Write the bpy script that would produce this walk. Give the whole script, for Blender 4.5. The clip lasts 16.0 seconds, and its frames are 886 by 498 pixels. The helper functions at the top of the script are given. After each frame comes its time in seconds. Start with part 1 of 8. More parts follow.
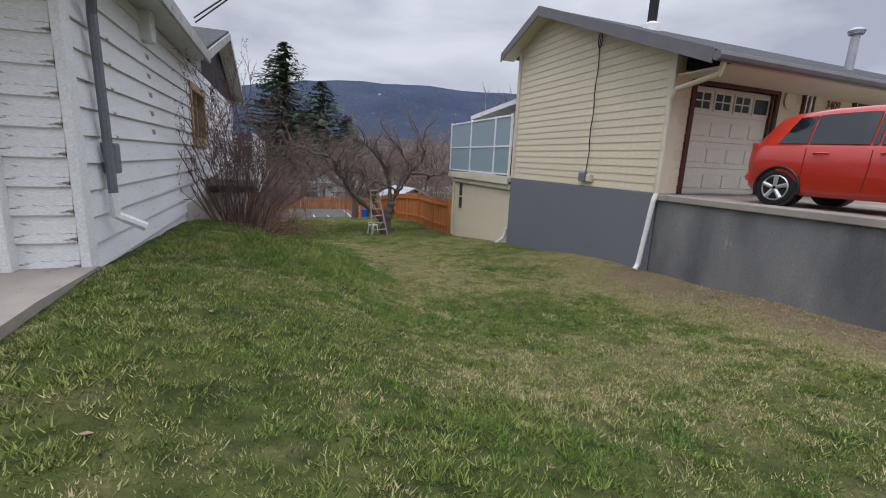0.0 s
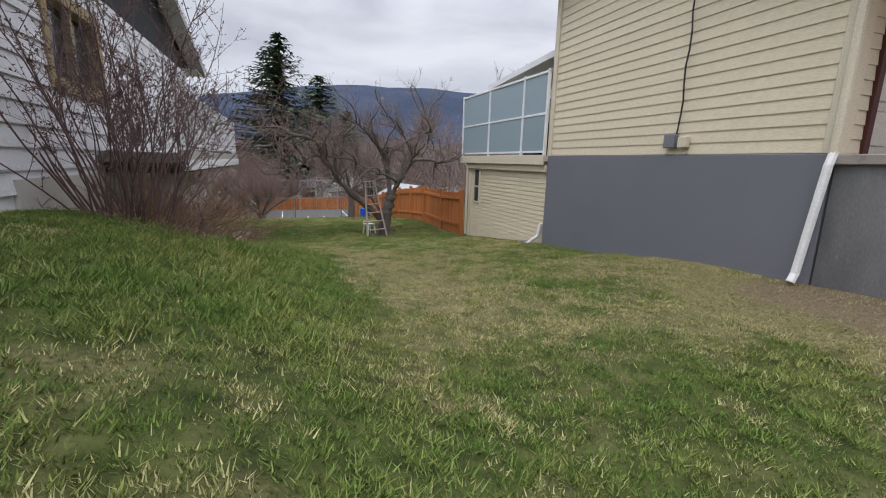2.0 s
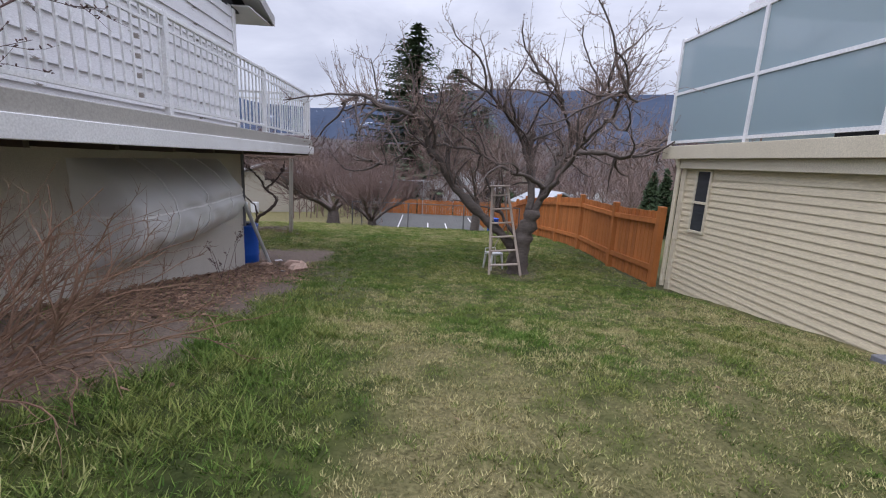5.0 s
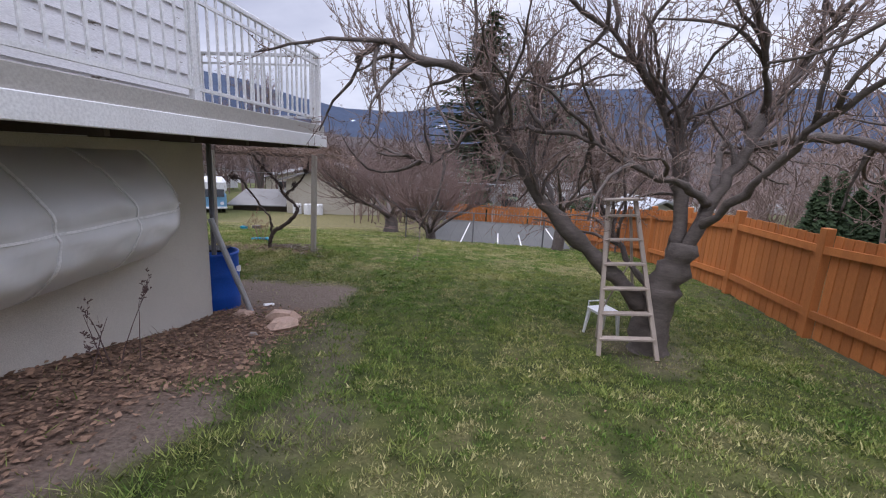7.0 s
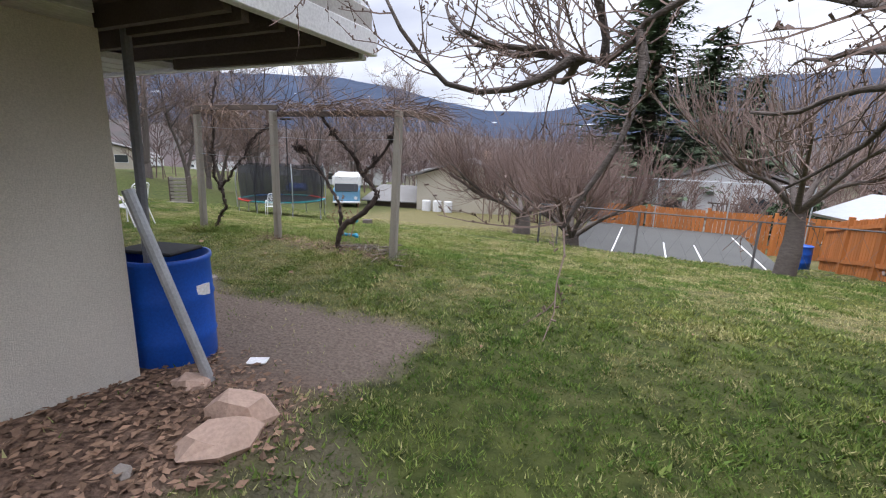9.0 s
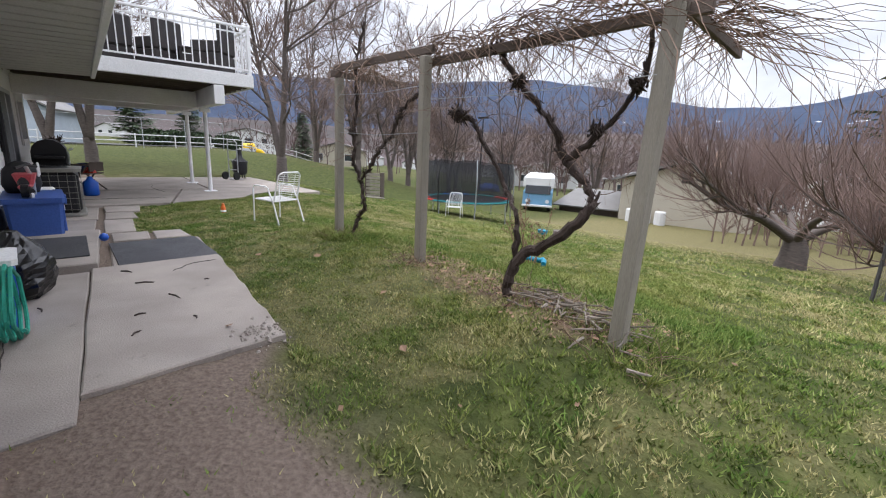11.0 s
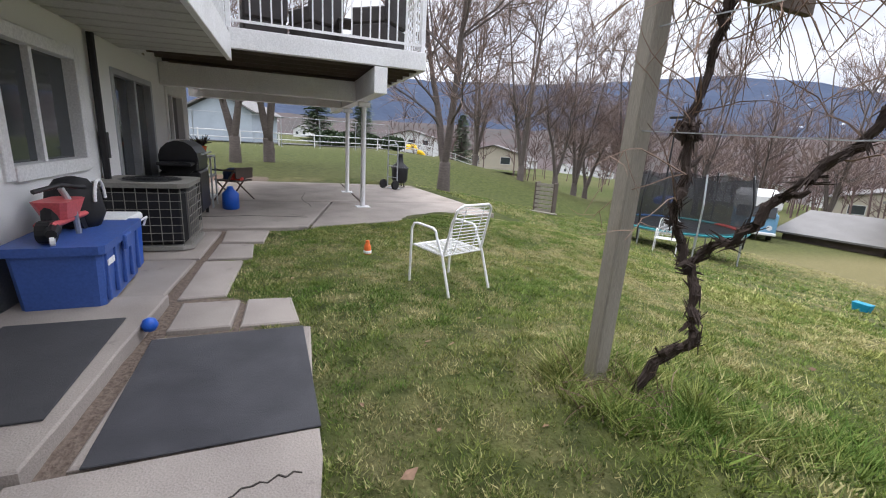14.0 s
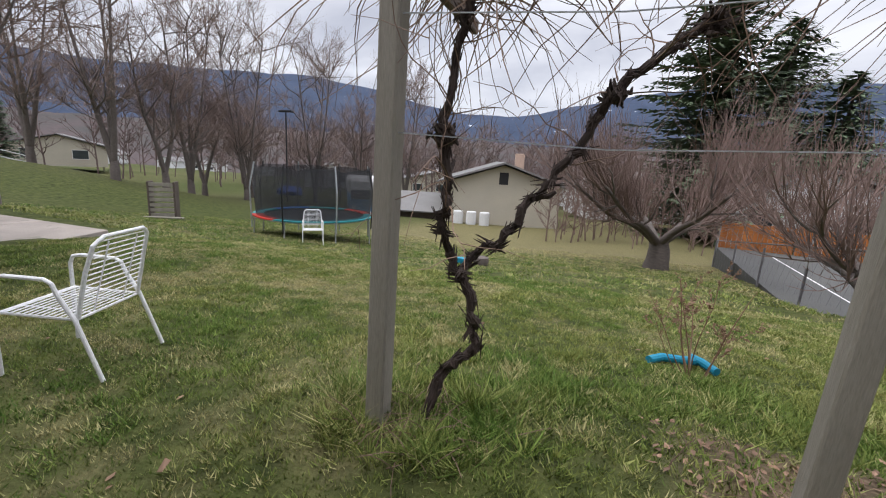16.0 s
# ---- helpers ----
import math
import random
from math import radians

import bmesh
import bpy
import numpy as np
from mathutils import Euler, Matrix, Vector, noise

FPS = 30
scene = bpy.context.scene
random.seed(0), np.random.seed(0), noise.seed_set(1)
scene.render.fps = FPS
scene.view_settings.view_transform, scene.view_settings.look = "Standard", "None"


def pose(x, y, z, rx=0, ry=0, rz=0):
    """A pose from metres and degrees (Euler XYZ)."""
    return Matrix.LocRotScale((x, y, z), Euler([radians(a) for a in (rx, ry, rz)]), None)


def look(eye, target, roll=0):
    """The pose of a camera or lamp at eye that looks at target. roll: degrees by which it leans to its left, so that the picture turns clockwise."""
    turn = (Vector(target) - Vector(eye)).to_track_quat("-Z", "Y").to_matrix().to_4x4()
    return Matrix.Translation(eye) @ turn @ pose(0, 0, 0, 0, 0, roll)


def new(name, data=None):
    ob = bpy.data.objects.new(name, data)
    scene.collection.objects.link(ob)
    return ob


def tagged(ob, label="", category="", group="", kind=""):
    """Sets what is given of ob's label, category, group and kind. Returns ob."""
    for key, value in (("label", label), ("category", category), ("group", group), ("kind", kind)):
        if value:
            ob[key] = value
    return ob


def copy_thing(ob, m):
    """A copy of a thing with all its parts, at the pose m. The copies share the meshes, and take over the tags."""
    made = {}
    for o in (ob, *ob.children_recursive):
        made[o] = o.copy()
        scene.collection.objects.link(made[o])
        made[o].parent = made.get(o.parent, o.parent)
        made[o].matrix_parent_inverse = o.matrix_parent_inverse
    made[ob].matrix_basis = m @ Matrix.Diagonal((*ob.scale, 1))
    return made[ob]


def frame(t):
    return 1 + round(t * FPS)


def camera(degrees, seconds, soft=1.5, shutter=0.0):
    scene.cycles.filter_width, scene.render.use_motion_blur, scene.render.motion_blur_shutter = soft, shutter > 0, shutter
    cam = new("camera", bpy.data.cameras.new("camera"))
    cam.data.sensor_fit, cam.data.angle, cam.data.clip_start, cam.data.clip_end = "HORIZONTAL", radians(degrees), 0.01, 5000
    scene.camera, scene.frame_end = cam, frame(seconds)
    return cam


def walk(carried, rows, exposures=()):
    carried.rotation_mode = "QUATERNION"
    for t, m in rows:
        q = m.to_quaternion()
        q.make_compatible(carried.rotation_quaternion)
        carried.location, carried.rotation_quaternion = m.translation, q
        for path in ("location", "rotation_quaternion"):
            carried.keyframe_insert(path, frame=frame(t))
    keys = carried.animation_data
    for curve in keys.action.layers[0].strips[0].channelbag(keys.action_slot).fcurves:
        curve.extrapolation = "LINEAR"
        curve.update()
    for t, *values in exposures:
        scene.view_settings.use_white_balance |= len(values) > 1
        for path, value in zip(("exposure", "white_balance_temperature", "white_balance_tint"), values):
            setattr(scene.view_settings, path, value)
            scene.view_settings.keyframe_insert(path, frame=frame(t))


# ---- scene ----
cam = camera(92.0, 16.0, 1.1)
METRES, EYE, TILT, LEAN, TURN = 23.0, 1.4, 0.0, 0.0, 0.0
ROWS = [
    (0.0, 0.0, 0.0, 0.0, 0.53, -11.71, -2.56),
    (0.5, -0.0006, 0.0284, -0.0074, -2.24, -11.68, -1.95),
    (1.0, -0.0022, 0.0608, -0.0166, -3.21, -11.56, -2.01),
    (1.5, -0.0051, 0.0977, -0.0252, -2.06, -11.51, -1.85),
    (2.0, -0.0099, 0.1366, -0.0275, 1.05, -11.41, -1.57),
    (2.5, -0.0156, 0.1766, -0.0293, 7.03, -11.38, -1.45),
    (3.0, -0.0191, 0.2165, -0.0328, 11.47, -11.46, -1.35),
    (3.5, -0.0263, 0.256, -0.0334, 13.5, -11.44, -2.28),
    (4.0, -0.0329, 0.2953, -0.0356, 14.8, -11.47, -2.67),
    (6.5, -0.0876, 0.4788, -0.0387, 26.19, -11.78, -2.77),
    (7.0, -0.1013, 0.5128, -0.0409, 28.42, -11.84, -2.81),
    (7.5, -0.1147, 0.5465, -0.0436, 31.46, -12.21, -2.78),
    (8.0, -0.1337, 0.5778, -0.0502, 35.64, -12.19, -2.5),
    (8.5, -0.1532, 0.6088, -0.0587, 40.44, -12.28, -2.37),
    (9.0, -0.1781, 0.637, -0.0657, 46.51, -12.47, -2.25),
    (11.5, -0.3166, 0.7114, -0.0784, 77.31, -13.38, -2.37),
    (12.0, -0.3422, 0.712, -0.0765, 82.8, -13.59, -2.15),
    (12.5, -0.37, 0.7086, -0.0754, 89.35, -13.84, -2.07),
    (13.0, -0.3969, 0.7024, -0.0752, 93.96, -14.02, -1.74),
    (13.5, -0.4219, 0.6968, -0.0761, 94.77, -14.05, -2.41),
    (14.0, -0.4417, 0.6916, -0.0764, 91.42, -13.88, -3.35),
    (14.5, -0.4575, 0.6875, -0.077, 79.7, -13.39, -3.77),
    (15.0, -0.4686, 0.6802, -0.077, 66.2, -12.9, -3.42),
    (15.5, -0.4716, 0.6781, -0.0762, 52.52, -12.39, -3.27),
    (16.0, -0.4719, 0.6787, -0.0756, 43.33, -11.99, -3.29),
]
walk(cam, [(t, pose(0, 0, EYE, TILT, LEAN, TURN) @ pose(METRES * x, METRES * y, METRES * z, 90 + pitch, roll, yaw)) for t, x, y, z, yaw, pitch, roll in ROWS],
     [(0.0, -0.3, 6350, 10), (2.0, -0.12, 6500, 10), (3.5, -0.05, 6250, 12), (7.0, 0.05, 6100, 17), (8.0, 0.27, 6200, 14), (9.0, 0.46, 6350, 11), (12.5, 0.58, 6500, 10), (14.0, 0.66, 6550, 10), (14.6, 0.35, 6600, 10), (16.0, 0.15, 6600, 10)])

# ---- sky and light: overcast ----
world = bpy.data.worlds.new("overcast")
scene.world = world
world.use_nodes = True
wn, wl = world.node_tree.nodes, world.node_tree.links
wn.clear()
w_out = wn.new("ShaderNodeOutputWorld")
w_bg = wn.new("ShaderNodeBackground")
w_sky = wn.new("ShaderNodeTexSky")
w_sky.sky_type = "NISHITA"
w_sky.sun_disc = False
w_sky.sun_elevation, w_sky.sun_rotation = radians(48), radians(150)
w_tc = wn.new("ShaderNodeTexCoord")
w_sep = wn.new("ShaderNodeSeparateXYZ")
w_map = wn.new("ShaderNodeMapping")
w_map.inputs["Scale"].default_value = (1.0, 1.0, 3.2)
w_noise = wn.new("ShaderNodeTexNoise")
w_noise.inputs["Scale"].default_value = 2.3
w_noise.inputs["Detail"].default_value = 7
w_noise.inputs["Roughness"].default_value = 0.52
w_noise.inputs["Distortion"].default_value = 0.35
w_ramp = wn.new("ShaderNodeValToRGB")
w_ramp.color_ramp.elements[0].position, w_ramp.color_ramp.elements[0].color = 0.33, (0.54, 0.565, 0.67, 1)
w_ramp.color_ramp.elements[1].position, w_ramp.color_ramp.elements[1].color = 0.64, (0.92, 0.94, 1.03, 1)
w_alt = wn.new("ShaderNodeMapRange")
w_alt.inputs["From Min"].default_value, w_alt.inputs["From Max"].default_value = 0.28, 0.95
w_alt.inputs["To Min"].default_value, w_alt.inputs["To Max"].default_value = 1.0, 3.3
w_mul = wn.new("ShaderNodeVectorMath")
w_mul.operation = "SCALE"
w_blue = wn.new("ShaderNodeVectorMath")
w_blue.operation = "SCALE"
w_blue.inputs["Scale"].default_value = 0.10
w_mix = wn.new("ShaderNodeMix")
w_mix.data_type = "RGBA"
w_mix.inputs["Factor"].default_value = 0.10
wl.new(w_tc.outputs["Generated"], w_map.inputs["Vector"])
wl.new(w_map.outputs["Vector"], w_noise.inputs["Vector"])
wl.new(w_noise.outputs["Fac"], w_ramp.inputs["Fac"])
wl.new(w_tc.outputs["Generated"], w_sep.inputs["Vector"])
wl.new(w_sep.outputs["Z"], w_alt.inputs["Value"])
wl.new(w_ramp.outputs["Color"], w_mul.inputs[0])
wl.new(w_alt.outputs["Result"], w_mul.inputs["Scale"])
wl.new(w_sky.outputs["Color"], w_blue.inputs[0])
wl.new(w_mul.outputs["Vector"], w_mix.inputs["A"])
wl.new(w_blue.outputs["Vector"], w_mix.inputs["B"])
wl.new(w_mix.outputs["Result"], w_bg.inputs["Color"])
w_bg.inputs["Strength"].default_value = 1.0
wl.new(w_bg.outputs["Background"], w_out.inputs["Surface"])
sun = new("sun", bpy.data.lights.new("sun", "SUN"))
sun.data.energy, sun.data.angle, sun.data.color = 1.3, radians(25), (1.0, 0.97, 0.92)
sun.matrix_basis = look((0, 0, 50), (12, 22, 0))


# ---- materials ----
def mat(name, base, second=None, scale=4.0, rough=0.8, metal=0.0, bump=0.2, fine=60.0, stretch=(1, 1, 1), var=0.5, rnd=0.0, spec=0.3, wear=None, wear_at=0.62, coat=0.0, stain=0.35):
    m = bpy.data.materials.new(name)
    m.use_nodes = True
    n, l = m.node_tree.nodes, m.node_tree.links
    p = n["Principled BSDF"]
    tc = n.new("ShaderNodeTexCoord")
    mp = n.new("ShaderNodeMapping")
    mp.inputs["Scale"].default_value = stretch
    l.new(tc.outputs["Object"], mp.inputs["Vector"])
    big = n.new("ShaderNodeTexNoise")
    big.inputs["Scale"].default_value, big.inputs["Detail"].default_value = scale, 6
    l.new(mp.outputs["Vector"], big.inputs["Vector"])
    small = n.new("ShaderNodeTexNoise")
    small.inputs["Scale"].default_value, small.inputs["Detail"].default_value = fine, 4
    l.new(mp.outputs["Vector"], small.inputs["Vector"])
    second = second or tuple(c * 0.72 for c in base)
    mix = n.new("ShaderNodeMix")
    mix.data_type = "RGBA"
    mix.inputs["A"].default_value, mix.inputs["B"].default_value = (*base, 1), (*second, 1)
    ramp = n.new("ShaderNodeMapRange")
    ramp.inputs["From Min"].default_value, ramp.inputs["From Max"].default_value = 0.5 - stain * 0.5, 0.5 + stain * 0.5
    ramp.inputs["To Max"].default_value = var
    l.new(big.outputs["Fac"], ramp.inputs["Value"])
    l.new(ramp.outputs["Result"], mix.inputs["Factor"])
    last = mix.outputs["Result"]
    g = n.new("ShaderNodeMapRange")
    g.inputs["From Min"].default_value, g.inputs["From Max"].default_value = 0.3, 0.7
    g.inputs["To Min"].default_value, g.inputs["To Max"].default_value = 0.86, 1.1
    l.new(small.outputs["Fac"], g.inputs["Value"])
    grain = n.new("ShaderNodeVectorMath")
    grain.operation = "SCALE"
    l.new(last, grain.inputs[0])
    l.new(g.outputs["Result"], grain.inputs["Scale"])
    last = grain.outputs["Vector"]
    if wear:
        wr = n.new("ShaderNodeTexNoise")
        wr.inputs["Scale"].default_value, wr.inputs["Detail"].default_value, wr.inputs["Roughness"].default_value = scale * 2.2, 8, 0.65
        wm = n.new("ShaderNodeMapping")
        wm.inputs["Scale"].default_value = (stretch[0], stretch[1], stretch[2] * 1.0)
        wm.inputs["Location"].default_value = (3.7, 1.3, 8.1)
        l.new(tc.outputs["Object"], wm.inputs["Vector"])
        l.new(wm.outputs["Vector"], wr.inputs["Vector"])
        edge = n.new("ShaderNodeMapRange")
        edge.inputs["From Min"].default_value, edge.inputs["From Max"].default_value = wear_at, wear_at + 0.04
        l.new(wr.outputs["Fac"], edge.inputs["Value"])
        wx = n.new("ShaderNodeMix")
        wx.data_type = "RGBA"
        wx.inputs["B"].default_value = (*wear, 1)
        l.new(edge.outputs["Result"], wx.inputs["Factor"])
        l.new(last, wx.inputs["A"])
        last = wx.outputs["Result"]
    if rnd:
        oi = n.new("ShaderNodeObjectInfo")
        rr = n.new("ShaderNodeMapRange")
        rr.inputs["To Min"].default_value, rr.inputs["To Max"].default_value = 1 - rnd, 1 + rnd
        l.new(oi.outputs["Random"], rr.inputs["Value"])
        rs = n.new("ShaderNodeVectorMath")
        rs.operation = "SCALE"
        l.new(last, rs.inputs[0])
        l.new(rr.outputs["Result"], rs.inputs["Scale"])
        last = rs.outputs["Vector"]
    l.new(last, p.inputs["Base Color"])
    p.inputs["Roughness"].default_value, p.inputs["Metallic"].default_value = rough, metal
    p.inputs["Specular IOR Level"].default_value = spec
    p.inputs["Coat Weight"].default_value = coat
    if bump:
        b = n.new("ShaderNodeBump")
        b.inputs["Strength"].default_value, b.inputs["Distance"].default_value = bump, 0.01
        l.new(small.outputs["Fac"], b.inputs["Height"])
        l.new(b.outputs["Normal"], p.inputs["Normal"])
    return m


def island(m, amount=0.3):
    """Vary a material's colour from loose piece to loose piece."""
    n, l = m.node_tree.nodes, m.node_tree.links
    p = n["Principled BSDF"]
    src = p.inputs["Base Color"].links[0].from_socket
    ge = n.new("ShaderNodeNewGeometry")
    rr = n.new("ShaderNodeMapRange")
    rr.inputs["To Min"].default_value, rr.inputs["To Max"].default_value = 1 - amount, 1 + amount
    l.new(ge.outputs["Random Per Island"], rr.inputs["Value"])
    rs = n.new("ShaderNodeVectorMath")
    rs.operation = "SCALE"
    l.new(src, rs.inputs[0])
    l.new(rr.outputs["Result"], rs.inputs["Scale"])
    l.new(rs.outputs["Vector"], p.inputs["Base Color"])
    return m


def glass(name, tint=(0.8, 0.86, 0.88), alpha=0.35, rough=0.05):
    m = bpy.data.materials.new(name)
    m.use_nodes = True
    p = m.node_tree.nodes["Principled BSDF"]
    p.inputs["Base Color"].default_value = (*tint, 1)
    p.inputs["Roughness"].default_value, p.inputs["Alpha"].default_value = rough, alpha
    p.inputs["Specular IOR Level"].default_value = 0.6
    return m


WHITE_SIDING = mat("weathered white siding", (0.80, 0.80, 0.82), (0.62, 0.61, 0.60), 1.6, 0.75, wear=(0.22, 0.19, 0.16), wear_at=0.655, stretch=(0.5, 1, 2.4), bump=0.25)
PEELING = mat("peeling white siding", (0.80, 0.80, 0.80), (0.66, 0.64, 0.60), 1.8, 0.8, wear=(0.20, 0.16, 0.13), wear_at=0.545, stretch=(0.55, 1, 2.6), bump=0.4)
WHITE = mat("white paint", (0.80, 0.80, 0.80), (0.68, 0.67, 0.66), 3, 0.55, bump=0.08)
WHITE_METAL = mat("white powder coat", (0.82, 0.82, 0.83), (0.70, 0.70, 0.70), 5, 0.4, bump=0.04, spec=0.5)
BEIGE = mat("beige vinyl siding", (0.68, 0.60, 0.44), (0.60, 0.53, 0.40), 0.8, 0.55, bump=0.08, stretch=(0.3, 1, 2), rnd=0.03)
BEIGE_TRIM = mat("beige trim", (0.66, 0.60, 0.47), (0.56, 0.50, 0.39), 2, 0.6, bump=0.06)
GREY_PAINT = mat("grey painted concrete", (0.175, 0.18, 0.205), (0.14, 0.145, 0.165), 0.9, 0.8, bump=0.3, fine=90, stain=0.6)
CONCRETE_WALL = mat("weathered grey concrete", (0.225, 0.222, 0.222), (0.10, 0.102, 0.105), 1.6, 0.9, bump=0.6, stretch=(1, 1, 0.35), var=0.9, wear=(0.31, 0.295, 0.27), wear_at=0.64)
CONCRETE = mat("pale worn concrete", (0.345, 0.305, 0.27), (0.235, 0.205, 0.185), 1.6, 0.92, bump=0.5, fine=110, var=0.85, rnd=0.10, wear=(0.22, 0.195, 0.175), wear_at=0.61)
STUCCO = mat("grey stucco", (0.62, 0.59, 0.53), (0.50, 0.475, 0.43), 1.2, 0.95, bump=0.5, fine=140)
STUCCO_WHITE = mat("white stucco", (0.84, 0.84, 0.83), (0.75, 0.75, 0.74), 1.0, 0.95, bump=0.5, fine=140)
STUCCO_BASE = mat("grey painted base", (0.22, 0.23, 0.235), None, 2, 0.9, bump=0.4)
ORANGE_WOOD = mat("orange stained cedar", (0.46, 0.165, 0.045), (0.33, 0.11, 0.035), 2.5, 0.75, bump=0.35, stretch=(3, 3, 0.4), rnd=0.16)
POST_WOOD = mat("weathered grey timber", (0.30, 0.275, 0.235), (0.20, 0.18, 0.15), 3, 0.9, bump=0.5, stretch=(5, 5, 0.5), wear=(0.10, 0.085, 0.07), wear_at=0.68)
DARK_WOOD = mat("dark unpainted timber", (0.12, 0.095, 0.08), (0.07, 0.055, 0.045), 3, 0.9, bump=0.4)
BEAM_WOOD = mat("dark weathered beam", (0.15, 0.118, 0.10), (0.085, 0.066, 0.056), 3, 0.9, bump=0.5, stretch=(0.6, 5, 5))
LADDER_WOOD = mat("old bare ladder wood", (0.44, 0.37, 0.32), (0.30, 0.25, 0.21), 3, 0.85, bump=0.3, stretch=(4, 4, 0.6))
SHINGLE = island(mat("dark grey shingles", (0.085, 0.085, 0.09), (0.055, 0.055, 0.06), 3, 0.95, bump=0.6, fine=150), 0.25)
FASCIA = mat("dark grey fascia", (0.17, 0.165, 0.175), None, 3, 0.6, bump=0.1)
FASCIA_OLD = mat("weathered grey white fascia", (0.50, 0.49, 0.48), (0.28, 0.27, 0.27), 3, 0.75, bump=0.2, wear=(0.2, 0.18, 0.17), wear_at=0.6)
DECK_EDGE = mat("beige grey deck edge", (0.42, 0.40, 0.365), (0.36, 0.34, 0.31), 2, 0.7, bump=0.1)
SOFFIT = mat("white soffit panel", (0.68, 0.67, 0.66), (0.54, 0.53, 0.51), 2, 0.6, bump=0.1)
SOFFIT_METAL = mat("grey ribbed soffit", (0.46, 0.45, 0.42), (0.36, 0.35, 0.32), 2, 0.5, metal=0.0, bump=0.08)
DARK = mat("near black board and deck shade", (0.025, 0.025, 0.027), None, 4, 0.7, bump=0.1)
BLACK_PLASTIC = mat("black plastic", (0.02, 0.02, 0.022), None, 8, 0.4, bump=0.1)
BLACK_MAT = mat("black rubber mat", (0.045, 0.045, 0.048), (0.07, 0.07, 0.072), 3, 0.85, bump=0.5, fine=220)
GREY_MAT = mat("grey rubber mat", (0.065, 0.065, 0.071), (0.035, 0.035, 0.04), 3, 0.6, bump=0.4, fine=220, var=0.9)
BROWN_TRIM = mat("dark red brown trim", (0.085, 0.025, 0.02), None, 4, 0.5, bump=0.1)
GARAGE_DOOR = mat("cream steel door", (0.70, 0.65, 0.55), (0.62, 0.57, 0.48), 2, 0.5, bump=0.05)
RED_PAINT = mat("red car paint", (0.50, 0.028, 0.014), (0.44, 0.024, 0.012), 1, 0.28, bump=0.0, spec=0.5, coat=0.7)
CAR_GLASS = mat("dark car glass", (0.012, 0.016, 0.018), None, 1, 0.06, bump=0.0, spec=0.7)
RUBBER = mat("tyre rubber", (0.018, 0.018, 0.018), None, 6, 0.85, bump=0.2)
ALLOY = mat("silver alloy", (0.55, 0.55, 0.56), None, 4, 0.35, metal=0.7, bump=0.0)
GALV = mat("galvanised steel", (0.48, 0.50, 0.52), (0.36, 0.38, 0.40), 6, 0.45, metal=0.6, bump=0.1)
GREY_METAL = mat("grey downpipe metal", (0.19, 0.195, 0.22), (0.14, 0.145, 0.16), 3, 0.55, bump=0.1)
BLUE_BARREL = mat("blue plastic drum", (0.012, 0.095, 0.48), (0.008, 0.065, 0.36), 3, 0.42, bump=0.06, spec=0.4)
BLUE_TOTE = mat("blue tote plastic", (0.05, 0.11, 0.36), (0.035, 0.085, 0.28), 3, 0.45, bump=0.05, spec=0.4)
TEAL = mat("turquoise foam", (0.01, 0.23, 0.36), None, 3, 0.6, bump=0.1)
BLUE_PAD = mat("blue vinyl pad", (0.02, 0.16, 0.50), None, 3, 0.5, bump=0.1)
GREEN_PAD = mat("green blue vinyl pad", (0.03, 0.27, 0.30), None, 3, 0.5, bump=0.1)
RED_PLASTIC = mat("red plastic", (0.55, 0.05, 0.035), None, 3, 0.45, bump=0.05)
PINK = mat("pinkish red plastic", (0.62, 0.12, 0.13), None, 3, 0.45, bump=0.05)
ORANGE_PLASTIC = mat("orange plastic", (0.80, 0.17, 0.04), None, 3, 0.45, bump=0.05)
YELLOW = mat("yellow plastic", (0.85, 0.56, 0.02), None, 3, 0.45, bump=0.02)
NET = glass("dark safety net", (0.02, 0.021, 0.024), 0.72, 0.9)
POLY = glass("milky plastic sheet", (0.86, 0.86, 0.86), 0.70, 0.3)
FROST = glass("frosted blue green glass", (0.33, 0.43, 0.47), 0.72, 0.3)
WINDOW = mat("dark window glass", (0.035, 0.042, 0.048), (0.06, 0.07, 0.08), 1.2, 0.07, bump=0.0, spec=0.6)
ROCK = mat("pinkish sandstone", (0.52, 0.37, 0.29), (0.40, 0.28, 0.22), 5, 0.9, bump=0.6, fine=40)
BARK = mat("grey brown bark", (0.155, 0.13, 0.118), (0.06, 0.05, 0.045), 9, 0.95, bump=1.0, fine=45, stretch=(1, 1, 3.0))
TWIG = mat("brown grey twigs", (0.25, 0.185, 0.16), (0.16, 0.115, 0.10), 3, 0.9, bump=0)
TWIG_RED = mat("reddish twigs", (0.21, 0.145, 0.125), (0.135, 0.095, 0.085), 1.0, 0.9, bump=0)
BUSH_TWIG = mat("purple brown stems", (0.15, 0.10, 0.095), (0.095, 0.06, 0.055), 2, 0.9, bump=0)
BUSH_DRY = mat("dry brown stems", (0.25, 0.155, 0.105), (0.14, 0.085, 0.06), 2, 0.9, bump=0)
VINE = mat("shaggy dark vine bark", (0.06, 0.044, 0.038), (0.028, 0.021, 0.018), 12, 0.95, bump=1.0, fine=60, stretch=(1, 1, 0.3))
STICK = mat("dead grey sticks", (0.22, 0.19, 0.16), (0.11, 0.095, 0.08), 6, 0.95, bump=0.4, rnd=0.4)
CANE = mat("tan vine canes", (0.23, 0.155, 0.115), (0.12, 0.08, 0.065), 4, 0.85, bump=0)
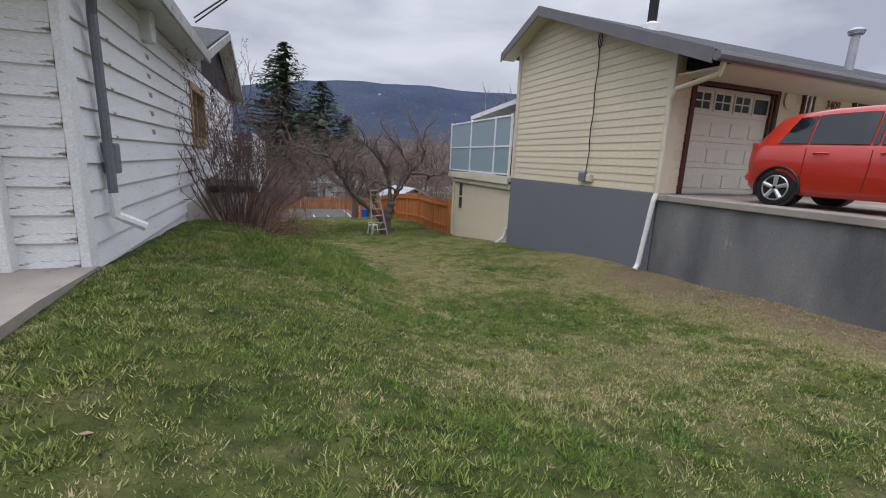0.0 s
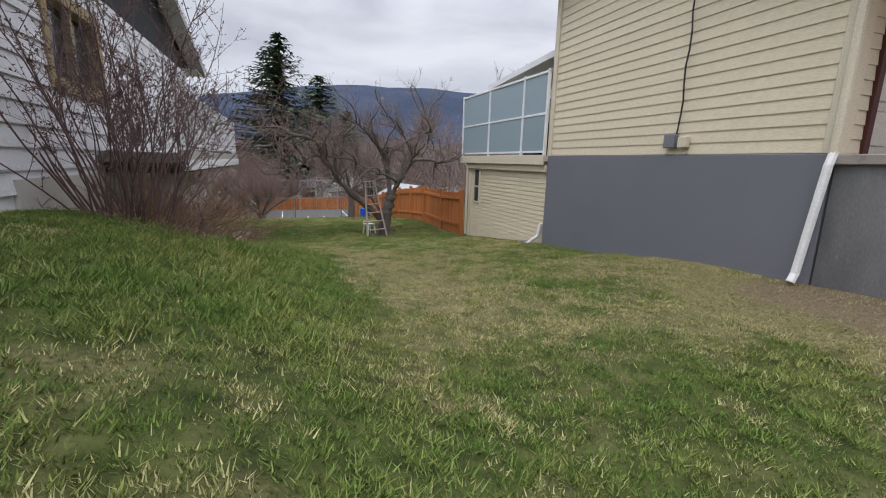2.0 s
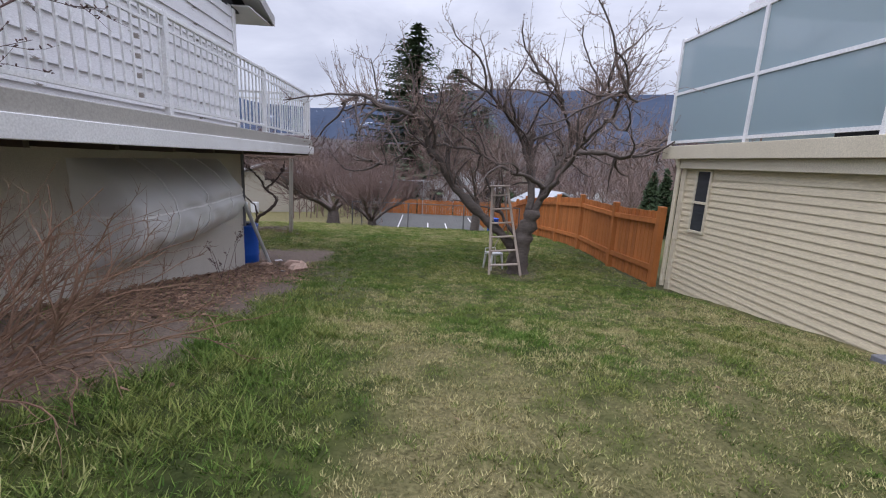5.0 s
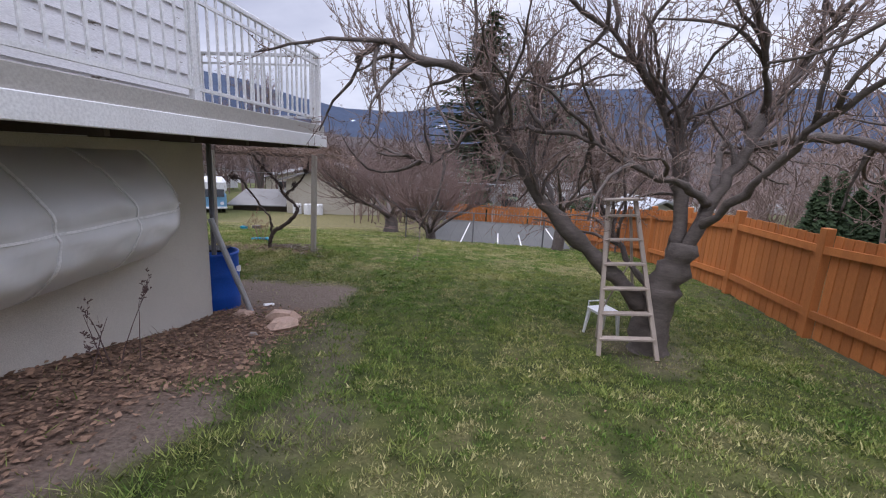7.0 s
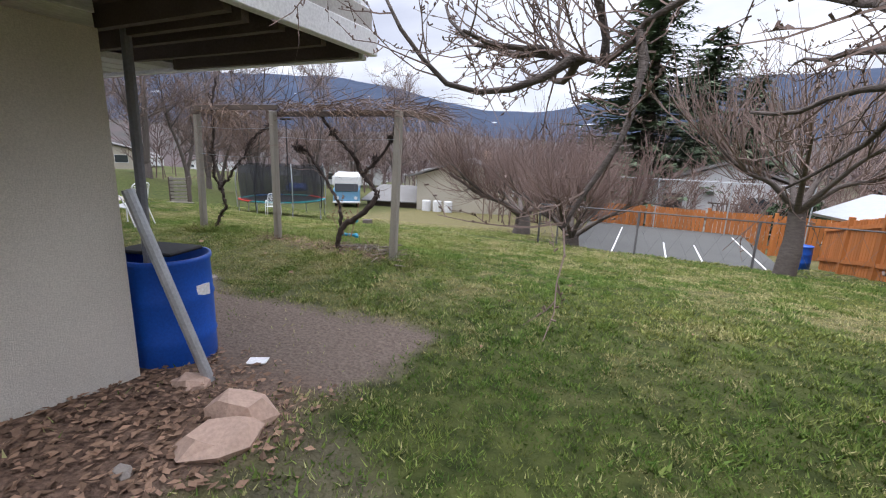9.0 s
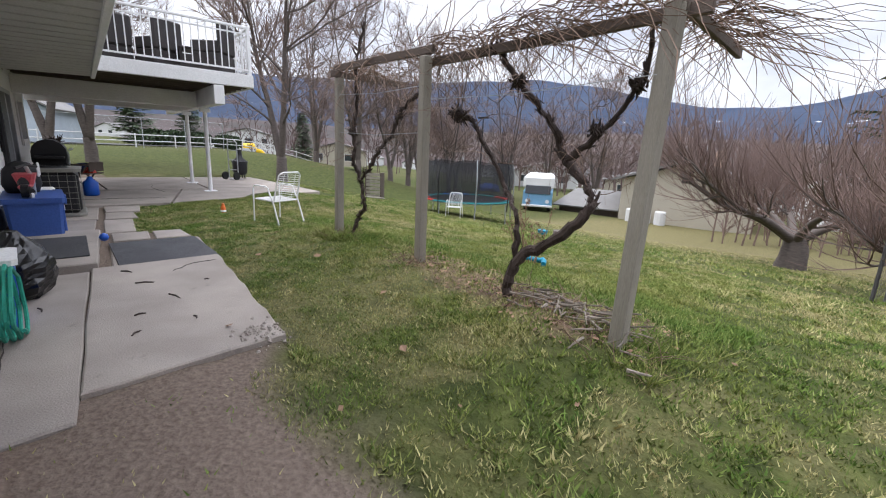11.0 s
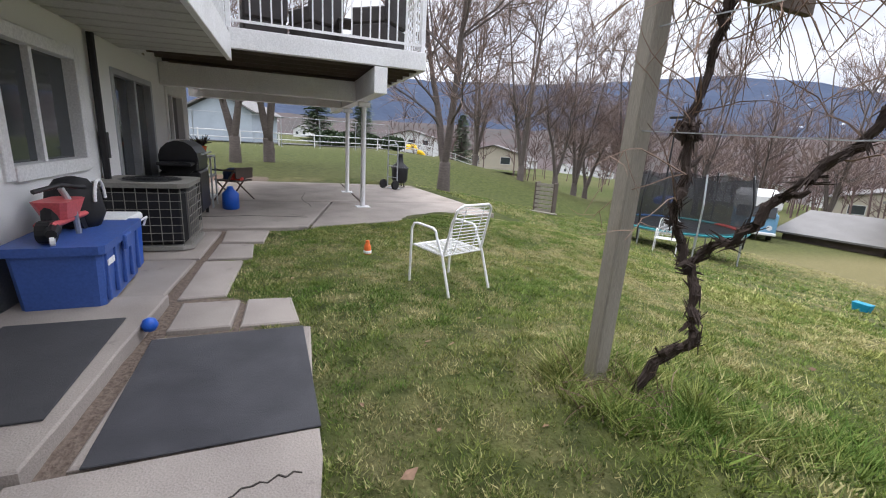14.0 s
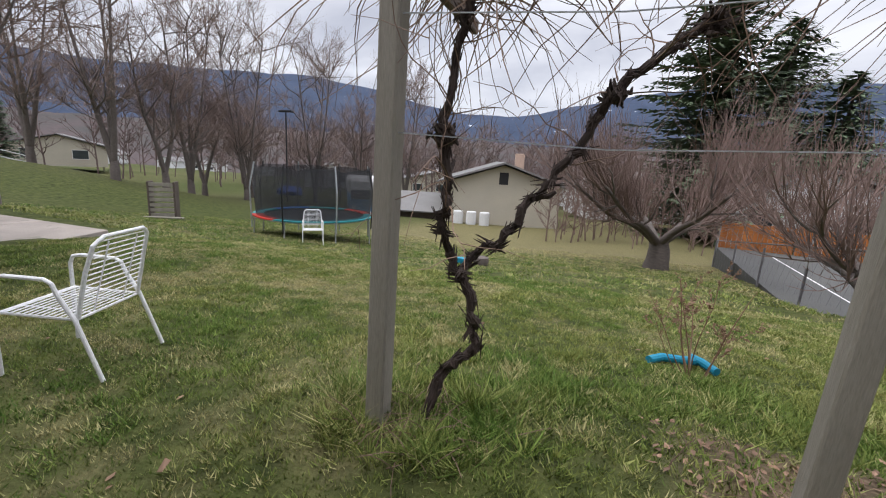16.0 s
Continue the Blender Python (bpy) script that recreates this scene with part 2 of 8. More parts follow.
NEEDLE = island(mat("dark green needles", (0.095, 0.135, 0.08), (0.15, 0.18, 0.105), 0.5, 0.85, bump=0), 0.35)
HEDGE = island(mat("dark hedge leaves", (0.028, 0.05, 0.02), (0.05, 0.075, 0.03), 2, 0.8, bump=0), 0.3)
LEAF = island(mat("dead brown leaves", (0.26, 0.165, 0.11), (0.17, 0.10, 0.07), 8, 0.9, bump=0.1), 0.45)
COURT = mat("grey asphalt court", (0.105, 0.105, 0.10), (0.075, 0.075, 0.073), 0.6, 0.95, bump=0.4)
GREY_ROOF = mat("grey far roof", (0.20, 0.195, 0.19), (0.15, 0.145, 0.14), 1.2, 0.9, bump=0.3)
FAR_WALL = mat("beige far wall", (0.46, 0.42, 0.34), (0.38, 0.35, 0.29), 0.8, 0.9, bump=0.1)
FAR_WHITE = mat("white far wall", (0.66, 0.66, 0.66), (0.55, 0.56, 0.57), 0.8, 0.85, bump=0.05)
FAR_TEAL = mat("pale green far wall", (0.45, 0.58, 0.57), None, 0.8, 0.85, bump=0.05)
STRAW = mat("dry straw", (0.48, 0.40, 0.25), None, 3, 0.9, bump=0)

# ---- plan: u runs across the houses, v along them; turned 21 degrees ----
TURN21 = 21.0
CA, SA = math.cos(radians(TURN21)), math.sin(radians(TURN21))


def xy(u, v):
    return u * CA - v * SA, u * SA + v * CA


def sm(a, b, x):
    t = min(1.0, max(0.0, (x - a) / (b - a)))
    return t * t * (3 - 2 * t)


PV = (-30, -8, 0, 2, 4, 5, 8, 11.3, 14, 16.5, 18, 20, 22, 25, 29, 33, 38, 60, 120, 400)
PZ = (2.6, 0.9, 0.1, -0.25, -0.55, -0.6, -0.72, -1.0, -1.32, -1.65, -1.68, -1.62, -1.83, -2.08, -2.7, -3.35, -3.85, -5.0, -9, -30)
SV = (-30, 0, 2, 4, 8.7, 10.5, 12, 14, 16, 400)
SS = (0.0, 0.25, 0.58, 0.92, 0.95, 0.45, 0.2, 0.12, 0.0, 0.0)


def ground_z(u, v):
    z = sum(np.interp(v + d, PV, PZ) for d in (-0.8, 0, 0.8)) / 3
    z += np.interp(v, SV, SS) * sm(2.2, -1.3, u)
    if v > 19:                                           # the back lawn falls away to the west
        z -= 0.3 * sm(20, 28, v) * sm(-3, -11, u)
    z += (-1.25 - z) * sm(-18, -34, u) * sm(44, 26, v) * sm(-24, -4, v)             # the park lies level beyond the patio
    z += 0.14 * math.exp(-((v - 20.1) / 0.8) ** 2) * sm(-1, -1.8, u) * sm(-7, -5.6, u)
    z += 0.19 * sm(-8.0, -10.2, u) * sm(19.8, 21.4, v) * sm(26, 22.6, v) * sm(-20, -16.5, u)
    z += 0.16 * sm(4.6, 6.3, u) * sm(2, 4, v) * sm(10, 7, v)
    z += (-1.68 - z) * sm(16.4, 16.8, v) * sm(19.0, 18.6, v) * sm(-2.5, -2.9, u) * sm(-10.6, -10.2, u)    # level under the paving
    z -= 0.13 * sm(18.2, 18.4, v) * sm(22.2, 21.9, v) * sm(-10.4, -10.7, u + 0.3 * (v - 18.8)) * sm(-16.5, -16.2, u)
    c = sm(26.2, 27.4, v) * sm(37.6, 37.0, v) * sm(-1.6, -0.8, u) * sm(5.7, 5.2, u)        # the sunken court
    return z + c * (min(z, -3.06) - z)


def on(u, v, rz=0.0, dz=0.0):
    x, y = xy(u, v)
    return pose(x, y, ground_z(u, v) + dz, 0, 0, TURN21 + rz)


def at(u, v, z, rz=0.0):
    x, y = xy(u, v)
    return pose(x, y, z, 0, 0, TURN21 + rz)


# ---- mesh helpers ----
class B:
    """Vertices and faces of one mesh, with an origin that is taken off."""

    def __init__(self, off=(0, 0, 0)):
        self.v, self.f, self.o = [], [], off

    def add(self, vs, fs):
        k, o = len(self.v), self.o
        self.v += [(a - o[0], b - o[1], c - o[2]) for a, b, c in vs]
        self.f += [tuple(i + k for i in f) for f in fs]
        return self

    def box(self, x0, x1, y0, y1, z0, z1, bev=0.0):
        x0, x1, y0, y1, z0, z1 = min(x0, x1), max(x0, x1), min(y0, y1), max(y0, y1), min(z0, z1), max(z0, z1)
        if bev <= 0:
            vs = [(x, y, z) for z in (z0, z1) for y in (y0, y1) for x in (x0, x1)]
            return self.add(vs, [(0, 2, 3, 1), (4, 5, 7, 6), (0, 1, 5, 4), (2, 6, 7, 3), (0, 4, 6, 2), (1, 3, 7, 5)])
        vs, idx = [], {}
        X, Y, Z = (x0, x1), (y0, y1), (z0, z1)
        for i in (0, 1):
            for j in (0, 1):
                for k in (0, 1):
                    ix, iy, iz = (bev if i == 0 else -bev), (bev if j == 0 else -bev), (bev if k == 0 else -bev)
                    for a in range(3):
                        idx[i, j, k, a] = len(vs)
                        vs.append((X[i] + (0 if a == 0 else ix), Y[j] + (0 if a == 1 else iy), Z[k] + (0 if a == 2 else iz)))
        fs = []
        for a in range(3):
            for s in (0, 1):
                q = []
                for p, r in ((0, 0), (1, 0), (1, 1), (0, 1)):
                    c = [p, r]
                    c.insert(a, s)
                    q.append(idx[(*c, a)])
                fs.append(tuple(q) if (s == 1) != (a == 1) else tuple(q[::-1]))
        for a in range(3):
            b, c = [k for k in range(3) if k != a]
            for s in (0, 1):
                for r in (0, 1):
                    e = []
                    for p in (0, 1):
                        k = [0, 0, 0]
                        k[a], k[b], k[c] = p, s, r
                        e.append((idx[(*k, b)], idx[(*k, c)]))
                    fs.append((e[0][0], e[1][0], e[1][1], e[0][1]))
        for i in (0, 1):
            for j in (0, 1):
                for k in (0, 1):
                    fs.append((idx[i, j, k, 0], idx[i, j, k, 1], idx[i, j, k, 2]))
        return self.add(vs, fs)

    def path(self, pts, radii, n=6, caps=True):
        pts = [Vector(p) for p in pts]
        if not hasattr(radii, "__len__"):
            radii = [radii] * len(pts)
        vs, fs = [], []
        up = None
        for i, p in enumerate(pts):
            d = (pts[min(i + 1, len(pts) - 1)] - pts[max(i - 1, 0)]).normalized()
            if up is None:
                up = d.orthogonal().normalized()
            else:
                up = (up - d * up.dot(d))
                up = up.normalized() if up.length > 1e-6 else d.orthogonal().normalized()
            w = d.cross(up)
            for k in range(n):
                a = 2 * math.pi * k / n
                vs.append(tuple(p + (up * math.cos(a) + w * math.sin(a)) * radii[i]))
        for i in range(len(pts) - 1):
            for k in range(n):
                fs.append((i * n + k, i * n + (k + 1) % n, (i + 1) * n + (k + 1) % n, (i + 1) * n + k))
        if caps and n > 2:
            fs.append(tuple(range(n))[::-1])
            fs.append(tuple(range((len(pts) - 1) * n, len(pts) * n)))
        return self.add(vs, fs)

    def lathe(self, prof, n=20, c=(0, 0)):
        vs = [(c[0] + r * math.cos(2 * math.pi * k / n), c[1] + r * math.sin(2 * math.pi * k / n), z) for r, z in prof for k in range(n)]
        fs = [(i * n + k, i * n + (k + 1) % n, (i + 1) * n + (k + 1) % n, (i + 1) * n + k) for i in range(len(prof) - 1) for k in range(n)]
        fs += [tuple(range(n))[::-1], tuple(range((len(prof) - 1) * n, len(prof) * n))]
        return self.add(vs, fs)

    def prism(self, poly, z0, z1):
        """An outline in x and y, pulled up."""
        n = len(poly)
        vs = [(x, y, z0) for x, y in poly] + [(x, y, z1) for x, y in poly]
        fs = [tuple(range(n))[::-1], tuple(range(n, 2 * n))] + [(i, (i + 1) % n, n + (i + 1) % n, n + i) for i in range(n)]
        return self.add(vs, fs)

    def slab(self, quad, t):
        """A sheet of four corners with the thickness t downwards along its normal."""
        q = [Vector(p) for p in quad]
        nn = (q[1] - q[0]).cross(q[3] - q[0]).normalized() * t
        vs = [tuple(p) for p in q] + [tuple(p - nn) for p in q]
        return self.add(vs, [(0, 1, 2, 3), (7, 6, 5, 4), (0, 4, 5, 1), (1, 5, 6, 2), (2, 6, 7, 3), (3, 7, 4, 0)])

    def mesh(self, name):
        me = bpy.data.meshes.new(name)
        me.from_pydata(self.v, [], self.f)
        me.update()
        return me


def part(name, b, material, parent, label="", m=None, smooth=False):
    me = b if isinstance(b, bpy.types.Mesh) else b.mesh(name)
    if not me.materials:
        me.materials.append(material)
    if smooth:
        me.shade_smooth()
    ob = new(name, me)
    ob.parent = parent
    if m is not None:
        ob.matrix_basis = m
    if label:
        ob["label"] = label
    return ob


def thing(name, m, label, category, group="", kind=""):
    e = new(name)
    e.empty_display_size = 0.1
    e.matrix_basis = m
    return tagged(e, label, category, group, kind)


def solid(name, b, material, m, label, category="", group="", kind="", smooth=False):
    """A thing of one mesh."""
    ob = part(name, b, material, None, "", m, smooth)
    return tagged(ob, label, category, group, kind)


PLAN = pose(0, 0, 0, 0, 0, TURN21)


def siding(parent, m, rows, material, name="siding_board", lo=0.03):
    """Lap boards on a wall: rows of (x0, x1, x2, x3, z, height), the lower edge from x0 to x1 and the upper from x2 to x3; y is outwards."""
    for x0, x1, x2, x3, z, h in rows:
        b = B((x0, 0, z))
        hi = 0.004
        b.add([(x0, 0, z), (x1, 0, z), (x1, lo, z), (x0, lo, z), (x2, 0, z + h), (x3, 0, z + h), (x3, hi, z + h), (x2, hi, z + h)],
              [(0, 1, 2, 3), (7, 6, 5, 4), (3, 2, 6, 7), (0, 3, 7, 4), (1, 5, 6, 2), (0, 4, 5, 1)])
        part(name, b, material, parent, "", m @ pose(x0, 0, z))


# ---- ground ----
def nz(x, y, s, k=0.0):
    return noise.noise(Vector((x * s, y * s, k)))


def litter(u, v):
    """Dead leaves and bark against the house."""
    a = sm(0.15, -0.45, u + 0.35 * nz(u, v, 0.9, 3)) * sm(11.0, 12.6, v) * sm(17.4, 16.6, v)
    a = max(a, 0.8 * sm(0.35, -0.1, u + 0.5 * nz(u, v, 0.9, 3)) * sm(8.0, 8.8, v) * sm(11.5, 10.5, v))
    b = sm(0.75, 0.35, abs(v - 20.35) + 0.3 * nz(u, v, 1.4, 5)) * sm(-1.2, -1.7, u) * sm(-4.6, -3.9, u)
    c = 0.6 * sm(5.0, 5.7, u + 0.5 * nz(u, v, 0.7, 8)) * sm(7.0, 6.0, v) * sm(0.3, 1.6, v) * sm(7, 6.4, u)
    return max(a, b, c)


def bare(u, v):
    """Trodden earth: the path, the corner by the slab, beds and the foot of the trees."""
    j = 0.35 * nz(u, v, 1.1, 9) + 0.12 * nz(u, v, 4.0, 2)
    c = np.interp(v, (8.5, 11, 13, 15.0, 16.3, 17.6, 18.2), (1.9, 1.6, 1.1, 0.65, 0.25, -0.9, -2.2))
    path = sm(0.65, 0.15, abs(u - c) + j) * sm(12.2, 14.6, v) * sm(18.9, 18.2, v + j) * 0.46
    corner = sm(0.5, -0.1, max(abs(u + 1.75) - 1.45, abs(v - 17.5) - 0.55) + j)
    tree = 0.45 * sm(0.95, 0.4, math.hypot(u - 3.95, v - 16.8) + j)
    fence = 0.34 * sm(5.35, 5.8, u + j) * sm(14.6, 15.6, v) * sm(25, 23, v)
    bed = 0.85 * sm(0.55, 0.0, abs(u + 0.25) - 0.3 + j) * sm(11.8, 12.6, v) * sm(15.2, 14.2, v)
    bed = max(bed, 0.95 * sm(0.55, 0.05, u + 1.2 * j) * sm(8.0, 8.8, v + j) * sm(12.6, 11.8, v))
    if u < -2.9 and 16.6 < v < np.interp(-u, (2.9, 6.7, 6.8, 7.3, 7.4, 9.9), (18.3, 18.4, 18.3, 18.3, 17.85, 17.95)) + 0.1 * nz(u, v, 3.0):
        return 1.0
    return max(path, corner, tree, fence, bed, (0.9 if v < 18 else 0.55) * litter(u, v))


def dry(u, v):
    """0 green, 1 straw."""
    d = 0.41 + 0.40 * nz(u, v, 0.55, 1) + 0.34 * nz(u, v, 2.1, 4) + 0.42 * nz(u, v, 5.5, 6)
    side = sm(2.0, 0.9, u + 0.6 * nz(u, v, 1.2, 12))          # moist strip along the white house
    d -= 0.46 * side * sm(4.5, 6.5, v) * sm(16.5, 14.5, v) + 0.20 * side * sm(6.5, 4.5, v)
    c = np.interp(v, (4, 7, 11, 13, 15.0), (2.2, 2.0, 2.0, 1.35, 1.05))
    d += 0.20 * sm(0.75, 0.15, abs(u - c) + 0.3 * nz(u, v, 1.3, 14)) * sm(5.0, 7.5, v) * sm(16, 14.8, v)
    d += 0.08 * sm(1.6, 2.8, u) * sm(15.2, 13.5, v) * sm(4, 7, v)
    d += 0.6 * sm(4.5, 5.3, u + 0.5 * nz(u, v, 0.7, 8)) * sm(8.2, 6.6, v) * sm(0.0, 1.2, v)
    d -= 0.18 * sm(14.2, 16.0, v) * sm(21, 19, v) * sm(-1, 0.6, u) + 0.06 * sm(17, 19, v)
    d -= 0.22 * sm(19.9, 20.6, v) * sm(23, 21.6, v) * sm(-0.5, -1.5, u) * sm(-6, -5, u)
    d += 0.08 * sm(18.3, 18.8, v) * sm(20.3, 19.6, v) * sm(-1.2, -2.0, u) * sm(-6.5, -5.0, u)
    return min(0.92, max(0.0, d))


def steps(lo, hi, fine, far, grow=1.3):
    xs = list(np.arange(lo, hi + 1e-6, fine))
    d, x = fine, hi
    while x < far:
        d *= grow
        x += d
        xs.append(x)
    d, x = fine, lo
    while x > -far:
        d *= grow
        x -= d
        xs.insert(0, x)
    return xs


US, VS = steps(-16.5, 6.6, 0.15, 4200), steps(-1.0, 27.0, 0.15, 4200)
gv, gt = [], []
for v in VS:
    for u in US:
        near = -18 < u < 8 and -4 < v < 30
        z = ground_z(u, v)
        b_, d_ = (bare(u, v), dry(u, v)) if near else (0.0, 0.35 + 0.3 * nz(u, v, 0.05) + 0.45 * sm(33.5, 35.5, v + 0.6 * nz(u, v, 0.4)) * sm(-17, -14, u) * sm(70, 55, v))
        if near:
            z += 0.018 * nz(u, v, 1.6) + 0.012 * nz(u, v, 5)
        gv.append((u, v, z))
        gt.append((b_, d_, litter(u, v) if near else 0.0, 1.0))
nu = len(US)
gf = [(j * nu + i, j * nu + i + 1, (j + 1) * nu + i + 1, (j + 1) * nu + i) for j in range(len(VS) - 1) for i in range(nu - 1)]
gme = bpy.data.meshes.new("ground")
gme.from_pydata(gv, [], gf)
ga = gme.color_attributes.new("soil", "FLOAT_COLOR", "POINT")
ga.data.foreach_set("color", np.array(gt, dtype=np.float32).ravel())
gme.shade_smooth()


def turf(name, blade):
    m = bpy.data.materials.new(name)
    m.use_nodes = True
    n, l = m.node_tree.nodes, m.node_tree.links
    p = n["Principled BSDF"]
    at_ = n.new("ShaderNodeVertexColor")
    at_.layer_name = "soil"
    sep = n.new("ShaderNodeSeparateColor")
    l.new(at_.outputs["Color"], sep.inputs["Color"])
    tc = n.new("ShaderNodeTexCoord")

    def noise_node(scale, detail=5):
        x = n.new("ShaderNodeTexNoise")
        x.inputs["Scale"].default_value, x.inputs["Detail"].default_value = scale, detail
        l.new(tc.outputs["Object"], x.inputs["Vector"])
        return x.outputs["Fac"]

    def mixer(fac, a, b):
        x = n.new("ShaderNodeMix")
        x.data_type = "RGBA"
        l.new(fac, x.inputs["Factor"])
        for key, val in (("A", a), ("B", b)):
            if isinstance(val, tuple):
                x.inputs[key].default_value = (*val, 1)
            else:
                l.new(val, x.inputs[key])
        return x.outputs["Result"]

    def rng(src, a, b, c=0.0, d=1.0):
        x = n.new("ShaderNodeMapRange")
        x.inputs["From Min"].default_value, x.inputs["From Max"].default_value = a, b
        x.inputs["To Min"].default_value, x.inputs["To Max"].default_value = c, d
        l.new(src, x.inputs["Value"])
        return x.outputs["Result"]

    if blade:
        ge = n.new("ShaderNodeNewGeometry")
        r = ge.outputs["Random Per Island"]
        add = n.new("ShaderNodeMath")
        add.operation = "MULTIPLY_ADD"
        l.new(r, add.inputs[0])
        add.inputs[1].default_value = 0.5
        sub = n.new("ShaderNodeMath")
        sub.operation = "SUBTRACT"
        l.new(sep.outputs["Green"], sub.inputs[0])
        sub.inputs[1].default_value = 0.25
        l.new(sub.outputs["Value"], add.inputs[2])
        young = mixer(r, (0.045, 0.10, 0.016), (0.165, 0.255, 0.052))
        old = mixer(r, (0.10, 0.13, 0.03), (0.335, 0.35, 0.11))
        green = mixer(sep.outputs["Red"], young, old)
        straw = mixer(r, (0.235, 0.21, 0.09), (0.54, 0.485, 0.25))
        col = mixer(rng(add.outputs["Value"], 0.34, 0.72), green, straw)
        p.inputs["Roughness"].default_value = 0.75
        p.inputs["Specular IOR Level"].default_value = 0.15
    else:
        fine = noise_node(38)
        mid = noise_node(6)
        green = mixer(rng(mid, 0.3, 0.7), (0.026, 0.036, 0.011), (0.085, 0.098, 0.03))
        straw = mixer(rng(fine, 0.3, 0.7), (0.072, 0.064, 0.029), (0.23, 0.203, 0.10))
        grass = mixer(rng(sep.outputs["Green"], 0.25, 0.85), green, straw)
        soil = mixer(rng(fine, 0.3, 0.7), (0.115, 0.088, 0.07), (0.20, 0.158, 0.128))
        brown = mixer(rng(noise_node(22), 0.35, 0.65), (0.085, 0.055, 0.042), (0.22, 0.145, 0.105))
        soil = mixer(sep.outputs["Blue"], soil, brown)
        col = mixer(rng(sep.outputs["Red"], 0.25, 0.7), grass, soil)
        p.inputs["Roughness"].default_value = 0.95
        p.inputs["Specular IOR Level"].default_value = 0.1
        bp = n.new("ShaderNodeBump")
        bp.inputs["Strength"].default_value, bp.inputs["Distance"].default_value = 0.7, 0.03
        l.new(fine, bp.inputs["Height"])
        l.new(bp.outputs["Normal"], p.inputs["Normal"])
    l.new(col, p.inputs["Base Color"])
    return m


GROUND_MAT = turf("lawn and soil", False)
gme.materials.append(GROUND_MAT)
ground = tagged(new("ground", gme), "patchy spring lawn with bare trodden earth", "lawn", "", "structure")
ground.matrix_basis = PLAN


# ---- white house ----
HU, HV, HZ = -1.5, 16.65, -1.75
house = thing("house", at(HU, HV, HZ), "white weathered house with walk-out basement and wrap-around deck", "house")


def hl(u, v, z, rz=0.0):
    return pose(u - HU, v - HV, z - HZ, 0, 0, rz)


def hb():
    return B((HU, HV, HZ))


WT = 2.95                                                 # top of the siding
# upper east wall, with a window through it
WN = (9.25, 10.75, 1.55, 2.52)
b = hb()
b.box(-1.68, -1.5, 4.2, WN[0], -0.6, WT).box(-1.68, -1.5, WN[1], 16.65, 0.5, WT)
b.box(-1.68, -1.5, WN[0], WN[1], 0.2, WN[2]).box(-1.68, -1.5, WN[0], WN[1], WN[3], WT)
wall_e = part("wall", b, WHITE_SIDING, house, "white lap-sided upper wall")
rows = []
EXP = 0.222
for i in range(12):
    z = 0.36 + i * EXP
    top = min(EXP, WT - z)
    end = -16.65
    if z + top <= WN[2] + 0.05 or z >= WN[3] - 0.05:
        rows.append((end, -4.32, end, -4.32, z, top))
    else:
        rows += [(end, -WN[1], end, -WN[1], z, top), (-WN[0], -4.32, -WN[0], -4.32, z, top)]
siding(wall_e, hl(-1.5, 0, 0, -90), rows, WHITE_SIDING)
part("corner_board", hb().box(-1.53, -1.46, 4.16, 4.32, 0.34, WT + 0.3, 0.006), WHITE, house)
part("corner_board", hb().box(-1.53, -1.46, 16.60, 16.72, 0.8, WT, 0.006), WHITE, house)
# old wooden window
WOODWIN = mat("bare yellow wood frame", (0.40, 0.30, 0.17), None, 4, 0.8)
win = part("window", hb().box(-1.60, -1.585, WN[0] + 0.08, WN[1] - 0.08, WN[2] + 0.08, WN[3] - 0.08), WINDOW, house, "old timber window with yellowed frame")
b = hb()
b.box(-1.62, -1.455, WN[0] - 0.07, WN[0] + 0.06, WN[2] - 0.08, WN[3] + 0.08, 0.006).box(-1.62, -1.455, WN[1] - 0.06, WN[1] + 0.07, WN[2] - 0.08, WN[3] + 0.08, 0.006)
b.box(-1.62, -1.45, WN[0] + 0.06, WN[1] - 0.06, WN[3] - 0.06, WN[3] + 0.08, 0.006).box(-1.62, -1.43, WN[0] + 0.06, WN[1] - 0.06, WN[2] - 0.10, WN[2] + 0.06, 0.006)
b.box(-1.60, -1.50, 9.97, 10.03, WN[2] + 0.06, WN[3] - 0.06)
part("window_frame", b, WOODWIN, win)
# garage front at v 4.2 with a white door
b = hb().box(-1.68, -7.5, 4.2, 4.38, 0.3, 3.0)
wall_f = part("wall", b, PEELING, house, "white peeling front wall")
rows = []
for i in range(12):
    z = 0.40 + i * EXP
    top = min(EXP, 3.0 - z)
    rows.append((1.54, 1.93, 1.54, 1.93, z, top) if z < 2.4 else (1.54, 7.5, 1.54, 7.5, z, top))
siding(wall_f, hl(0, 4.2, 0, 180), rows, PEELING)
part("garage_door", hb().box(-2.0, -4.6, 4.12, 4.19, 0.38, 2.42, 0.01), WHITE, house, "plain white garage door")
part("door_frame", hb().box(-1.93, -2.02, 4.08, 4.2, 0.36, 2.5, 0.008), WHITE, house)
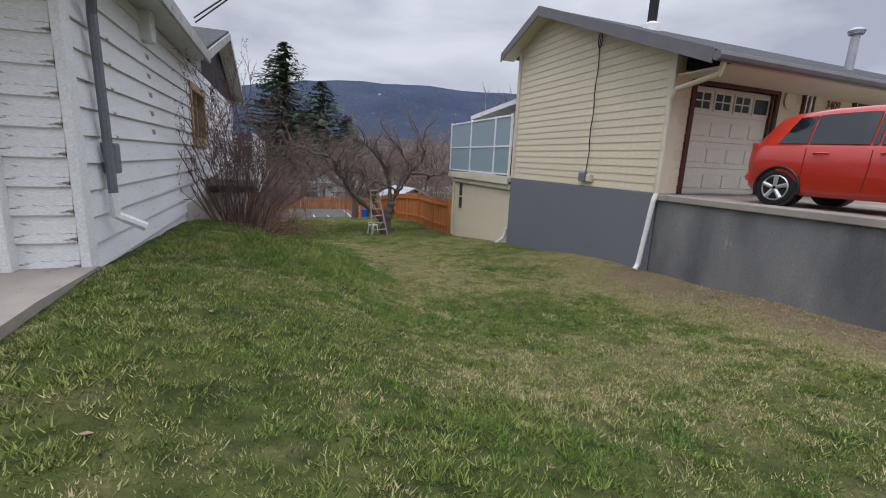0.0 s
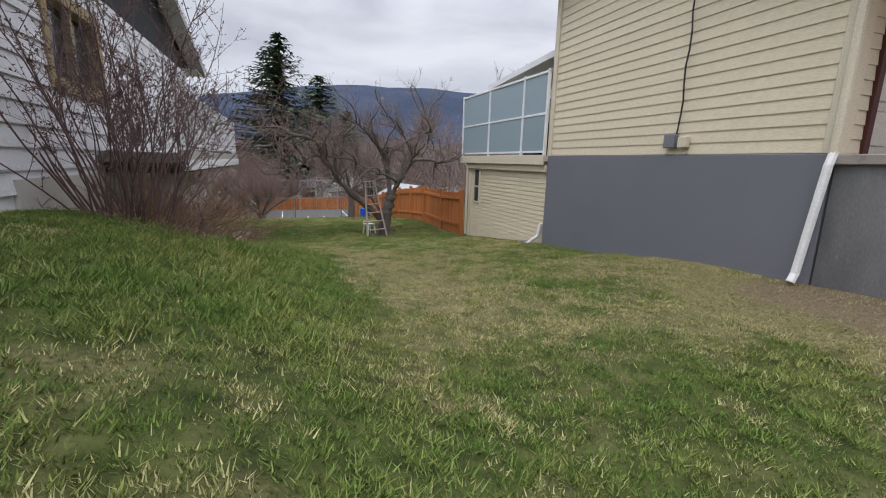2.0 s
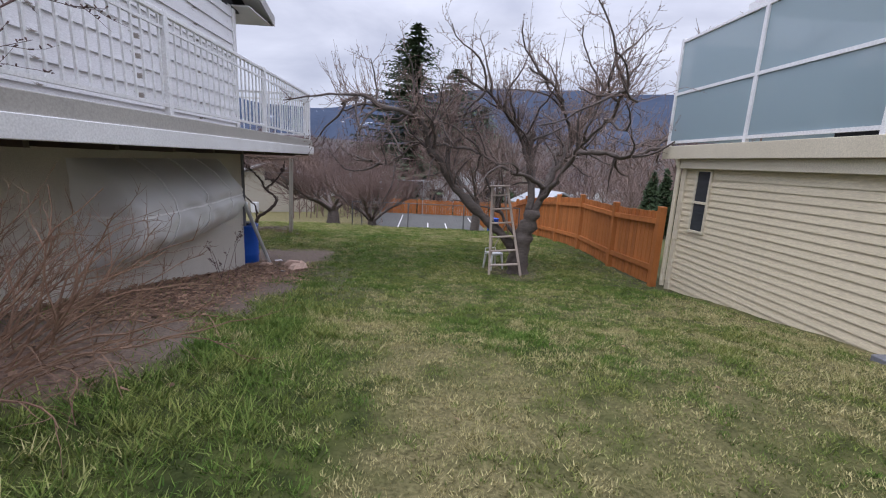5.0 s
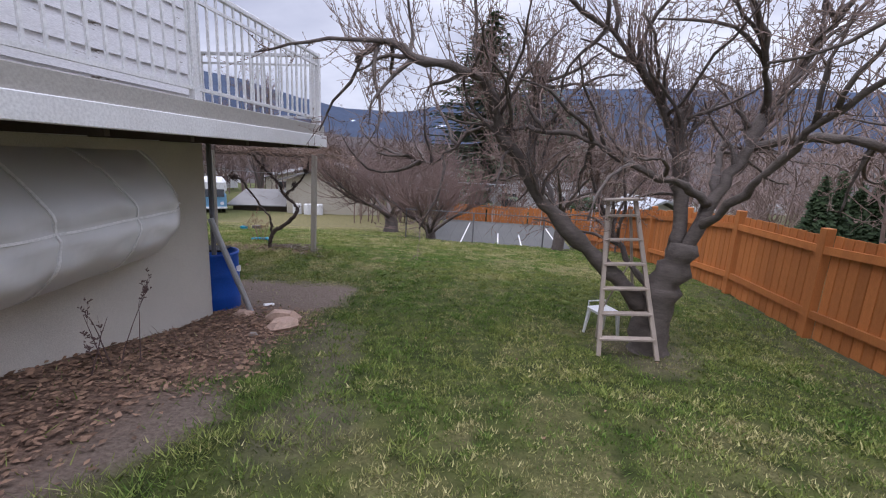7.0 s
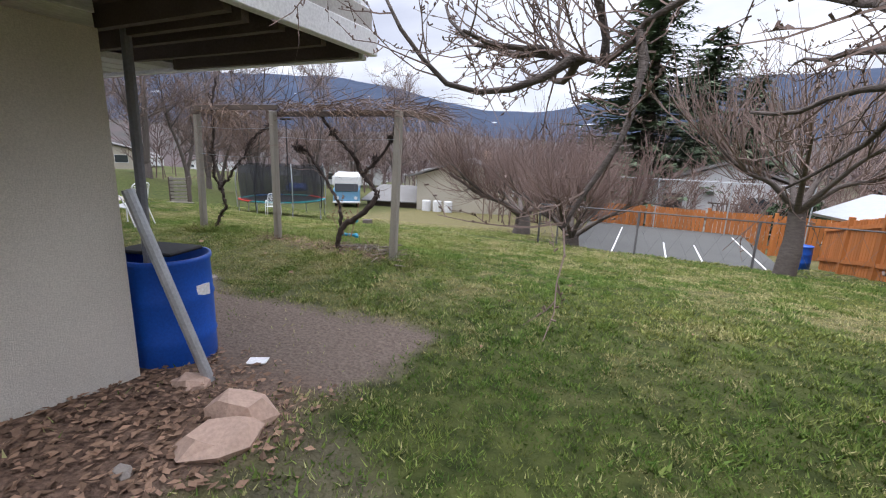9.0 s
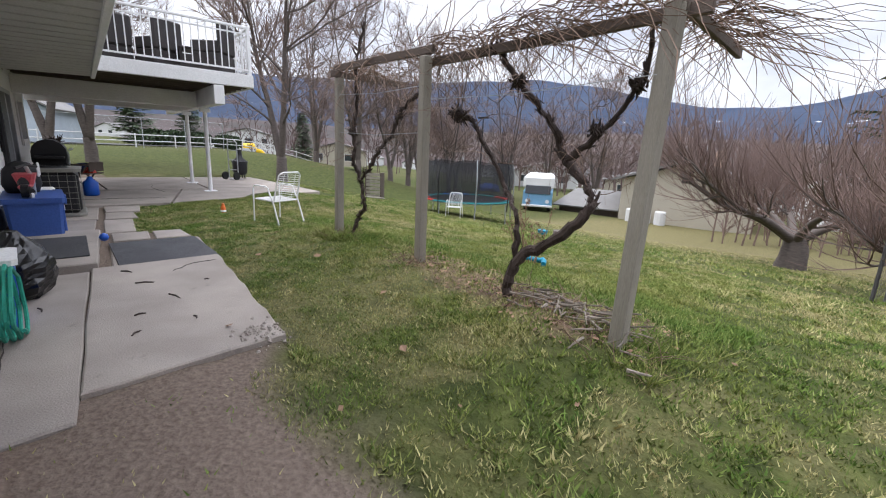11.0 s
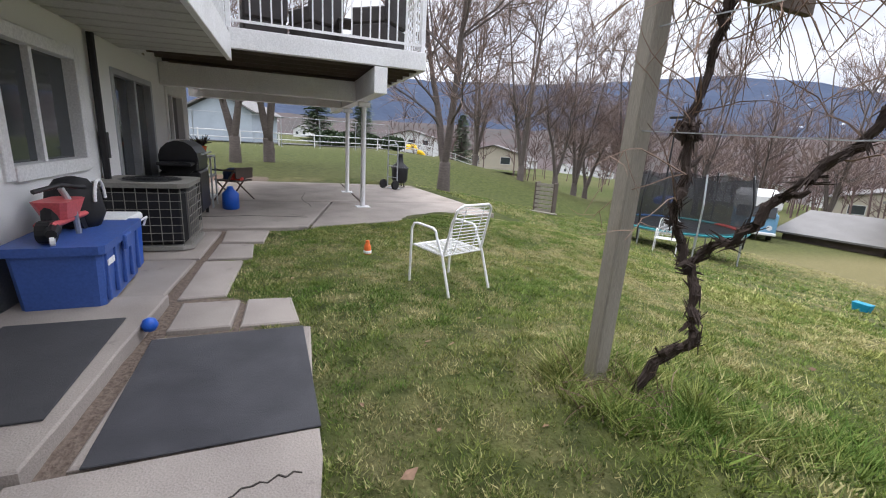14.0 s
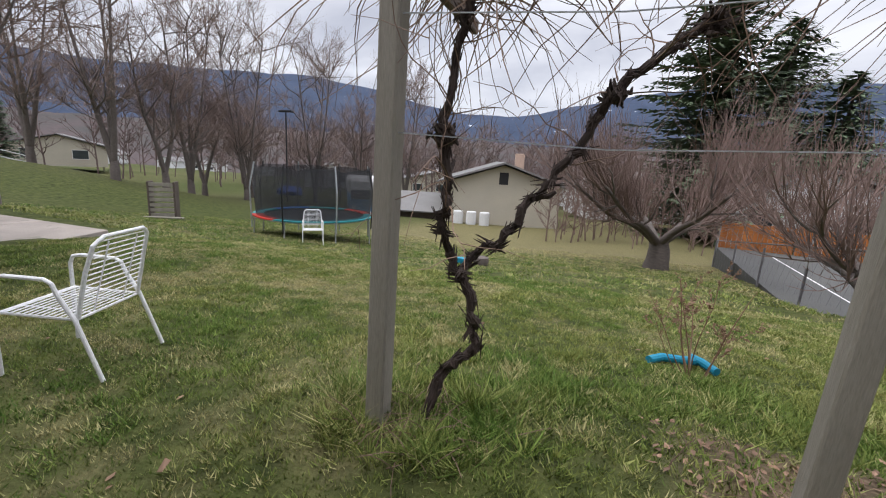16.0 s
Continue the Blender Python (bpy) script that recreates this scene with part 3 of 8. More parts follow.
# gable above the siding, dark, with white slats at its front end
RV, RZ = 13.45, 4.42
part("gable_panel", hb().add([(-1.5, 9.3, WT), (-1.5, 17.0, WT + 0.02), (-1.5, 13.45, RZ - 0.2), (-1.62, 9.3, WT), (-1.62, 17.0, WT + 0.02), (-1.62, 13.45, RZ - 0.2)],
     [(0, 1, 2), (5, 4, 3), (0, 3, 4, 1), (1, 4, 5, 2), (2, 5, 3, 0)]), DARK, house, "dark gable board")
for i in range(9):
    v = 9.55 + 0.13 * i
    part("slat", hb().box(-1.5, -1.47, v, v + 0.05, WT + 0.02, WT + 0.06 + (v - 9.2) * 0.3), WHITE, house)
# main roof: two slopes, rake boards, soffits
RU = -1.16


def rake(v0, z0, v1, z1, nm="roof"):
    b = hb().slab([(RU, v0, z0), (RU, v1, z1), (-15.2, v1, z1), (-15.2, v0, z0)] if v0 > v1 else [(RU, v0, z0), (RU, v1, z1), (-15.2, v1, z1), (-15.2, v0, z0)][::-1], 0.06)
    r = part(nm, b, SHINGLE, house, "dark shingled roof slope")
    s = hb()
    dz = -0.07
    vs = [(RU, v0, z0 + dz), (RU, v1, z1 + dz), (-1.5, v1, z1 + dz), (-1.5, v0, z0 + dz)]
    s.add(vs + [(a, c, d - 0.02) for a, c, d in vs], [(0, 1, 2, 3), (7, 6, 5, 4), (0, 4, 5, 1), (1, 5, 6, 2), (2, 6, 7, 3), (3, 7, 4, 0)])
    part("soffit", s, SOFFIT, house)
    f = hb()
    vs = [(RU + 0.002, v0, z0 + 0.01), (RU + 0.002, v1, z1 + 0.01), (RU + 0.002, v1, z1 - 0.16), (RU + 0.002, v0, z0 - 0.16)]
    f.add(vs + [(a + 0.03, c, d) for a, c, d in vs], [(3, 2, 1, 0), (4, 5, 6, 7), (0, 1, 5, 4), (1, 2, 6, 5), (2, 3, 7, 6), (3, 0, 4, 7)])
    part("rake_board", f, FASCIA_OLD, house)


rake(17.75, 3.16, RV, RZ)
rake(9.15, 3.12, RV, RZ)
part("fascia", hb().box(-15.2, RU, 17.72, 17.76, 3.0, 3.18), FASCIA_OLD, house)
part("soffit", hb().box(-15.2, -1.2, 16.65, 17.72, 3.0, 3.02), SOFFIT, house)
# garage roof, its eave along the east wall
part("roof", hb().slab([(-1.13, 3.2, 3.12), (-1.13, 9.2, 3.12), (-7.6, 9.2, 4.3), (-7.6, 3.2, 4.3)], 0.05), SHINGLE, house, "low garage roof slope")
part("fascia", hb().box(-1.15, -1.11, 3.2, 9.2, 2.92, 3.10, 0.004), FASCIA_OLD, house, "weathered grey fascia board")
part("soffit", hb().box(-1.5, -1.15, 3.2, 9.2, 2.96, 2.98), SOFFIT, house)
part("soffit", hb().box(-1.5, -7.5, 3.2, 4.2, 2.96, 2.98), SOFFIT, house)
part("fascia", hb().box(-7.6, -1.15, 3.16, 3.2, 2.92, 3.1), FASCIA_OLD, house)
part("bracket", hb().box(-1.5, -1.36, 6.3, 6.5, 2.62, 2.96, 0.01), WHITE, house)
# lower walls in stucco
b = hb().box(-1.66, -1.46, 8.2, 16.65, -2.2, 0.5)
part("wall", b, STUCCO, house, "grey stucco basement wall")
DOOR_U, WIN_U, SLIDE_U, WIN2_U = (-6.55, -5.7), (-9.0, -7.66), (-11.45, -9.9), (-13.5, -12.3)
b = hb()
spans = [(-1.66, DOOR_U[1], None), (DOOR_U[0], WIN_U[1], None), (WIN_U[0], SLIDE_U[1], None), (SLIDE_U[0], WIN2_U[1], None), (WIN2_U[0], -14.0, None)]
for a, c, _ in spans:
    b.box(a, c, 16.47, 16.65, -2.2, 0.55)
for (a, c), z0, z1 in ((DOOR_U, -1.55, 0.3), (WIN_U, -0.74, 0.24), (SLIDE_U, -1.62, 0.24), (WIN2_U, -0.62, 0.22)):
    b.box(a, c, 16.47, 16.65, z1, 0.55).box(a, c, 16.47, 16.65, -2.2, z0)
part("wall", b, STUCCO_WHITE, house, "white stucco basement wall")
part("wall_base", hb().box(-7.7, -6.55, 16.65, 16.665, -1.7, -1.28), STUCCO_BASE, house, "grey painted base strip")
part("wall_base", hb().box(-9.9, -7.7, 16.65, 16.665, -1.7, -1.38), STUCCO_BASE, house)
part("wall", hb().box(-14.0, -13.8, 9.2, 16.47, -2.2, 2.95), STUCCO_WHITE, house)
part("wall", hb().box(-13.8, -1.5, 16.5, 16.64, 0.55, 3.0), WHITE_SIDING, house, "white upper rear wall")
# dark rooms behind the openings
part("floor", hb().box(-13.8, -1.66, 9.4, 16.47, -1.75, -1.65), DARK_WOOD, house)


def window(u0, u1, z0, z1, mull):
    w = part("window", hb().box(u0 + 0.05, u1 - 0.05, 16.56, 16.57, z0 + 0.05, z1 - 0.05), WINDOW, house)
    b = hb()
    b.box(u0 - 0.06, u0 + 0.05, 16.52, 16.675, z0 - 0.06, z1 + 0.06, 0.006).box(u1 - 0.05, u1 + 0.06, 16.52, 16.675, z0 - 0.06, z1 + 0.06, 0.006)
    b.box(u0 + 0.05, u1 - 0.05, 16.52, 16.675, z1 - 0.05, z1 + 0.06, 0.006).box(u0 + 0.05, u1 - 0.05, 16.52, 16.69, z0 - 0.07, z0 + 0.05, 0.006)
    for mu in mull:
        b.box(mu - 0.025, mu + 0.025, 16.54, 16.62, z0 + 0.05, z1 - 0.05)
    part("window_frame", b, WHITE, w)


window(*WIN_U, -0.74, 0.24, (-8.3,))
window(*WIN2_U, -0.62, 0.22, (-12.9,))
w = part("sliding_door", hb().box(SLIDE_U[0] + 0.05, SLIDE_U[1] - 0.05, 16.56, 16.575, -1.58, 0.2), WINDOW, house, "dark glass sliding door")
b = hb()
for a, c in ((-11.47, -11.40), (-10.72, -10.66), (-9.95, -9.88)):
    b.box(a, c, 16.52, 16.67, -1.62, 0.26, 0.005)
b.box(-11.4, -9.95, 16.52, 16.67, 0.19, 0.26, 0.005)
part("door_frame", b, GALV, w)
# screen door
d = part("door", hb().box(DOOR_U[0] + 0.04, DOOR_U[1] - 0.04, 16.60, 16.645, -1.54, 0.27, 0.006), WHITE, house, "white metal screen door with dark upper panes")
part("screen", hb().box(DOOR_U[0] + 0.13, DOOR_U[1] - 0.13, 16.646, 16.652, -1.02, 0.15), BLACK_PLASTIC, d)
part("rail", hb().box(DOOR_U[0] + 0.13, DOOR_U[1] - 0.13, 16.653, 16.665, -0.5, -0.45), WHITE, d)
part("door_handle", hb().path([(DOOR_U[1] - 0.10, 16.65, -0.55), (DOOR_U[1] - 0.10, 16.70, -0.55), (DOOR_U[1] - 0.10, 16.71, -0.70)], 0.014, 6), BLACK_PLASTIC, d)
b = hb().box(DOOR_U[0] - 0.07, DOOR_U[0] + 0.03, 16.6, 16.68, -1.56, 0.36, 0.006).box(DOOR_U[1] - 0.03, DOOR_U[1] + 0.07, 16.6, 16.68, -1.56, 0.36, 0.006).box(DOOR_U[0] + 0.03, DOOR_U[1] - 0.03, 16.6, 16.68, 0.28, 0.36, 0.006)
part("door_frame", b, WHITE, d)
part("latch", hb().box(-6.86, -6.74, 16.65, 16.68, -0.53, -0.49), GALV, house)
part("downpipe", hb().path([(-9.3, 16.70, 0.5), (-9.3, 16.70, -1.35)], 0.035, 8), BLACK_PLASTIC, house, "black drain pipe")
part("junction_box", hb().box(-9.42, -9.33, 16.65, 16.72, -0.72, -0.45, 0.006), BLACK_PLASTIC, house)
# downpipe and meter box on the garage corner
dp = part("downpipe", hb().path([(-1.2, 4.42, 2.9), (-1.36, 4.5, 2.62), (-1.41, 4.62, 2.45), (-1.41, 4.66, 0.98)], [0.04] * 4, 8), GREY_METAL, house, "grey metal downpipe with red-brown elbow")
part("elbow", hb().path([(-1.41, 4.66, 0.98), (-1.40, 4.66, 0.78), (-1.2, 4.72, 0.66)], 0.045, 8), WHITE, dp, "white elbow")
part("meter_box", hb().box(-1.5, -1.38, 4.72, 4.86, 1.15, 1.42, 0.01), GREY_METAL, house)

# deck along the east side and the back, and the wide deck over the patio
part("deck_floor", hb().box(-1.46, -0.5, 10.2, 17.8, 0.66, 0.80), POST_WOOD, house)
part("deck_floor", hb().box(-10.35, -1.46, 16.65, 17.8, 0.66, 0.80), POST_WOOD, house)
part("deck_floor", hb().box(-17.0, -10.35, 16.65, 20.42, 0.78, 0.90), POST_WOOD, house)
part("fascia", hb().box(-0.5, -0.44, 10.2, 17.84, 0.66, 0.84, 0.006), DECK_EDGE, house, "beige grey deck fascia")
part("fascia", hb().box(-0.48, -0.415, 10.2, 17.87, 0.545, 0.70, 0.006), WHITE, house, "white lower fascia")
part("fascia", hb().box(-10.35, -0.5, 17.8, 17.86, 0.52, 0.84, 0.006), WHITE, house)
part("fascia", hb().box(-10.41, -10.31, 17.84, 20.47, 0.67, 0.92, 0.006), WHITE, house, "white deck edge board")
part("fascia", hb().box(-17.0, -10.35, 20.41, 20.49, 0.67, 0.92, 0.006), WHITE, house)
for i in range(9):
    v = 10.4 + i * 0.8
    part("joist", hb().box(-1.46, -0.5, v, v + 0.045, 0.5, 0.66), DARK_WOOD, house)
for i in range(4):
    part("joist", hb().box(-2.44, -0.5, 16.7 + i * 0.34, 16.745 + i * 0.34, 0.52, 0.66), DARK_WOOD, house)
part("subfloor", hb().box(-2.44, -0.5, 16.66, 17.79, 0.64, 0.658), DARK_WOOD, house, "dark boards under deck corner")
part("subfloor", hb().box(-1.45, -0.5, 10.2, 16.65, 0.64, 0.658), DARK_WOOD, house)
for i in range(25):
    u = -10.28 + i * 0.31
    b = hb()
    b.add([(u, 16.66, 0.52), (u + 0.25, 16.66, 0.52), (u + 0.28, 16.66, 0.56), (u + 0.31, 16.66, 0.56), (u, 17.8, 0.55), (u + 0.25, 17.8, 0.55), (u + 0.28, 17.8, 0.59), (u + 0.31, 17.8, 0.59)],
          [(0, 1, 5, 4), (1, 2, 6, 5), (2, 3, 7, 6)])
    part("soffit_panel", b, SOFFIT_METAL, house)
for i in range(16):
    u = -16.9 + i * 0.42
    part("joist", hb().box(u, u + 0.045, 16.66, 20.40, 0.66, 0.775), DARK_WOOD, house)
part("beam", hb().box(-12.2, -12.02, 16.65, 19.70, 0.28, 0.62, 0.008), WHITE, house, "white painted beam")
part("beam", hb().box(-14.38, -14.22, 16.65, 19.70, 0.28, 0.62, 0.008), WHITE, house)
part("beam", hb().box(-16.9, -10.30, 19.71, 19.90, 0.29, 0.655, 0.006), WHITE, house, "white painted long beam on posts")
for u in (-12.02, -14.3):
    pst = part("post", hb().path([(u, 19.85, -1.66), (u, 19.85, 0.28)], 0.045, 10), WHITE_METAL, house, "white steel post")
    part("base_plate", hb().box(u - 0.13, u + 0.13, 19.72, 19.98, -1.66, -1.62, 0.005), WHITE_METAL, pst)
    part("saddle", hb().box(u - 0.1, u + 0.1, 19.75, 19.95, 0.2, 0.28), WHITE_METAL, pst)


def railing(p, q, z, h=0.93):
    """White baluster railing from p to q."""
    L = math.hypot(q[0] - p[0], q[1] - p[1])
    ang = math.degrees(math.atan2(q[1] - p[1], q[0] - p[0]))
    r = part("railing", B().box(0, L, -0.022, 0.022, h - 0.045, h, 0.006), WHITE_METAL, house, "white metal baluster railing", hl(p[0], p[1], z, ang))
    part("bottom_rail", B().box(0, L, -0.015, 0.015, 0.08, 0.11), WHITE_METAL, r)
    part("mid_rail", B().box(0, L, -0.012, 0.012, h - 0.16, h - 0.135), WHITE_METAL, r)
    n = int(L / 0.125)
    me = B().box(-0.009, 0.009, -0.009, 0.009, 0.11, h - 0.045).mesh("baluster")
    for i in range(1, n):
        part("baluster", me, WHITE_METAL, r, "", pose(L * i / n, 0, 0))
    k = max(1, round(L / 2.2))
    for i in range(k + 1):
        part("post", B().box(-0.03, 0.03, -0.028, 0.028, 0, h + 0.01, 0.004), WHITE_METAL, r, "", pose(L * i / k, 0, 0))


railing((-0.50, 10.3), (-0.50, 17.78), 0.84)
railing((-0.56, 17.78), (-10.3, 17.78), 0.84)
railing((-10.37, 17.84), (-10.37, 20.43), 0.92)
railing((-10.43, 20.43), (-16.95, 20.43), 0.92)
# bulging plastic sheet over the basement window
b = B((HU, HV, HZ))
NS, NT = 56, 26
grid = []
TAPES = (0.30, 0.53, 0.755, 0.985)
for j in range(NT + 1):
    for i in range(NS + 1):
        a, c = i / NS, j / NT
        # the far end draws in to a point at the tape's height
        end = 15.72 + 0.26 * (1 - abs(c - 0.52) / 0.52) ** 0.8 if abs(c - 0.52) < 0.52 else 15.72
        v = 12.7 + a * (end - 12.7)
        z0 = -0.74 + 0.12 * sm(0.3, 1.0, a)
        z = z0 + (0.40 - z0) * c
        belly = math.sin(math.pi * c ** 0.8) ** 0.75 if 0 < c < 1 else 0
        out = 0.50 * belly * sm(0.0, 0.10, a) * (0.42 + 0.58 * sm(1.02, 0.86, a))
        sag = out * 0.18                                         # the belly hangs
        for k in TAPES:
            da, dc = (a - k) * 3.6, (c - 0.52) * 1.35
            out -= 0.03 * math.exp(-(da / 0.07) ** 2) * belly
            out += 0.016 * math.sin(9 * math.atan2(dc, da + 1e-4)) * math.exp(-math.hypot(da, dc) * 2.0) * min(1, math.hypot(da, dc) * 6) * belly
        out -= 0.03 * math.exp(-((c - 0.52) / 0.04) ** 2) * belly
        out += (0.03 * nz(a * 4, c * 9, 1.0) + 0.012 * math.sin(a * 41 + c * 17 + 3 * nz(a * 3, c * 3, 1.0)) + 0.02 * nz(a * 14 + c * 6, c * 5, 1.0)) * belly * sm(1.0, 0.9, a)
        grid.append((-1.452 + max(0, out), v, z - sag * (1 - c)))
b.add(grid, [(j * (NS + 1) + i, j * (NS + 1) + i + 1, (j + 1) * (NS + 1) + i + 1, (j + 1) * (NS + 1) + i) for j in range(NT) for i in range(NS)])
sheet = part("plastic_sheet", b, POLY, house, "milky plastic sheet bulging over window", None, True)
for k in (17, 30, 42, 55):
    part("tape", B((HU, HV, HZ)).path([(p[0] + 0.004, p[1], p[2]) for p in grid[k::NS + 1]], 0.014, 4), WHITE, sheet)
part("tape", B((HU, HV, HZ)).path([(p[0] + 0.004, p[1], p[2]) for p in grid[13 * (NS + 1):14 * (NS + 1)]], 0.014, 4), WHITE, sheet)
part("sill_board", hb().box(-1.46, -1.42, 12.2, 16.6, -1.78, -1.66), DARK_WOOD, house)

# ---- beige house ----
EU, EV, EZ = 6.45, 6.05, -1.7
beige = thing("house", at(EU, EV, EZ), "beige vinyl-sided house on grey concrete base with attached garage", "house")


def el(u, v, z, rz=0.0):
    return pose(u - EU, v - EV, z - EZ, 0, 0, rz)


def eb():
    return B((EU, EV, EZ))


BT, RG = 0.98, 5.2                                       # top of the base; ridge
RGV = 10.0
SLOPE = 0.40


def roof_z(v):
    return RG - (RGV - v) * SLOPE if v < RGV else RG - (v - RGV) * SLOPE


WALL_T = 3.15
part("foundation", eb().box(6.45, 16, 6.0, 11.42, -2.2, BT, 0.01), GREY_PAINT, beige, "grey painted concrete foundation")
b = eb().add([(6.5, 6.0, BT), (6.5, 11.42, BT), (6.5, 11.42, roof_z(11.42) - 0.1), (6.5, RGV, RG - 0.1), (6.5, 6.0, roof_z(6.0) - 0.1),
              (6.7, 6.0, BT), (6.7, 11.42, BT), (6.7, 11.42, roof_z(11.42) - 0.1), (6.7, RGV, RG - 0.1), (6.7, 6.0, roof_z(6.0) - 0.1)],
             [(4, 3, 2, 1, 0), (5, 6, 7, 8, 9), (0, 1, 6, 5), (1, 2, 7, 6), (2, 3, 8, 7), (3, 4, 9, 8), (4, 0, 5, 9)])
gw = part("wall", b, BEIGE, beige, "beige lap-sided gable wall")
rows = []
z = BT + 0.01
EX = 0.155


def gable_span(z):
    lo = max(6.02, RGV - (RG - 0.12 - z) / SLOPE)
    hi = min(11.40, RGV + (RG - 0.12 - z) / SLOPE)
    return lo, hi


while z < RG - 0.3:
    a0, c0 = gable_span(z)
    a1, c1 = gable_span(z + EX)
    rows.append((a0, c0, a1, c1, z, EX))
    z += EX
siding(gw, pose(6.5 - EU, 0 - EV, 0 - EZ, 0, 0, 90), rows, BEIGE, "siding_board", 0.017)
part("corner_board", eb().box(6.45, 6.52, 5.98, 6.12, BT, roof_z(6.0) - 0.12, 0.006), BEIGE_TRIM, beige)
part("corner_board", eb().box(6.45, 6.52, 11.32, 11.45, BT, roof_z(11.42) - 0.12, 0.006), BEIGE_TRIM, beige)
part("wall", eb().box(6.7, 16, 11.22, 11.42, BT, 4.6), BEIGE, beige)
part("roof", eb().slab([(6.1, 5.0, roof_z(5.0)), (22.0, 5.0, roof_z(5.0)), (22.0, RGV, RG), (6.1, RGV, RG)], 0.12), SHINGLE, beige, "dark grey shingled roof")
part("roof", eb().slab([(6.1, RGV, RG), (22.0, RGV, RG), (22.0, 11.85, roof_z(11.85)), (6.1, 11.85, roof_z(11.85))], 0.12), SHINGLE, beige)
for v0, v1 in ((5.0, RGV), (11.85, RGV)):
    f = eb()
    vs = [(6.09, v0, roof_z(v0) + 0.02), (6.09, v1, RG + 0.02), (6.09, v1, RG - 0.2), (6.09, v0, roof_z(v0) - 0.2)]
    f.add(vs + [(a - 0.03, c, d) for a, c, d in vs], [(0, 1, 2, 3), (7, 6, 5, 4), (0, 4, 5, 1), (1, 5, 6, 2), (2, 6, 7, 3), (3, 7, 4, 0)])
    part("rake_board", f, FASCIA, beige, "grey rake board")
    s = eb()
    vs = [(6.1, v0, roof_z(v0) - 0.14), (6.1, v1, RG - 0.14), (6.5, v1, RG - 0.14), (6.5, v0, roof_z(v0) - 0.14)]
    s.add(vs + [(a, c, d - 0.015) for a, c, d in vs], [(0, 1, 2, 3), (7, 6, 5, 4), (0, 4, 5, 1), (1, 5, 6, 2), (2, 6, 7, 3), (3, 7, 4, 0)])
    part("soffit", s, BEIGE_TRIM, beige)
part("gutter", eb().path([(6.06, 4.93, roof_z(5.0) - 0.1), (22, 4.93, roof_z(5.0) - 0.1)], 0.075, 8), FASCIA, beige, "grey gutter")
part("soffit", eb().box(6.52, 22, 5.0, 6.1, roof_z(5.0) - 0.18, roof_z(5.0) - 0.15), BEIGE_TRIM, beige)
# garage front at v 6.05, with the door
GD = (7.05, 9.2, 0.98, 2.95)
b = eb().box(6.5, GD[0], 6.05, 6.25, BT, WALL_T).box(GD[1], 16, 6.05, 6.25, BT, WALL_T).box(GD[0], GD[1], 6.05, 6.25, GD[3], WALL_T)
gf_wall = part("wall", b, BEIGE, beige, "beige lap-sided front wall")
rows = []
z = BT + 0.01
while z < 2.85:
    if z < GD[3]:
        rows += [(-GD[0] + 0.1, -6.55, -GD[0] + 0.1, -6.55, z, EX), (-16, -GD[1] - 0.1, -16, -GD[1] - 0.1, z, EX)]
    z += EX
siding(gf_wall, pose(0 - EU, 6.05 - EV, 0 - EZ, 0, 0, 180), rows, BEIGE, "siding_board", 0.017)
gd = part("garage_door", eb().box(GD[0], GD[1], 6.14, 6.18, GD[2], GD[3]), GARAGE_DOOR, beige, "cream panelled garage door with four small windows")
for r in range(4):
    z0 = GD[2] + r * 0.49 + 0.01
    part("door_panel", eb().box(GD[0] + 0.01, GD[1] - 0.01, 6.125, 6.145, z0, z0 + 0.475, 0.008), GARAGE_DOOR, gd)
    if r < 3:
        for c in range(4):
            u = GD[0] + 0.08 + c * 0.53
            part("raised_panel", eb().box(u, u + 0.42, 6.108, 6.13, z0 + 0.1, z0 + 0.37, 0.012), GARAGE_DOOR, gd)
for c in range(4):
    u = GD[0] + 0.08 + c * 0.53
    part("pane", eb().box(u, u + 0.42, 6.116, 6.122, 2.55, 2.85), WINDOW, gd)
    b = eb().box(u - 0.02, u + 0.44, 6.10, 6.12, 2.84, 2.87).box(u - 0.02, u + 0.44, 6.10, 6.12, 2.53, 2.56).box(u - 0.02, u + 0.01, 6.10, 6.12, 2.56, 2.84).box(u + 0.41, u + 0.44, 6.10, 6.12, 2.56, 2.84)
    if c < 3:
        b.box(u + 0.2, u + 0.22, 6.10, 6.12, 2.56, 2.84).box(u + 0.01, u + 0.41, 6.10, 6.12, 2.69, 2.71)
    part("muntin", b, GARAGE_DOOR, gd)
b = eb().box(GD[0] - 0.1, GD[0], 6.0, 6.14, GD[2], GD[3], 0.005).box(GD[1], GD[1] + 0.1, 6.0, 6.14, GD[2], GD[3], 0.005).box(GD[0] - 0.1, GD[1] + 0.1, 6.0, 6.14, GD[3], GD[3] + 0.12, 0.005)
part("door_trim", b, BROWN_TRIM, beige, "dark red-brown door trim")
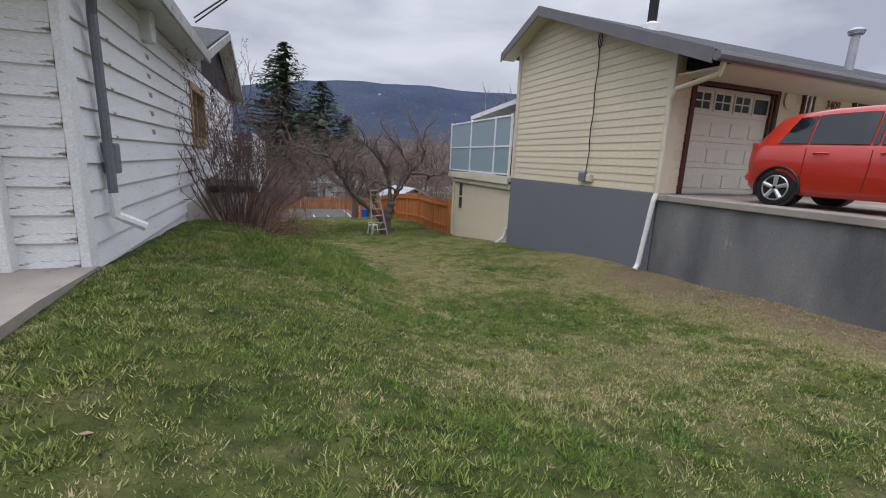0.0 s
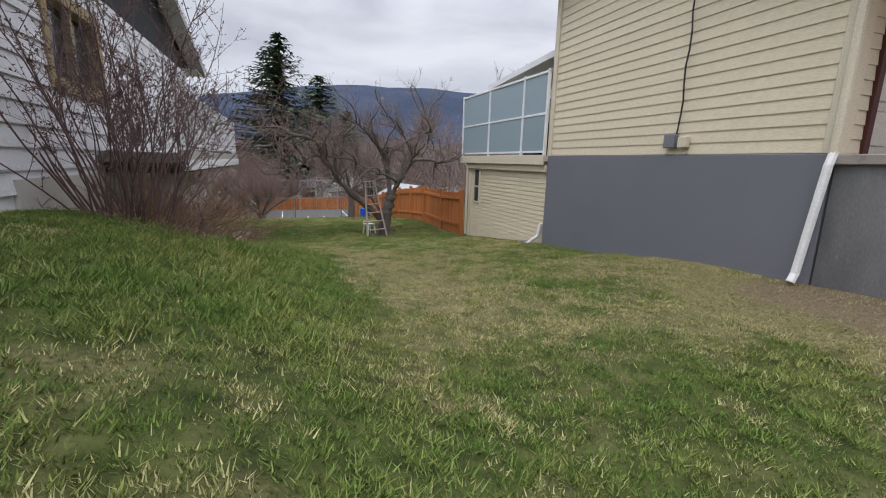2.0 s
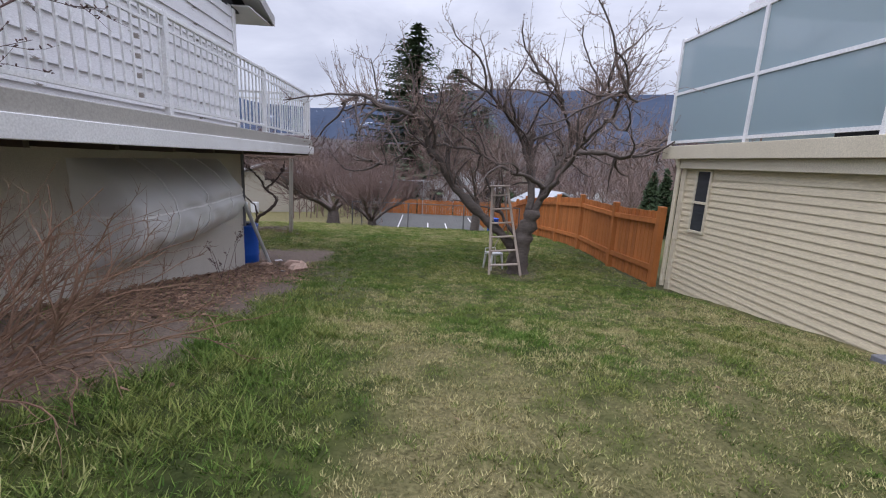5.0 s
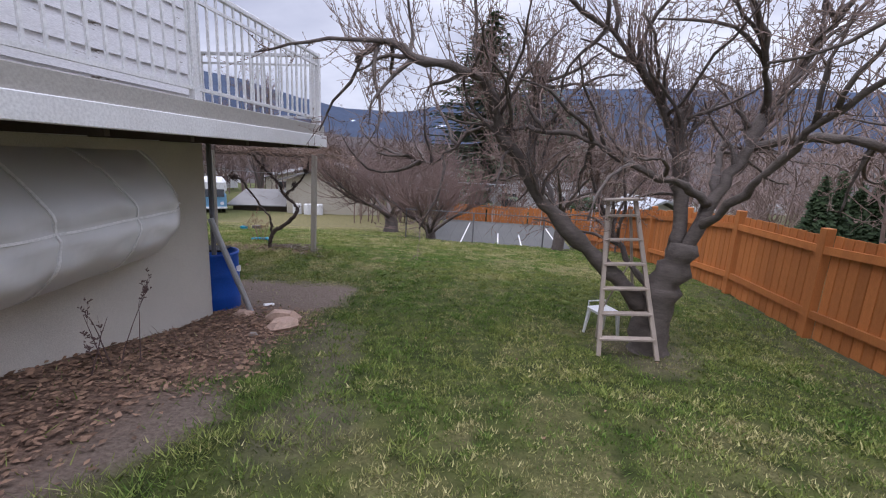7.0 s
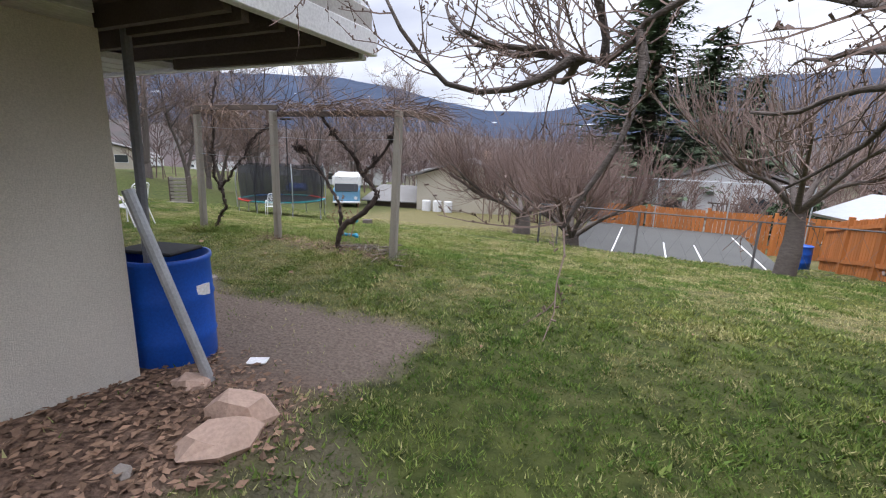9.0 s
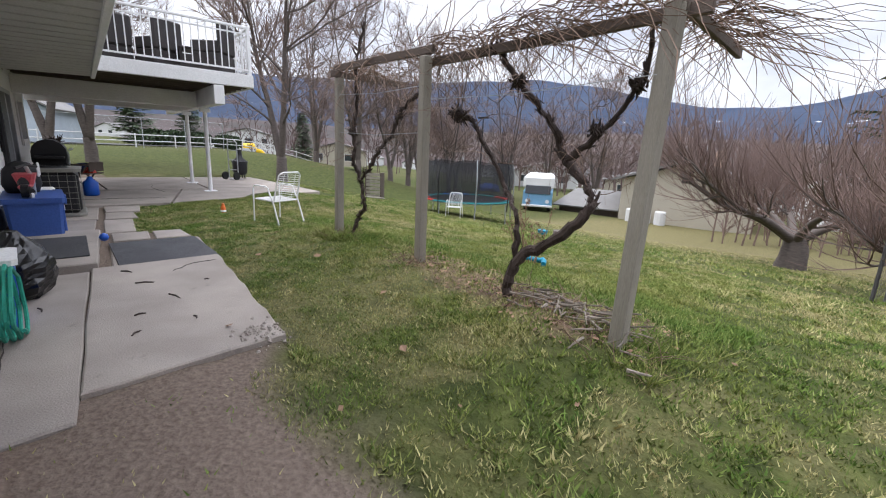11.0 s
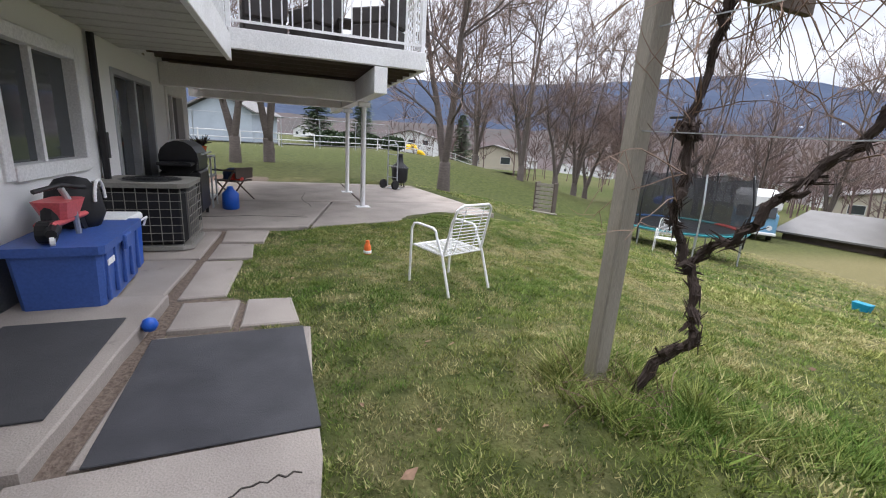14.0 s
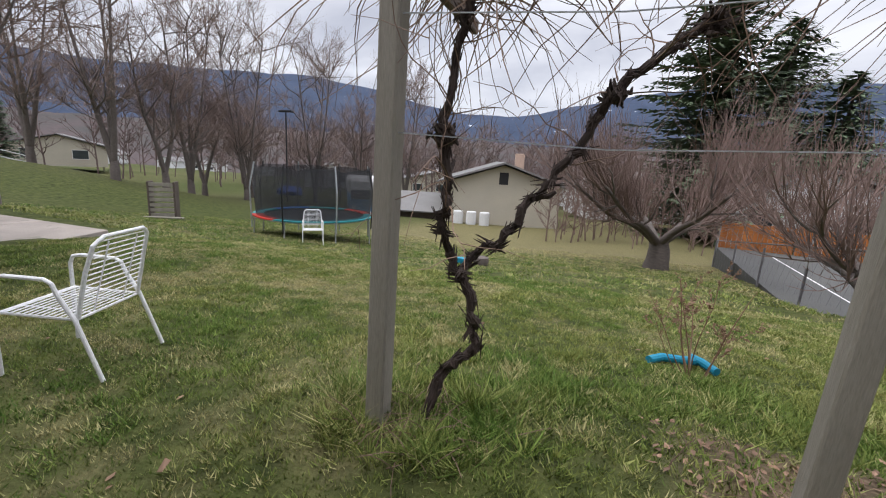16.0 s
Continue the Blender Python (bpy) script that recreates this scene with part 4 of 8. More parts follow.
# small windows, house number and plaque on the front
for u0, u1, z0, z1 in ((10.0, 10.35, 2.05, 3.15), (11.7, 12.6, 2.5, 3.15)):
    w = part("window", eb().box(u0 + 0.06, u1 - 0.06, 6.02, 6.03, z0 + 0.06, z1 - 0.06), WINDOW, beige)
    b = eb().box(u0, u0 + 0.07, 5.99, 6.05, z0, z1).box(u1 - 0.07, u1, 5.99, 6.05, z0, z1).box(u0 + 0.07, u1 - 0.07, 5.99, 6.05, z1 - 0.07, z1).box(u0 + 0.07, u1 - 0.07, 5.99, 6.05, z0, z0 + 0.07)
    part("window_frame", b, BROWN_TRIM, w)
    part("inner_frame", eb().box(u0 + 0.07, u0 + 0.12, 6.0, 6.04, z0 + 0.07, z1 - 0.07).box(u1 - 0.12, u1 - 0.07, 6.0, 6.04, z0 + 0.07, z1 - 0.07), WHITE, w)
b = B()
b.lathe([(0.0, 0.0), (0.16, 0.0), (0.17, 0.015), (0.12, 0.03), (0.0, 0.035)], 18)
part("plaque", b, BEIGE_TRIM, beige, "round beige wall plaque", el(9.6, 6.02, 2.88) @ pose(0, 0, 0, 90))


def writing(text, size, material, parent, m, name="house_number"):
    cu = bpy.data.curves.new(name, "FONT")
    cu.body, cu.size, cu.extrude = text, size, 0.004
    tmp = bpy.data.objects.new(name, cu)
    me = bpy.data.meshes.new_from_object(tmp)
    bpy.data.objects.remove(tmp)
    me.materials.clear()
    return part(name, me, material, parent, "", m)


writing("3409", 0.24, BROWN_TRIM, beige, el(10.75, 6.01, 2.82) @ pose(0, 0, 0, 90, 0, 0))
# downspout, cable, meters, chimneys
dsp = part("downspout", eb().path([(6.3, 4.98, roof_z(5.0) - 0.15), (6.33, 5.05, roof_z(5.0) - 0.32), (6.41, 5.86, 2.78), (6.41, 5.98, 2.62), (6.41, 5.98, 0.95)], 0.045, 8), BEIGE_TRIM, beige, "beige downspout")
part("lower_pipe", eb().path([(6.41, 5.98, 0.98), (6.36, 5.98, 0.85), (6.28, 6.05, -0.35), (6.22, 6.05, -0.45)], 0.045, 8), WHITE, dsp, "white lower pipe")
cab = [(6.44, 8.02 + 0.02 * math.sin(i * 1.7), 4.15 - i * 0.24) for i in range(13)]
part("cable", eb().path(cab, 0.012, 5), BLACK_PLASTIC, beige, "black service cable")
part("cable_loop", eb().path([(6.43, 8.02 + 0.06 * math.sin(a), 4.05 + 0.17 * math.cos(a)) for a in np.linspace(0, 6.1, 12)], 0.012, 5), BLACK_PLASTIC, beige)
part("meter_box", eb().box(6.38, 6.48, 8.02, 8.22, 1.08, 1.28, 0.01), GREY_METAL, beige)
part("meter_box", eb().box(6.40, 6.48, 7.82, 7.98, 1.08, 1.24, 0.01), BEIGE_TRIM, beige)
ch = part("chimney", eb().path([(8.6, 8.9, roof_z(8.9) - 0.1), (8.6, 8.9, roof_z(8.9) + 0.75)], 0.11, 12), DARK, beige, "black flue pipe")
part("flashing", eb().lathe([(0.22, roof_z(8.9) - 0.08), (0.2, roof_z(8.9) + 0.1), (0.12, roof_z(8.9) + 0.16)], 14, (8.6, 8.9)), WHITE, ch)
ch = part("chimney", eb().path([(14.2, 7.6, roof_z(7.6) - 0.1), (14.2, 7.6, roof_z(7.6) + 0.85)], 0.10, 12), GALV, beige, "grey metal flue pipe")
part("cap", eb().lathe([(0.16, roof_z(7.6) + 0.85), (0.19, roof_z(7.6) + 0.95), (0.1, roof_z(7.6) + 1.02)], 12, (14.2, 7.6)), GALV, ch)
# rear wing with glazed deck
part("wall", eb().box(6.52, 6.72, 11.42, 15.8, -2.2, 0.82), BEIGE, beige, "beige lap-sided rear wing")
rw = part("wall_face", eb().box(6.50, 6.53, 11.46, 15.7, -2.0, 0.62), BEIGE, beige)
rows = []
EW = 0.105
z = -1.95
while z < 0.60:
    if -0.42 < z < 0.5:
        rows += [(11.46, 15.02, 11.46, 15.02, z, EW), (15.42, 15.72, 15.42, 15.72, z, EW)]
    else:
        rows.append((11.46, 15.72, 11.46, 15.72, z, EW))
    z += EW
siding(rw, pose(6.5 - EU, 0 - EV, 0 - EZ, 0, 0, 90), rows, BEIGE, "siding_board", 0.017)
part("wall", eb().box(6.72, 12, 15.6, 15.8, -2.2, 0.82), BEIGE, beige)
part("corner_board", eb().box(6.45, 6.52, 15.70, 15.82, -1.9, 0.62, 0.005), BEIGE_TRIM, beige)
w = part("window", eb().box(6.478, 6.484, 15.06, 15.38, -0.38, 0.58), WINDOW, beige)
part("window_frame", eb().box(6.46, 6.5, 15.02, 15.06, -0.42, 0.62).box(6.46, 6.5, 15.38, 15.42, -0.42, 0.62).box(6.46, 6.5, 15.06, 15.38, 0.58, 0.62).box(6.46, 6.5, 15.06, 15.38, -0.42, -0.38).box(6.46, 6.5, 15.06, 15.38, 0.06, 0.10), BEIGE_TRIM, w)
part("deck_floor", eb().box(6.36, 12, 11.42, 16.3, 0.86, 0.98), BEIGE_TRIM, beige)
part("fascia", eb().box(6.33, 6.38, 11.42, 16.32, 0.78, 1.0, 0.005), BEIGE_TRIM, beige)
part("fascia", eb().box(6.40, 6.46, 11.42, 15.9, 0.62, 0.78, 0.005), BEIGE_TRIM, beige)
part("downpipe", eb().path([(6.36, 15.86, 0.8), (6.42, 15.86, 0.6), (6.42, 15.86, -1.5)], 0.04, 8), BEIGE_TRIM, beige)
gr = part("glass_railing", eb().box(6.37, 6.42, 11.45, 16.3, 2.75, 2.80, 0.005), WHITE_METAL, beige, "frosted glass privacy railing in white frame")
for z in (1.05, 1.88):
    part("rail", eb().box(6.375, 6.415, 11.45, 16.3, z, z + 0.045), WHITE_METAL, gr)
gp = [11.48, 12.5, 14.35, 16.25]
for v in gp:
    part("post", eb().box(6.365, 6.425, v - 0.03, v + 0.03, 0.98, 2.83, 0.004), WHITE_METAL, gr)
for i in range(3):
    for z0, z1 in ((1.095, 1.88), (1.925, 2.75)):
        part("pane", eb().box(6.392, 6.398, gp[i] + 0.03, gp[i + 1] - 0.03, z0, z1), FROST, gr)
for u in (8.0, 9.5):
    part("pane", eb().box(u - 1.4, u + 0.05, 16.22, 16.226, 1.1, 2.75), FROST, gr)
part("roof", eb().slab([(6.7, 11.42, 3.35), (12, 11.42, 3.35), (12, 15.2, 3.05), (6.7, 15.2, 3.05)], 0.14), WHITE, beige, "white patio cover")
# Black panel added to stand for the shade under the patio cover.
part("deck_wall", eb().box(8.6, 8.7, 11.42, 14.4, 0.98, 3.0), DARK, beige, "near-black panel standing for shade at back of deck")
part("deck_box", eb().box(7.2, 7.8, 13.2, 13.9, 0.98, 1.9, 0.03), BLACK_PLASTIC, beige)
part("drain_pipe", eb().path([(6.44, 11.5, -0.55), (6.40, 11.52, -0.85), (6.2, 11.75, -1.12)], 0.045, 8), WHITE, beige)
part("utility_box", eb().box(6.2, 6.4, 11.7, 11.95, -1.25, -1.02, 0.01), GREY_METAL, beige)

# retaining wall and raised drive
rwall = solid("retaining_wall", B((6.45, 2, -1)).box(6.45, 6.75, -12, 5.98, -1.6, 0.90, 0.015), CONCRETE_WALL, at(6.45, 2, -1), "weathered grey concrete retaining wall", "wall", "", "structure")
solid("driveway", B((8, 2, 0.9)).box(6.72, 22, -14, 6.06, 0.5, 0.965).box(6.40, 6.80, -12, 6.0, 0.86, 0.97, 0.012), CONCRETE, at(8, 2, 0.9), "pale concrete driveway beside garage", "driveway", "", "structure")
# paved pad in front of the white house
solid("pavement", B((-4, 3, 0.3)).prism([(-1.42, 4.2), (-1.45, 3.3), (-1.4, 1.9), (-1.3, -6), (-9, -6), (-9, 4.2)], -0.2, 0.42), CONCRETE, at(-4, 3, 0.3), "pale cracked concrete apron", "pavement", "", "structure")

# ---- cedar fences ----


def fence(name, runs, h, label, board=0.14, gap=0.018):
    """Runs of (u0, v0, u1, v1): posts, two rails and boards between."""
    first = runs[0]
    f = thing(name, on(first[0], first[1]), label, "fence")
    inv = f.matrix_basis.inverted()
    for u0, v0, u1, v1 in runs:
        L = math.hypot(u1 - u0, v1 - v0)
        ang = math.degrees(math.atan2(v1 - v0, u1 - u0))
        z0, z1 = ground_z(u0, v0), ground_z(u1, v1)
        m = inv @ on(u0, v0, ang)
        sl = (z1 - z0)
        part("post", B().box(-0.06, 0.06, -0.06, 0.06, -0.3, h + 0.05, 0.008), ORANGE_WOOD, f, "", m)
        for z in (0.3, h - 0.28):
            b = B().add([(0.06, 0.0, z), (L - 0.06, 0.0, z + sl), (L - 0.06, 0.045, z + sl), (0.06, 0.045, z), (0.06, 0.0, z + 0.1), (L - 0.06, 0.0, z + sl + 0.1), (L - 0.06, 0.045, z + sl + 0.1), (0.06, 0.045, z + 0.1)],
                        [(3, 2, 1, 0), (4, 5, 6, 7), (0, 1, 5, 4), (2, 3, 7, 6), (1, 2, 6, 5), (3, 0, 4, 7)])
            part("rail", b, ORANGE_WOOD, f, "", m)
        n = int((L - 0.1) / (board + gap))
        me = B().box(0, board, -0.022, -0.002, 0.02, h - 0.05, 0.003).mesh("board")
        for i in range(n):
            x = 0.06 + i * (board + gap)
            part("board", me, ORANGE_WOOD, f, "", m @ pose(x, 0, sl * x / L + random.uniform(-0.012, 0.012)))
    return f


fp_ = [(6.3, 15.98), (6.32, 17.9), (6.25, 19.8), (6.2, 21.7), (6.15, 23.6), (6.1, 25.5), (6.15, 27.4), (6.2, 29.3), (6.3, 31.2)]
fence("fence", [(*fp_[i], *fp_[i + 1]) for i in range(8)], 1.45, "orange stained cedar board fence")

# ---- paving behind the white house ----
TOP = -1.64


def slab_obj(poly, z, label, material=CONCRETE, name="paving_slab", t=0.09, group="concrete path slabs"):
    cu = sum(p[0] for p in poly) / len(poly)
    cv = sum(p[1] for p in poly) / len(poly)
    b = B((cu, cv, z))
    n = len(poly)
    e = 0.012
    ins = [(p[0] + (cu - p[0]) * e / max(0.2, abs(p[0] - cu)) if abs(p[0] - cu) > 0.02 else p[0], p[1] + (cv - p[1]) * e / max(0.2, abs(p[1] - cv)) if abs(p[1] - cv) > 0.02 else p[1]) for p in poly]
    vs = [(x, y, z - t) for x, y in poly] + [(x, y, z - 0.01) for x, y in poly] + [(x, y, z) for x, y in ins]
    fs = [tuple(range(n))[::-1], tuple(range(2 * n, 3 * n))]
    for k in (0, 1):
        fs += [(k * n + i, k * n + (i + 1) % n, (k + 1) * n + (i + 1) % n, (k + 1) * n + i) for i in range(n)]
    b.add(vs, fs)
    return solid(name, b, material, at(cu, cv, z), label, "slab", group)


def rough_edge(p, q, n, amp, seed):
    out = []
    for i in range(n):
        a = i / n
        out.append((p[0] + (q[0] - p[0]) * a + amp * nz(a * 9 + seed, seed, 1.0) * (i > 0), p[1] + (q[1] - p[1]) * a + amp * nz(a * 9, seed + 5, 1.3) * (i > 0)))
    return out


# main slab in two halves with a crack, a strip along the wall, a raised step, stepping stones
slab_obj(rough_edge((-2.95, 17.42), (-3.1, 18.48), 6, 0.03, 1) + rough_edge((-3.1, 18.48), (-5.55, 18.6), 14, 0.035, 2) + rough_edge((-5.55, 18.6), (-5.5, 17.5), 3, 0.02, 3) + rough_edge((-5.5, 17.5), (-2.95, 17.42), 10, 0.02, 4), TOP, "pale worn concrete path slab with broken edge")
slab_obj(rough_edge((-2.6, 16.72), (-2.7, 17.38), 4, 0.03, 5) + rough_edge((-2.7, 17.405), (-5.4, 17.485), 10, 0.02, 4) + [(-5.42, 17.485), (-5.4, 16.72)], TOP - 0.01, "narrow grey concrete slab along house wall")
slab_obj([(-5.48, 16.72), (-5.5, 17.55)] + rough_edge((-5.5, 17.55), (-7.35, 17.62), 6, 0.02, 6) + [(-7.35, 17.62), (-7.4, 16.72)], TOP + 0.05, "raised concrete door step slab", t=0.2)
slab_obj([(-5.56, 17.66), (-5.58, 18.58), (-6.72, 18.62), (-6.72, 17.68)], TOP - 0.02, "concrete slab under grey mat")
for poly in ([(-7.45, 16.72), (-7.4, 17.55), (-8.55, 17.6), (-8.6, 16.72)], [(-8.66, 16.72), (-8.62, 17.62), (-9.95, 17.66), (-10.0, 16.72)], [(-6.80, 17.72), (-6.8, 18.1), (-7.3, 18.12), (-7.3, 17.72)],
             [(-6.80, 18.16), (-6.8, 18.55), (-7.3, 18.5), (-7.32, 18.17)], [(-7.42, 17.66), (-7.45, 18.0), (-8.5, 18.04), (-8.5, 17.68)], [(-8.58, 17.7), (-8.6, 18.12), (-9.2, 18.1), (-9.25, 17.72)], [(-9.32, 17.74), (-9.32, 18.2), (-9.95, 18.25), (-9.98, 17.72)]):
    slab_obj(poly, TOP + random.uniform(-0.022, -0.006), "uneven grey concrete paving slab")
for poly in ([(-10.05, 16.7), (-10.1, 18.75), (-12.6, 19.3), (-12.6, 16.7)], [(-10.12, 18.8), (-11.28, 22.3), (-12.6, 22.2), (-12.6, 19.34)], [(-12.64, 16.7), (-12.64, 19.9), (-16.3, 19.9), (-16.3, 16.7)], [(-12.64, 19.94), (-12.64, 22.2), (-16.1, 21.9), (-16.3, 19.94)]):
    slab_obj(poly, TOP + 0.01, "broad grey concrete patio slab", group="patio slabs", name="patio_slab")
solid("doormat", B().box(-0.55, 0.55, -0.31, 0.31, 0, 0.012, 0.004), BLACK_MAT, at(-6.35, 17.18, TOP + 0.051, 1), "black rubber mat before the screen door", "mat")
solid("doormat", B().box(-0.57, 0.57, -0.45, 0.45, 0, 0.012, 0.004), GREY_MAT, at(-6.12, 18.14, TOP - 0.019, 2), "grey worn rubber mat on concrete", "mat")

# cracks and crumbs of broken concrete on the long slab
rng = random.Random(17)
CRACK = mat("dark crack", (0.05, 0.044, 0.038), None, 9, 0.95)
for pts in (((-3.4, 17.1), (-4.2, 17.05), (-5.0, 17.12)), ((-5.05, 18.1), (-5.25, 18.3), (-5.3, 18.55)), ((-10.9, 17.0), (-11.0, 18.0), (-10.85, 18.9)), ((-12.0, 18.9), (-13.0, 18.75), (-14.2, 18.9))):
    b = B()
    last = None
    for (a0, c0), (a1, c1) in zip(pts, pts[1:]):
        for i in range(8):
            f = i / 8
            p = (a0 + (a1 - a0) * f + 0.03 * nz(f * 5 + a0, c0, 1.7), c0 + (c1 - c0) * f + 0.03 * nz(f * 5, a0, 1.9))
            x, y = xy(*p)
            q = Vector((x, y, (TOP if p[0] > -9 else TOP + 0.01) + 0.002))
            if last is not None and (q - last).length > 0.01:
                b.path([last, q], 0.0025 + 0.002 * rng.random(), 4)
            last = q
    solid("crack", b, CRACK, pose(0, 0, 0), "dark ragged crack across concrete slab", "crack", "slab cracks", "structure")
b = B()
for _ in range(90):
    p = (-3.2 + rng.gauss(0, 0.1), 18.33 + rng.gauss(0, 0.09))
    x, y = xy(*p)
    s = rng.uniform(0.004, 0.017)
    q = Vector((x, y, TOP + (0.0 if p[0] < -3.08 else -0.03)))
    b.path([q, q + Vector((s * rng.uniform(-1, 1), s * rng.uniform(-1, 1), s * 0.8))], [s, s * 0.5], 5)
solid("concrete_rubble", b, CONCRETE, pose(0, 0, 0), "crumbled bits of concrete at slab end", "rubble", "", "stuff")

# ---- things by the back wall ----
def rbox_taper(b, w, d, h, z, k=0.9, bev=0.03):
    """A tub: narrower at its foot."""
    def ring(sx, sy, zz):
        c = bev
        return [(-sx + c, -sy, zz), (sx - c, -sy, zz), (sx, -sy + c, zz), (sx, sy - c, zz), (sx - c, sy, zz), (-sx + c, sy, zz), (-sx, sy - c, zz), (-sx, -sy + c, zz)]
    vs = ring(w / 2 * k, d / 2 * k, z) + ring(w / 2, d / 2, z + h)
    b.add(vs, [tuple(range(8))[::-1], tuple(range(8, 16))] + [(i, (i + 1) % 8, 8 + (i + 1) % 8, 8 + i) for i in range(8)])
    return b


tote = thing("storage_tote", at(-7.62, 17.03, TOP + 0.03, 3), "large blue plastic storage tote with lid", "storage tote")
part("tub", rbox_taper(B(), 0.98, 0.5, 0.40, 0, 0.92), BLUE_TOTE, tote)
part("lid", rbox_taper(B(), 1.05, 0.56, 0.06, 0.40, 0.985), BLUE_TOTE, tote)
for i in range(5):
    part("rib", B().box(-0.42 + i * 0.2, -0.38 + i * 0.2, 0.235, 0.262, 0.05, 0.39, 0.005), BLUE_TOTE, tote)
part("sticker", B().box(0.28, 0.42, 0.262, 0.268, 0.30, 0.34), WHITE, tote)
part("latch", B().box(-0.08, 0.08, 0.27, 0.30, 0.33, 0.44, 0.008), BLUE_TOTE, tote)
# toys piled on it
pile = thing("toy_scooter", at(-7.45, 17.0, TOP + 0.49), "red and black toy scooter lying on tote", "toy")
part("deck", B().box(-0.3, 0.25, -0.06, 0.06, 0.10, 0.14, 0.015), PINK, pile)
part("body", rbox_taper(B(), 0.34, 0.2, 0.12, 0.14, 0.7), PINK, pile)
for x in (-0.28, 0.22):
    part("wheel", B().path([(x, -0.035, 0.075), (x, 0.035, 0.075)], 0.075, 14), BLACK_PLASTIC, pile)
part("fork", B().path([(-0.1, 0.05, 0.0), (-0.05, 0.06, 0.2), (0.0, 0.02, 0.34)], 0.02, 8), GALV, pile)
part("handlebar", B().path([(-0.16, 0.1, 0.33), (0.0, 0.02, 0.36), (0.17, -0.06, 0.33)], 0.016, 8), BLACK_PLASTIC, pile)
h = thing("sports_bag", at(-7.86, 16.93, TOP + 0.49), "dark grey striped helmet bag leaning on wall", "bag")
part("bag", B().lathe([(0.02, 0), (0.15, 0.0), (0.19, 0.1), (0.17, 0.26), (0.1, 0.36), (0.03, 0.38)], 14), DARK, h, "", None, True)
part("strap", B().path([(0.1 * math.cos(a), 0.17, 0.2 + 0.16 * math.sin(a)) for a in np.linspace(0, 3.1, 9)], 0.012, 6), WHITE, h)
h = thing("inline_skate", at(-7.25, 17.02, TOP + 0.49, 20), "black inline skate on the tote lid", "skate")
part("boot", B().path([(-0.1, 0, 0.1), (0.02, 0, 0.09), (0.13, 0, 0.08)], [0.055, 0.05, 0.03], 10).path([(-0.09, 0, 0.1), (-0.1, 0, 0.24)], [0.055, 0.05], 10), BLACK_PLASTIC, h)
for x in (-0.1, -0.03, 0.04, 0.11):
    part("wheel", B().path([(x, -0.012, 0.035), (x, 0.012, 0.035)], 0.035, 10), WHITE, h)
cool = thing("cool_box", at(-8.28, 17.02, TOP + 0.005), "blue cool box with white lid", "cool box")
part("body", rbox_taper(B(), 0.42, 0.34, 0.42, 0, 0.93), BLUE_BARREL, cool)
part("lid", B().box(-0.22, 0.22, -0.18, 0.18, 0.42, 0.49, 0.02), WHITE, cool)
part("handle", B().path([(-0.2, 0.18, 0.36), (-0.2, 0.21, 0.44), (0.2, 0.21, 0.44), (0.2, 0.18, 0.36)], 0.01, 6), WHITE, cool)

# air conditioner: grille cage round a dark coil
ac = thing("air_conditioner", at(-9.35, 17.08, TOP), "grey outdoor air conditioner unit with wire grille", "air conditioner")
part("coil", B().box(-0.38, 0.38, -0.38, 0.38, 0.04, 0.66, 0.06), BLACK_PLASTIC, ac)
TOPGREY = mat("grey beige sheet steel", (0.26, 0.25, 0.225), (0.19, 0.185, 0.165), 3, 0.6, bump=0.1)
part("top", rbox_taper(B(), 0.86, 0.86, 0.05, 0.66, 0.97, 0.09), TOPGREY, ac)
part("base", rbox_taper(B(), 0.86, 0.86, 0.04, 0.0, 1.0, 0.09), TOPGREY, ac)
part("fan_well", B().lathe([(0.27, 0.70), (0.30, 0.714), (0.27, 0.718), (0.26, 0.705)], 24), BLACK_PLASTIC, ac)
fg = B()
for r in (0.08, 0.14, 0.2, 0.26):
    fg.path([(r * math.cos(a), r * math.sin(a), 0.725) for a in np.linspace(0, 2 * math.pi, 25)], 0.003, 4, False)
part("fan_grille", fg, BLACK_PLASTIC, ac)
part("fan_disc", B().lathe([(0.0, 0.712), (0.27, 0.712), (0.27, 0.714), (0.0, 0.714)], 20), DARK, ac)
wire = B().path([(0, 0, 0.04), (0, 0, 0.66)], 0.004, 4).mesh("wire")
for s in range(4):
    for i in range(8):
        x = -0.35 + i * 0.1
        part("wire", wire, TOPGREY, ac, "", pose(0, 0, 0, 0, 0, 90 * s) @ pose(x, 0.405, 0))
    for i in range(7):
        part("crosswire", B().path([(-0.36, 0.408, 0), (0.36, 0.408, 0)], 0.004, 4), TOPGREY, ac, "", pose(0, 0, 0.1 + i * 0.085, 0, 0, 90 * s))

# black refuse bag, blue box and garden hose by the slab
me = B()
ns, nr = 22, 14
vs = []
for j in range(nr + 1):
    c = j / nr
    r0 = 0.30 * (math.sin(math.pi * (0.1 + 0.9 * c)) ** 0.6) * (1.0 - 0.25 * c) if c < 0.95 else 0.06
    for i in range(ns):
        a = 2 * math.pi * i / ns
        r = r0 * (1 + 0.16 * nz(math.cos(a) * 2, math.sin(a) * 2, 1.3, c * 4) + 0.06 * math.sin(a * 9 + c * 14))
        vs.append((r * math.cos(a) * 1.1, r * math.sin(a), 0.56 * c + 0.02 * nz(a, c * 5, 2) + (0.0 if j else 0.0)))
me.add(vs, [(j * ns + i, j * ns + (i + 1) % ns, (j + 1) * ns + (i + 1) % ns, (j + 1) * ns + i) for j in range(nr) for i in range(ns)] + [tuple(range(ns))[::-1], tuple(range(nr * ns, (nr + 1) * ns))])
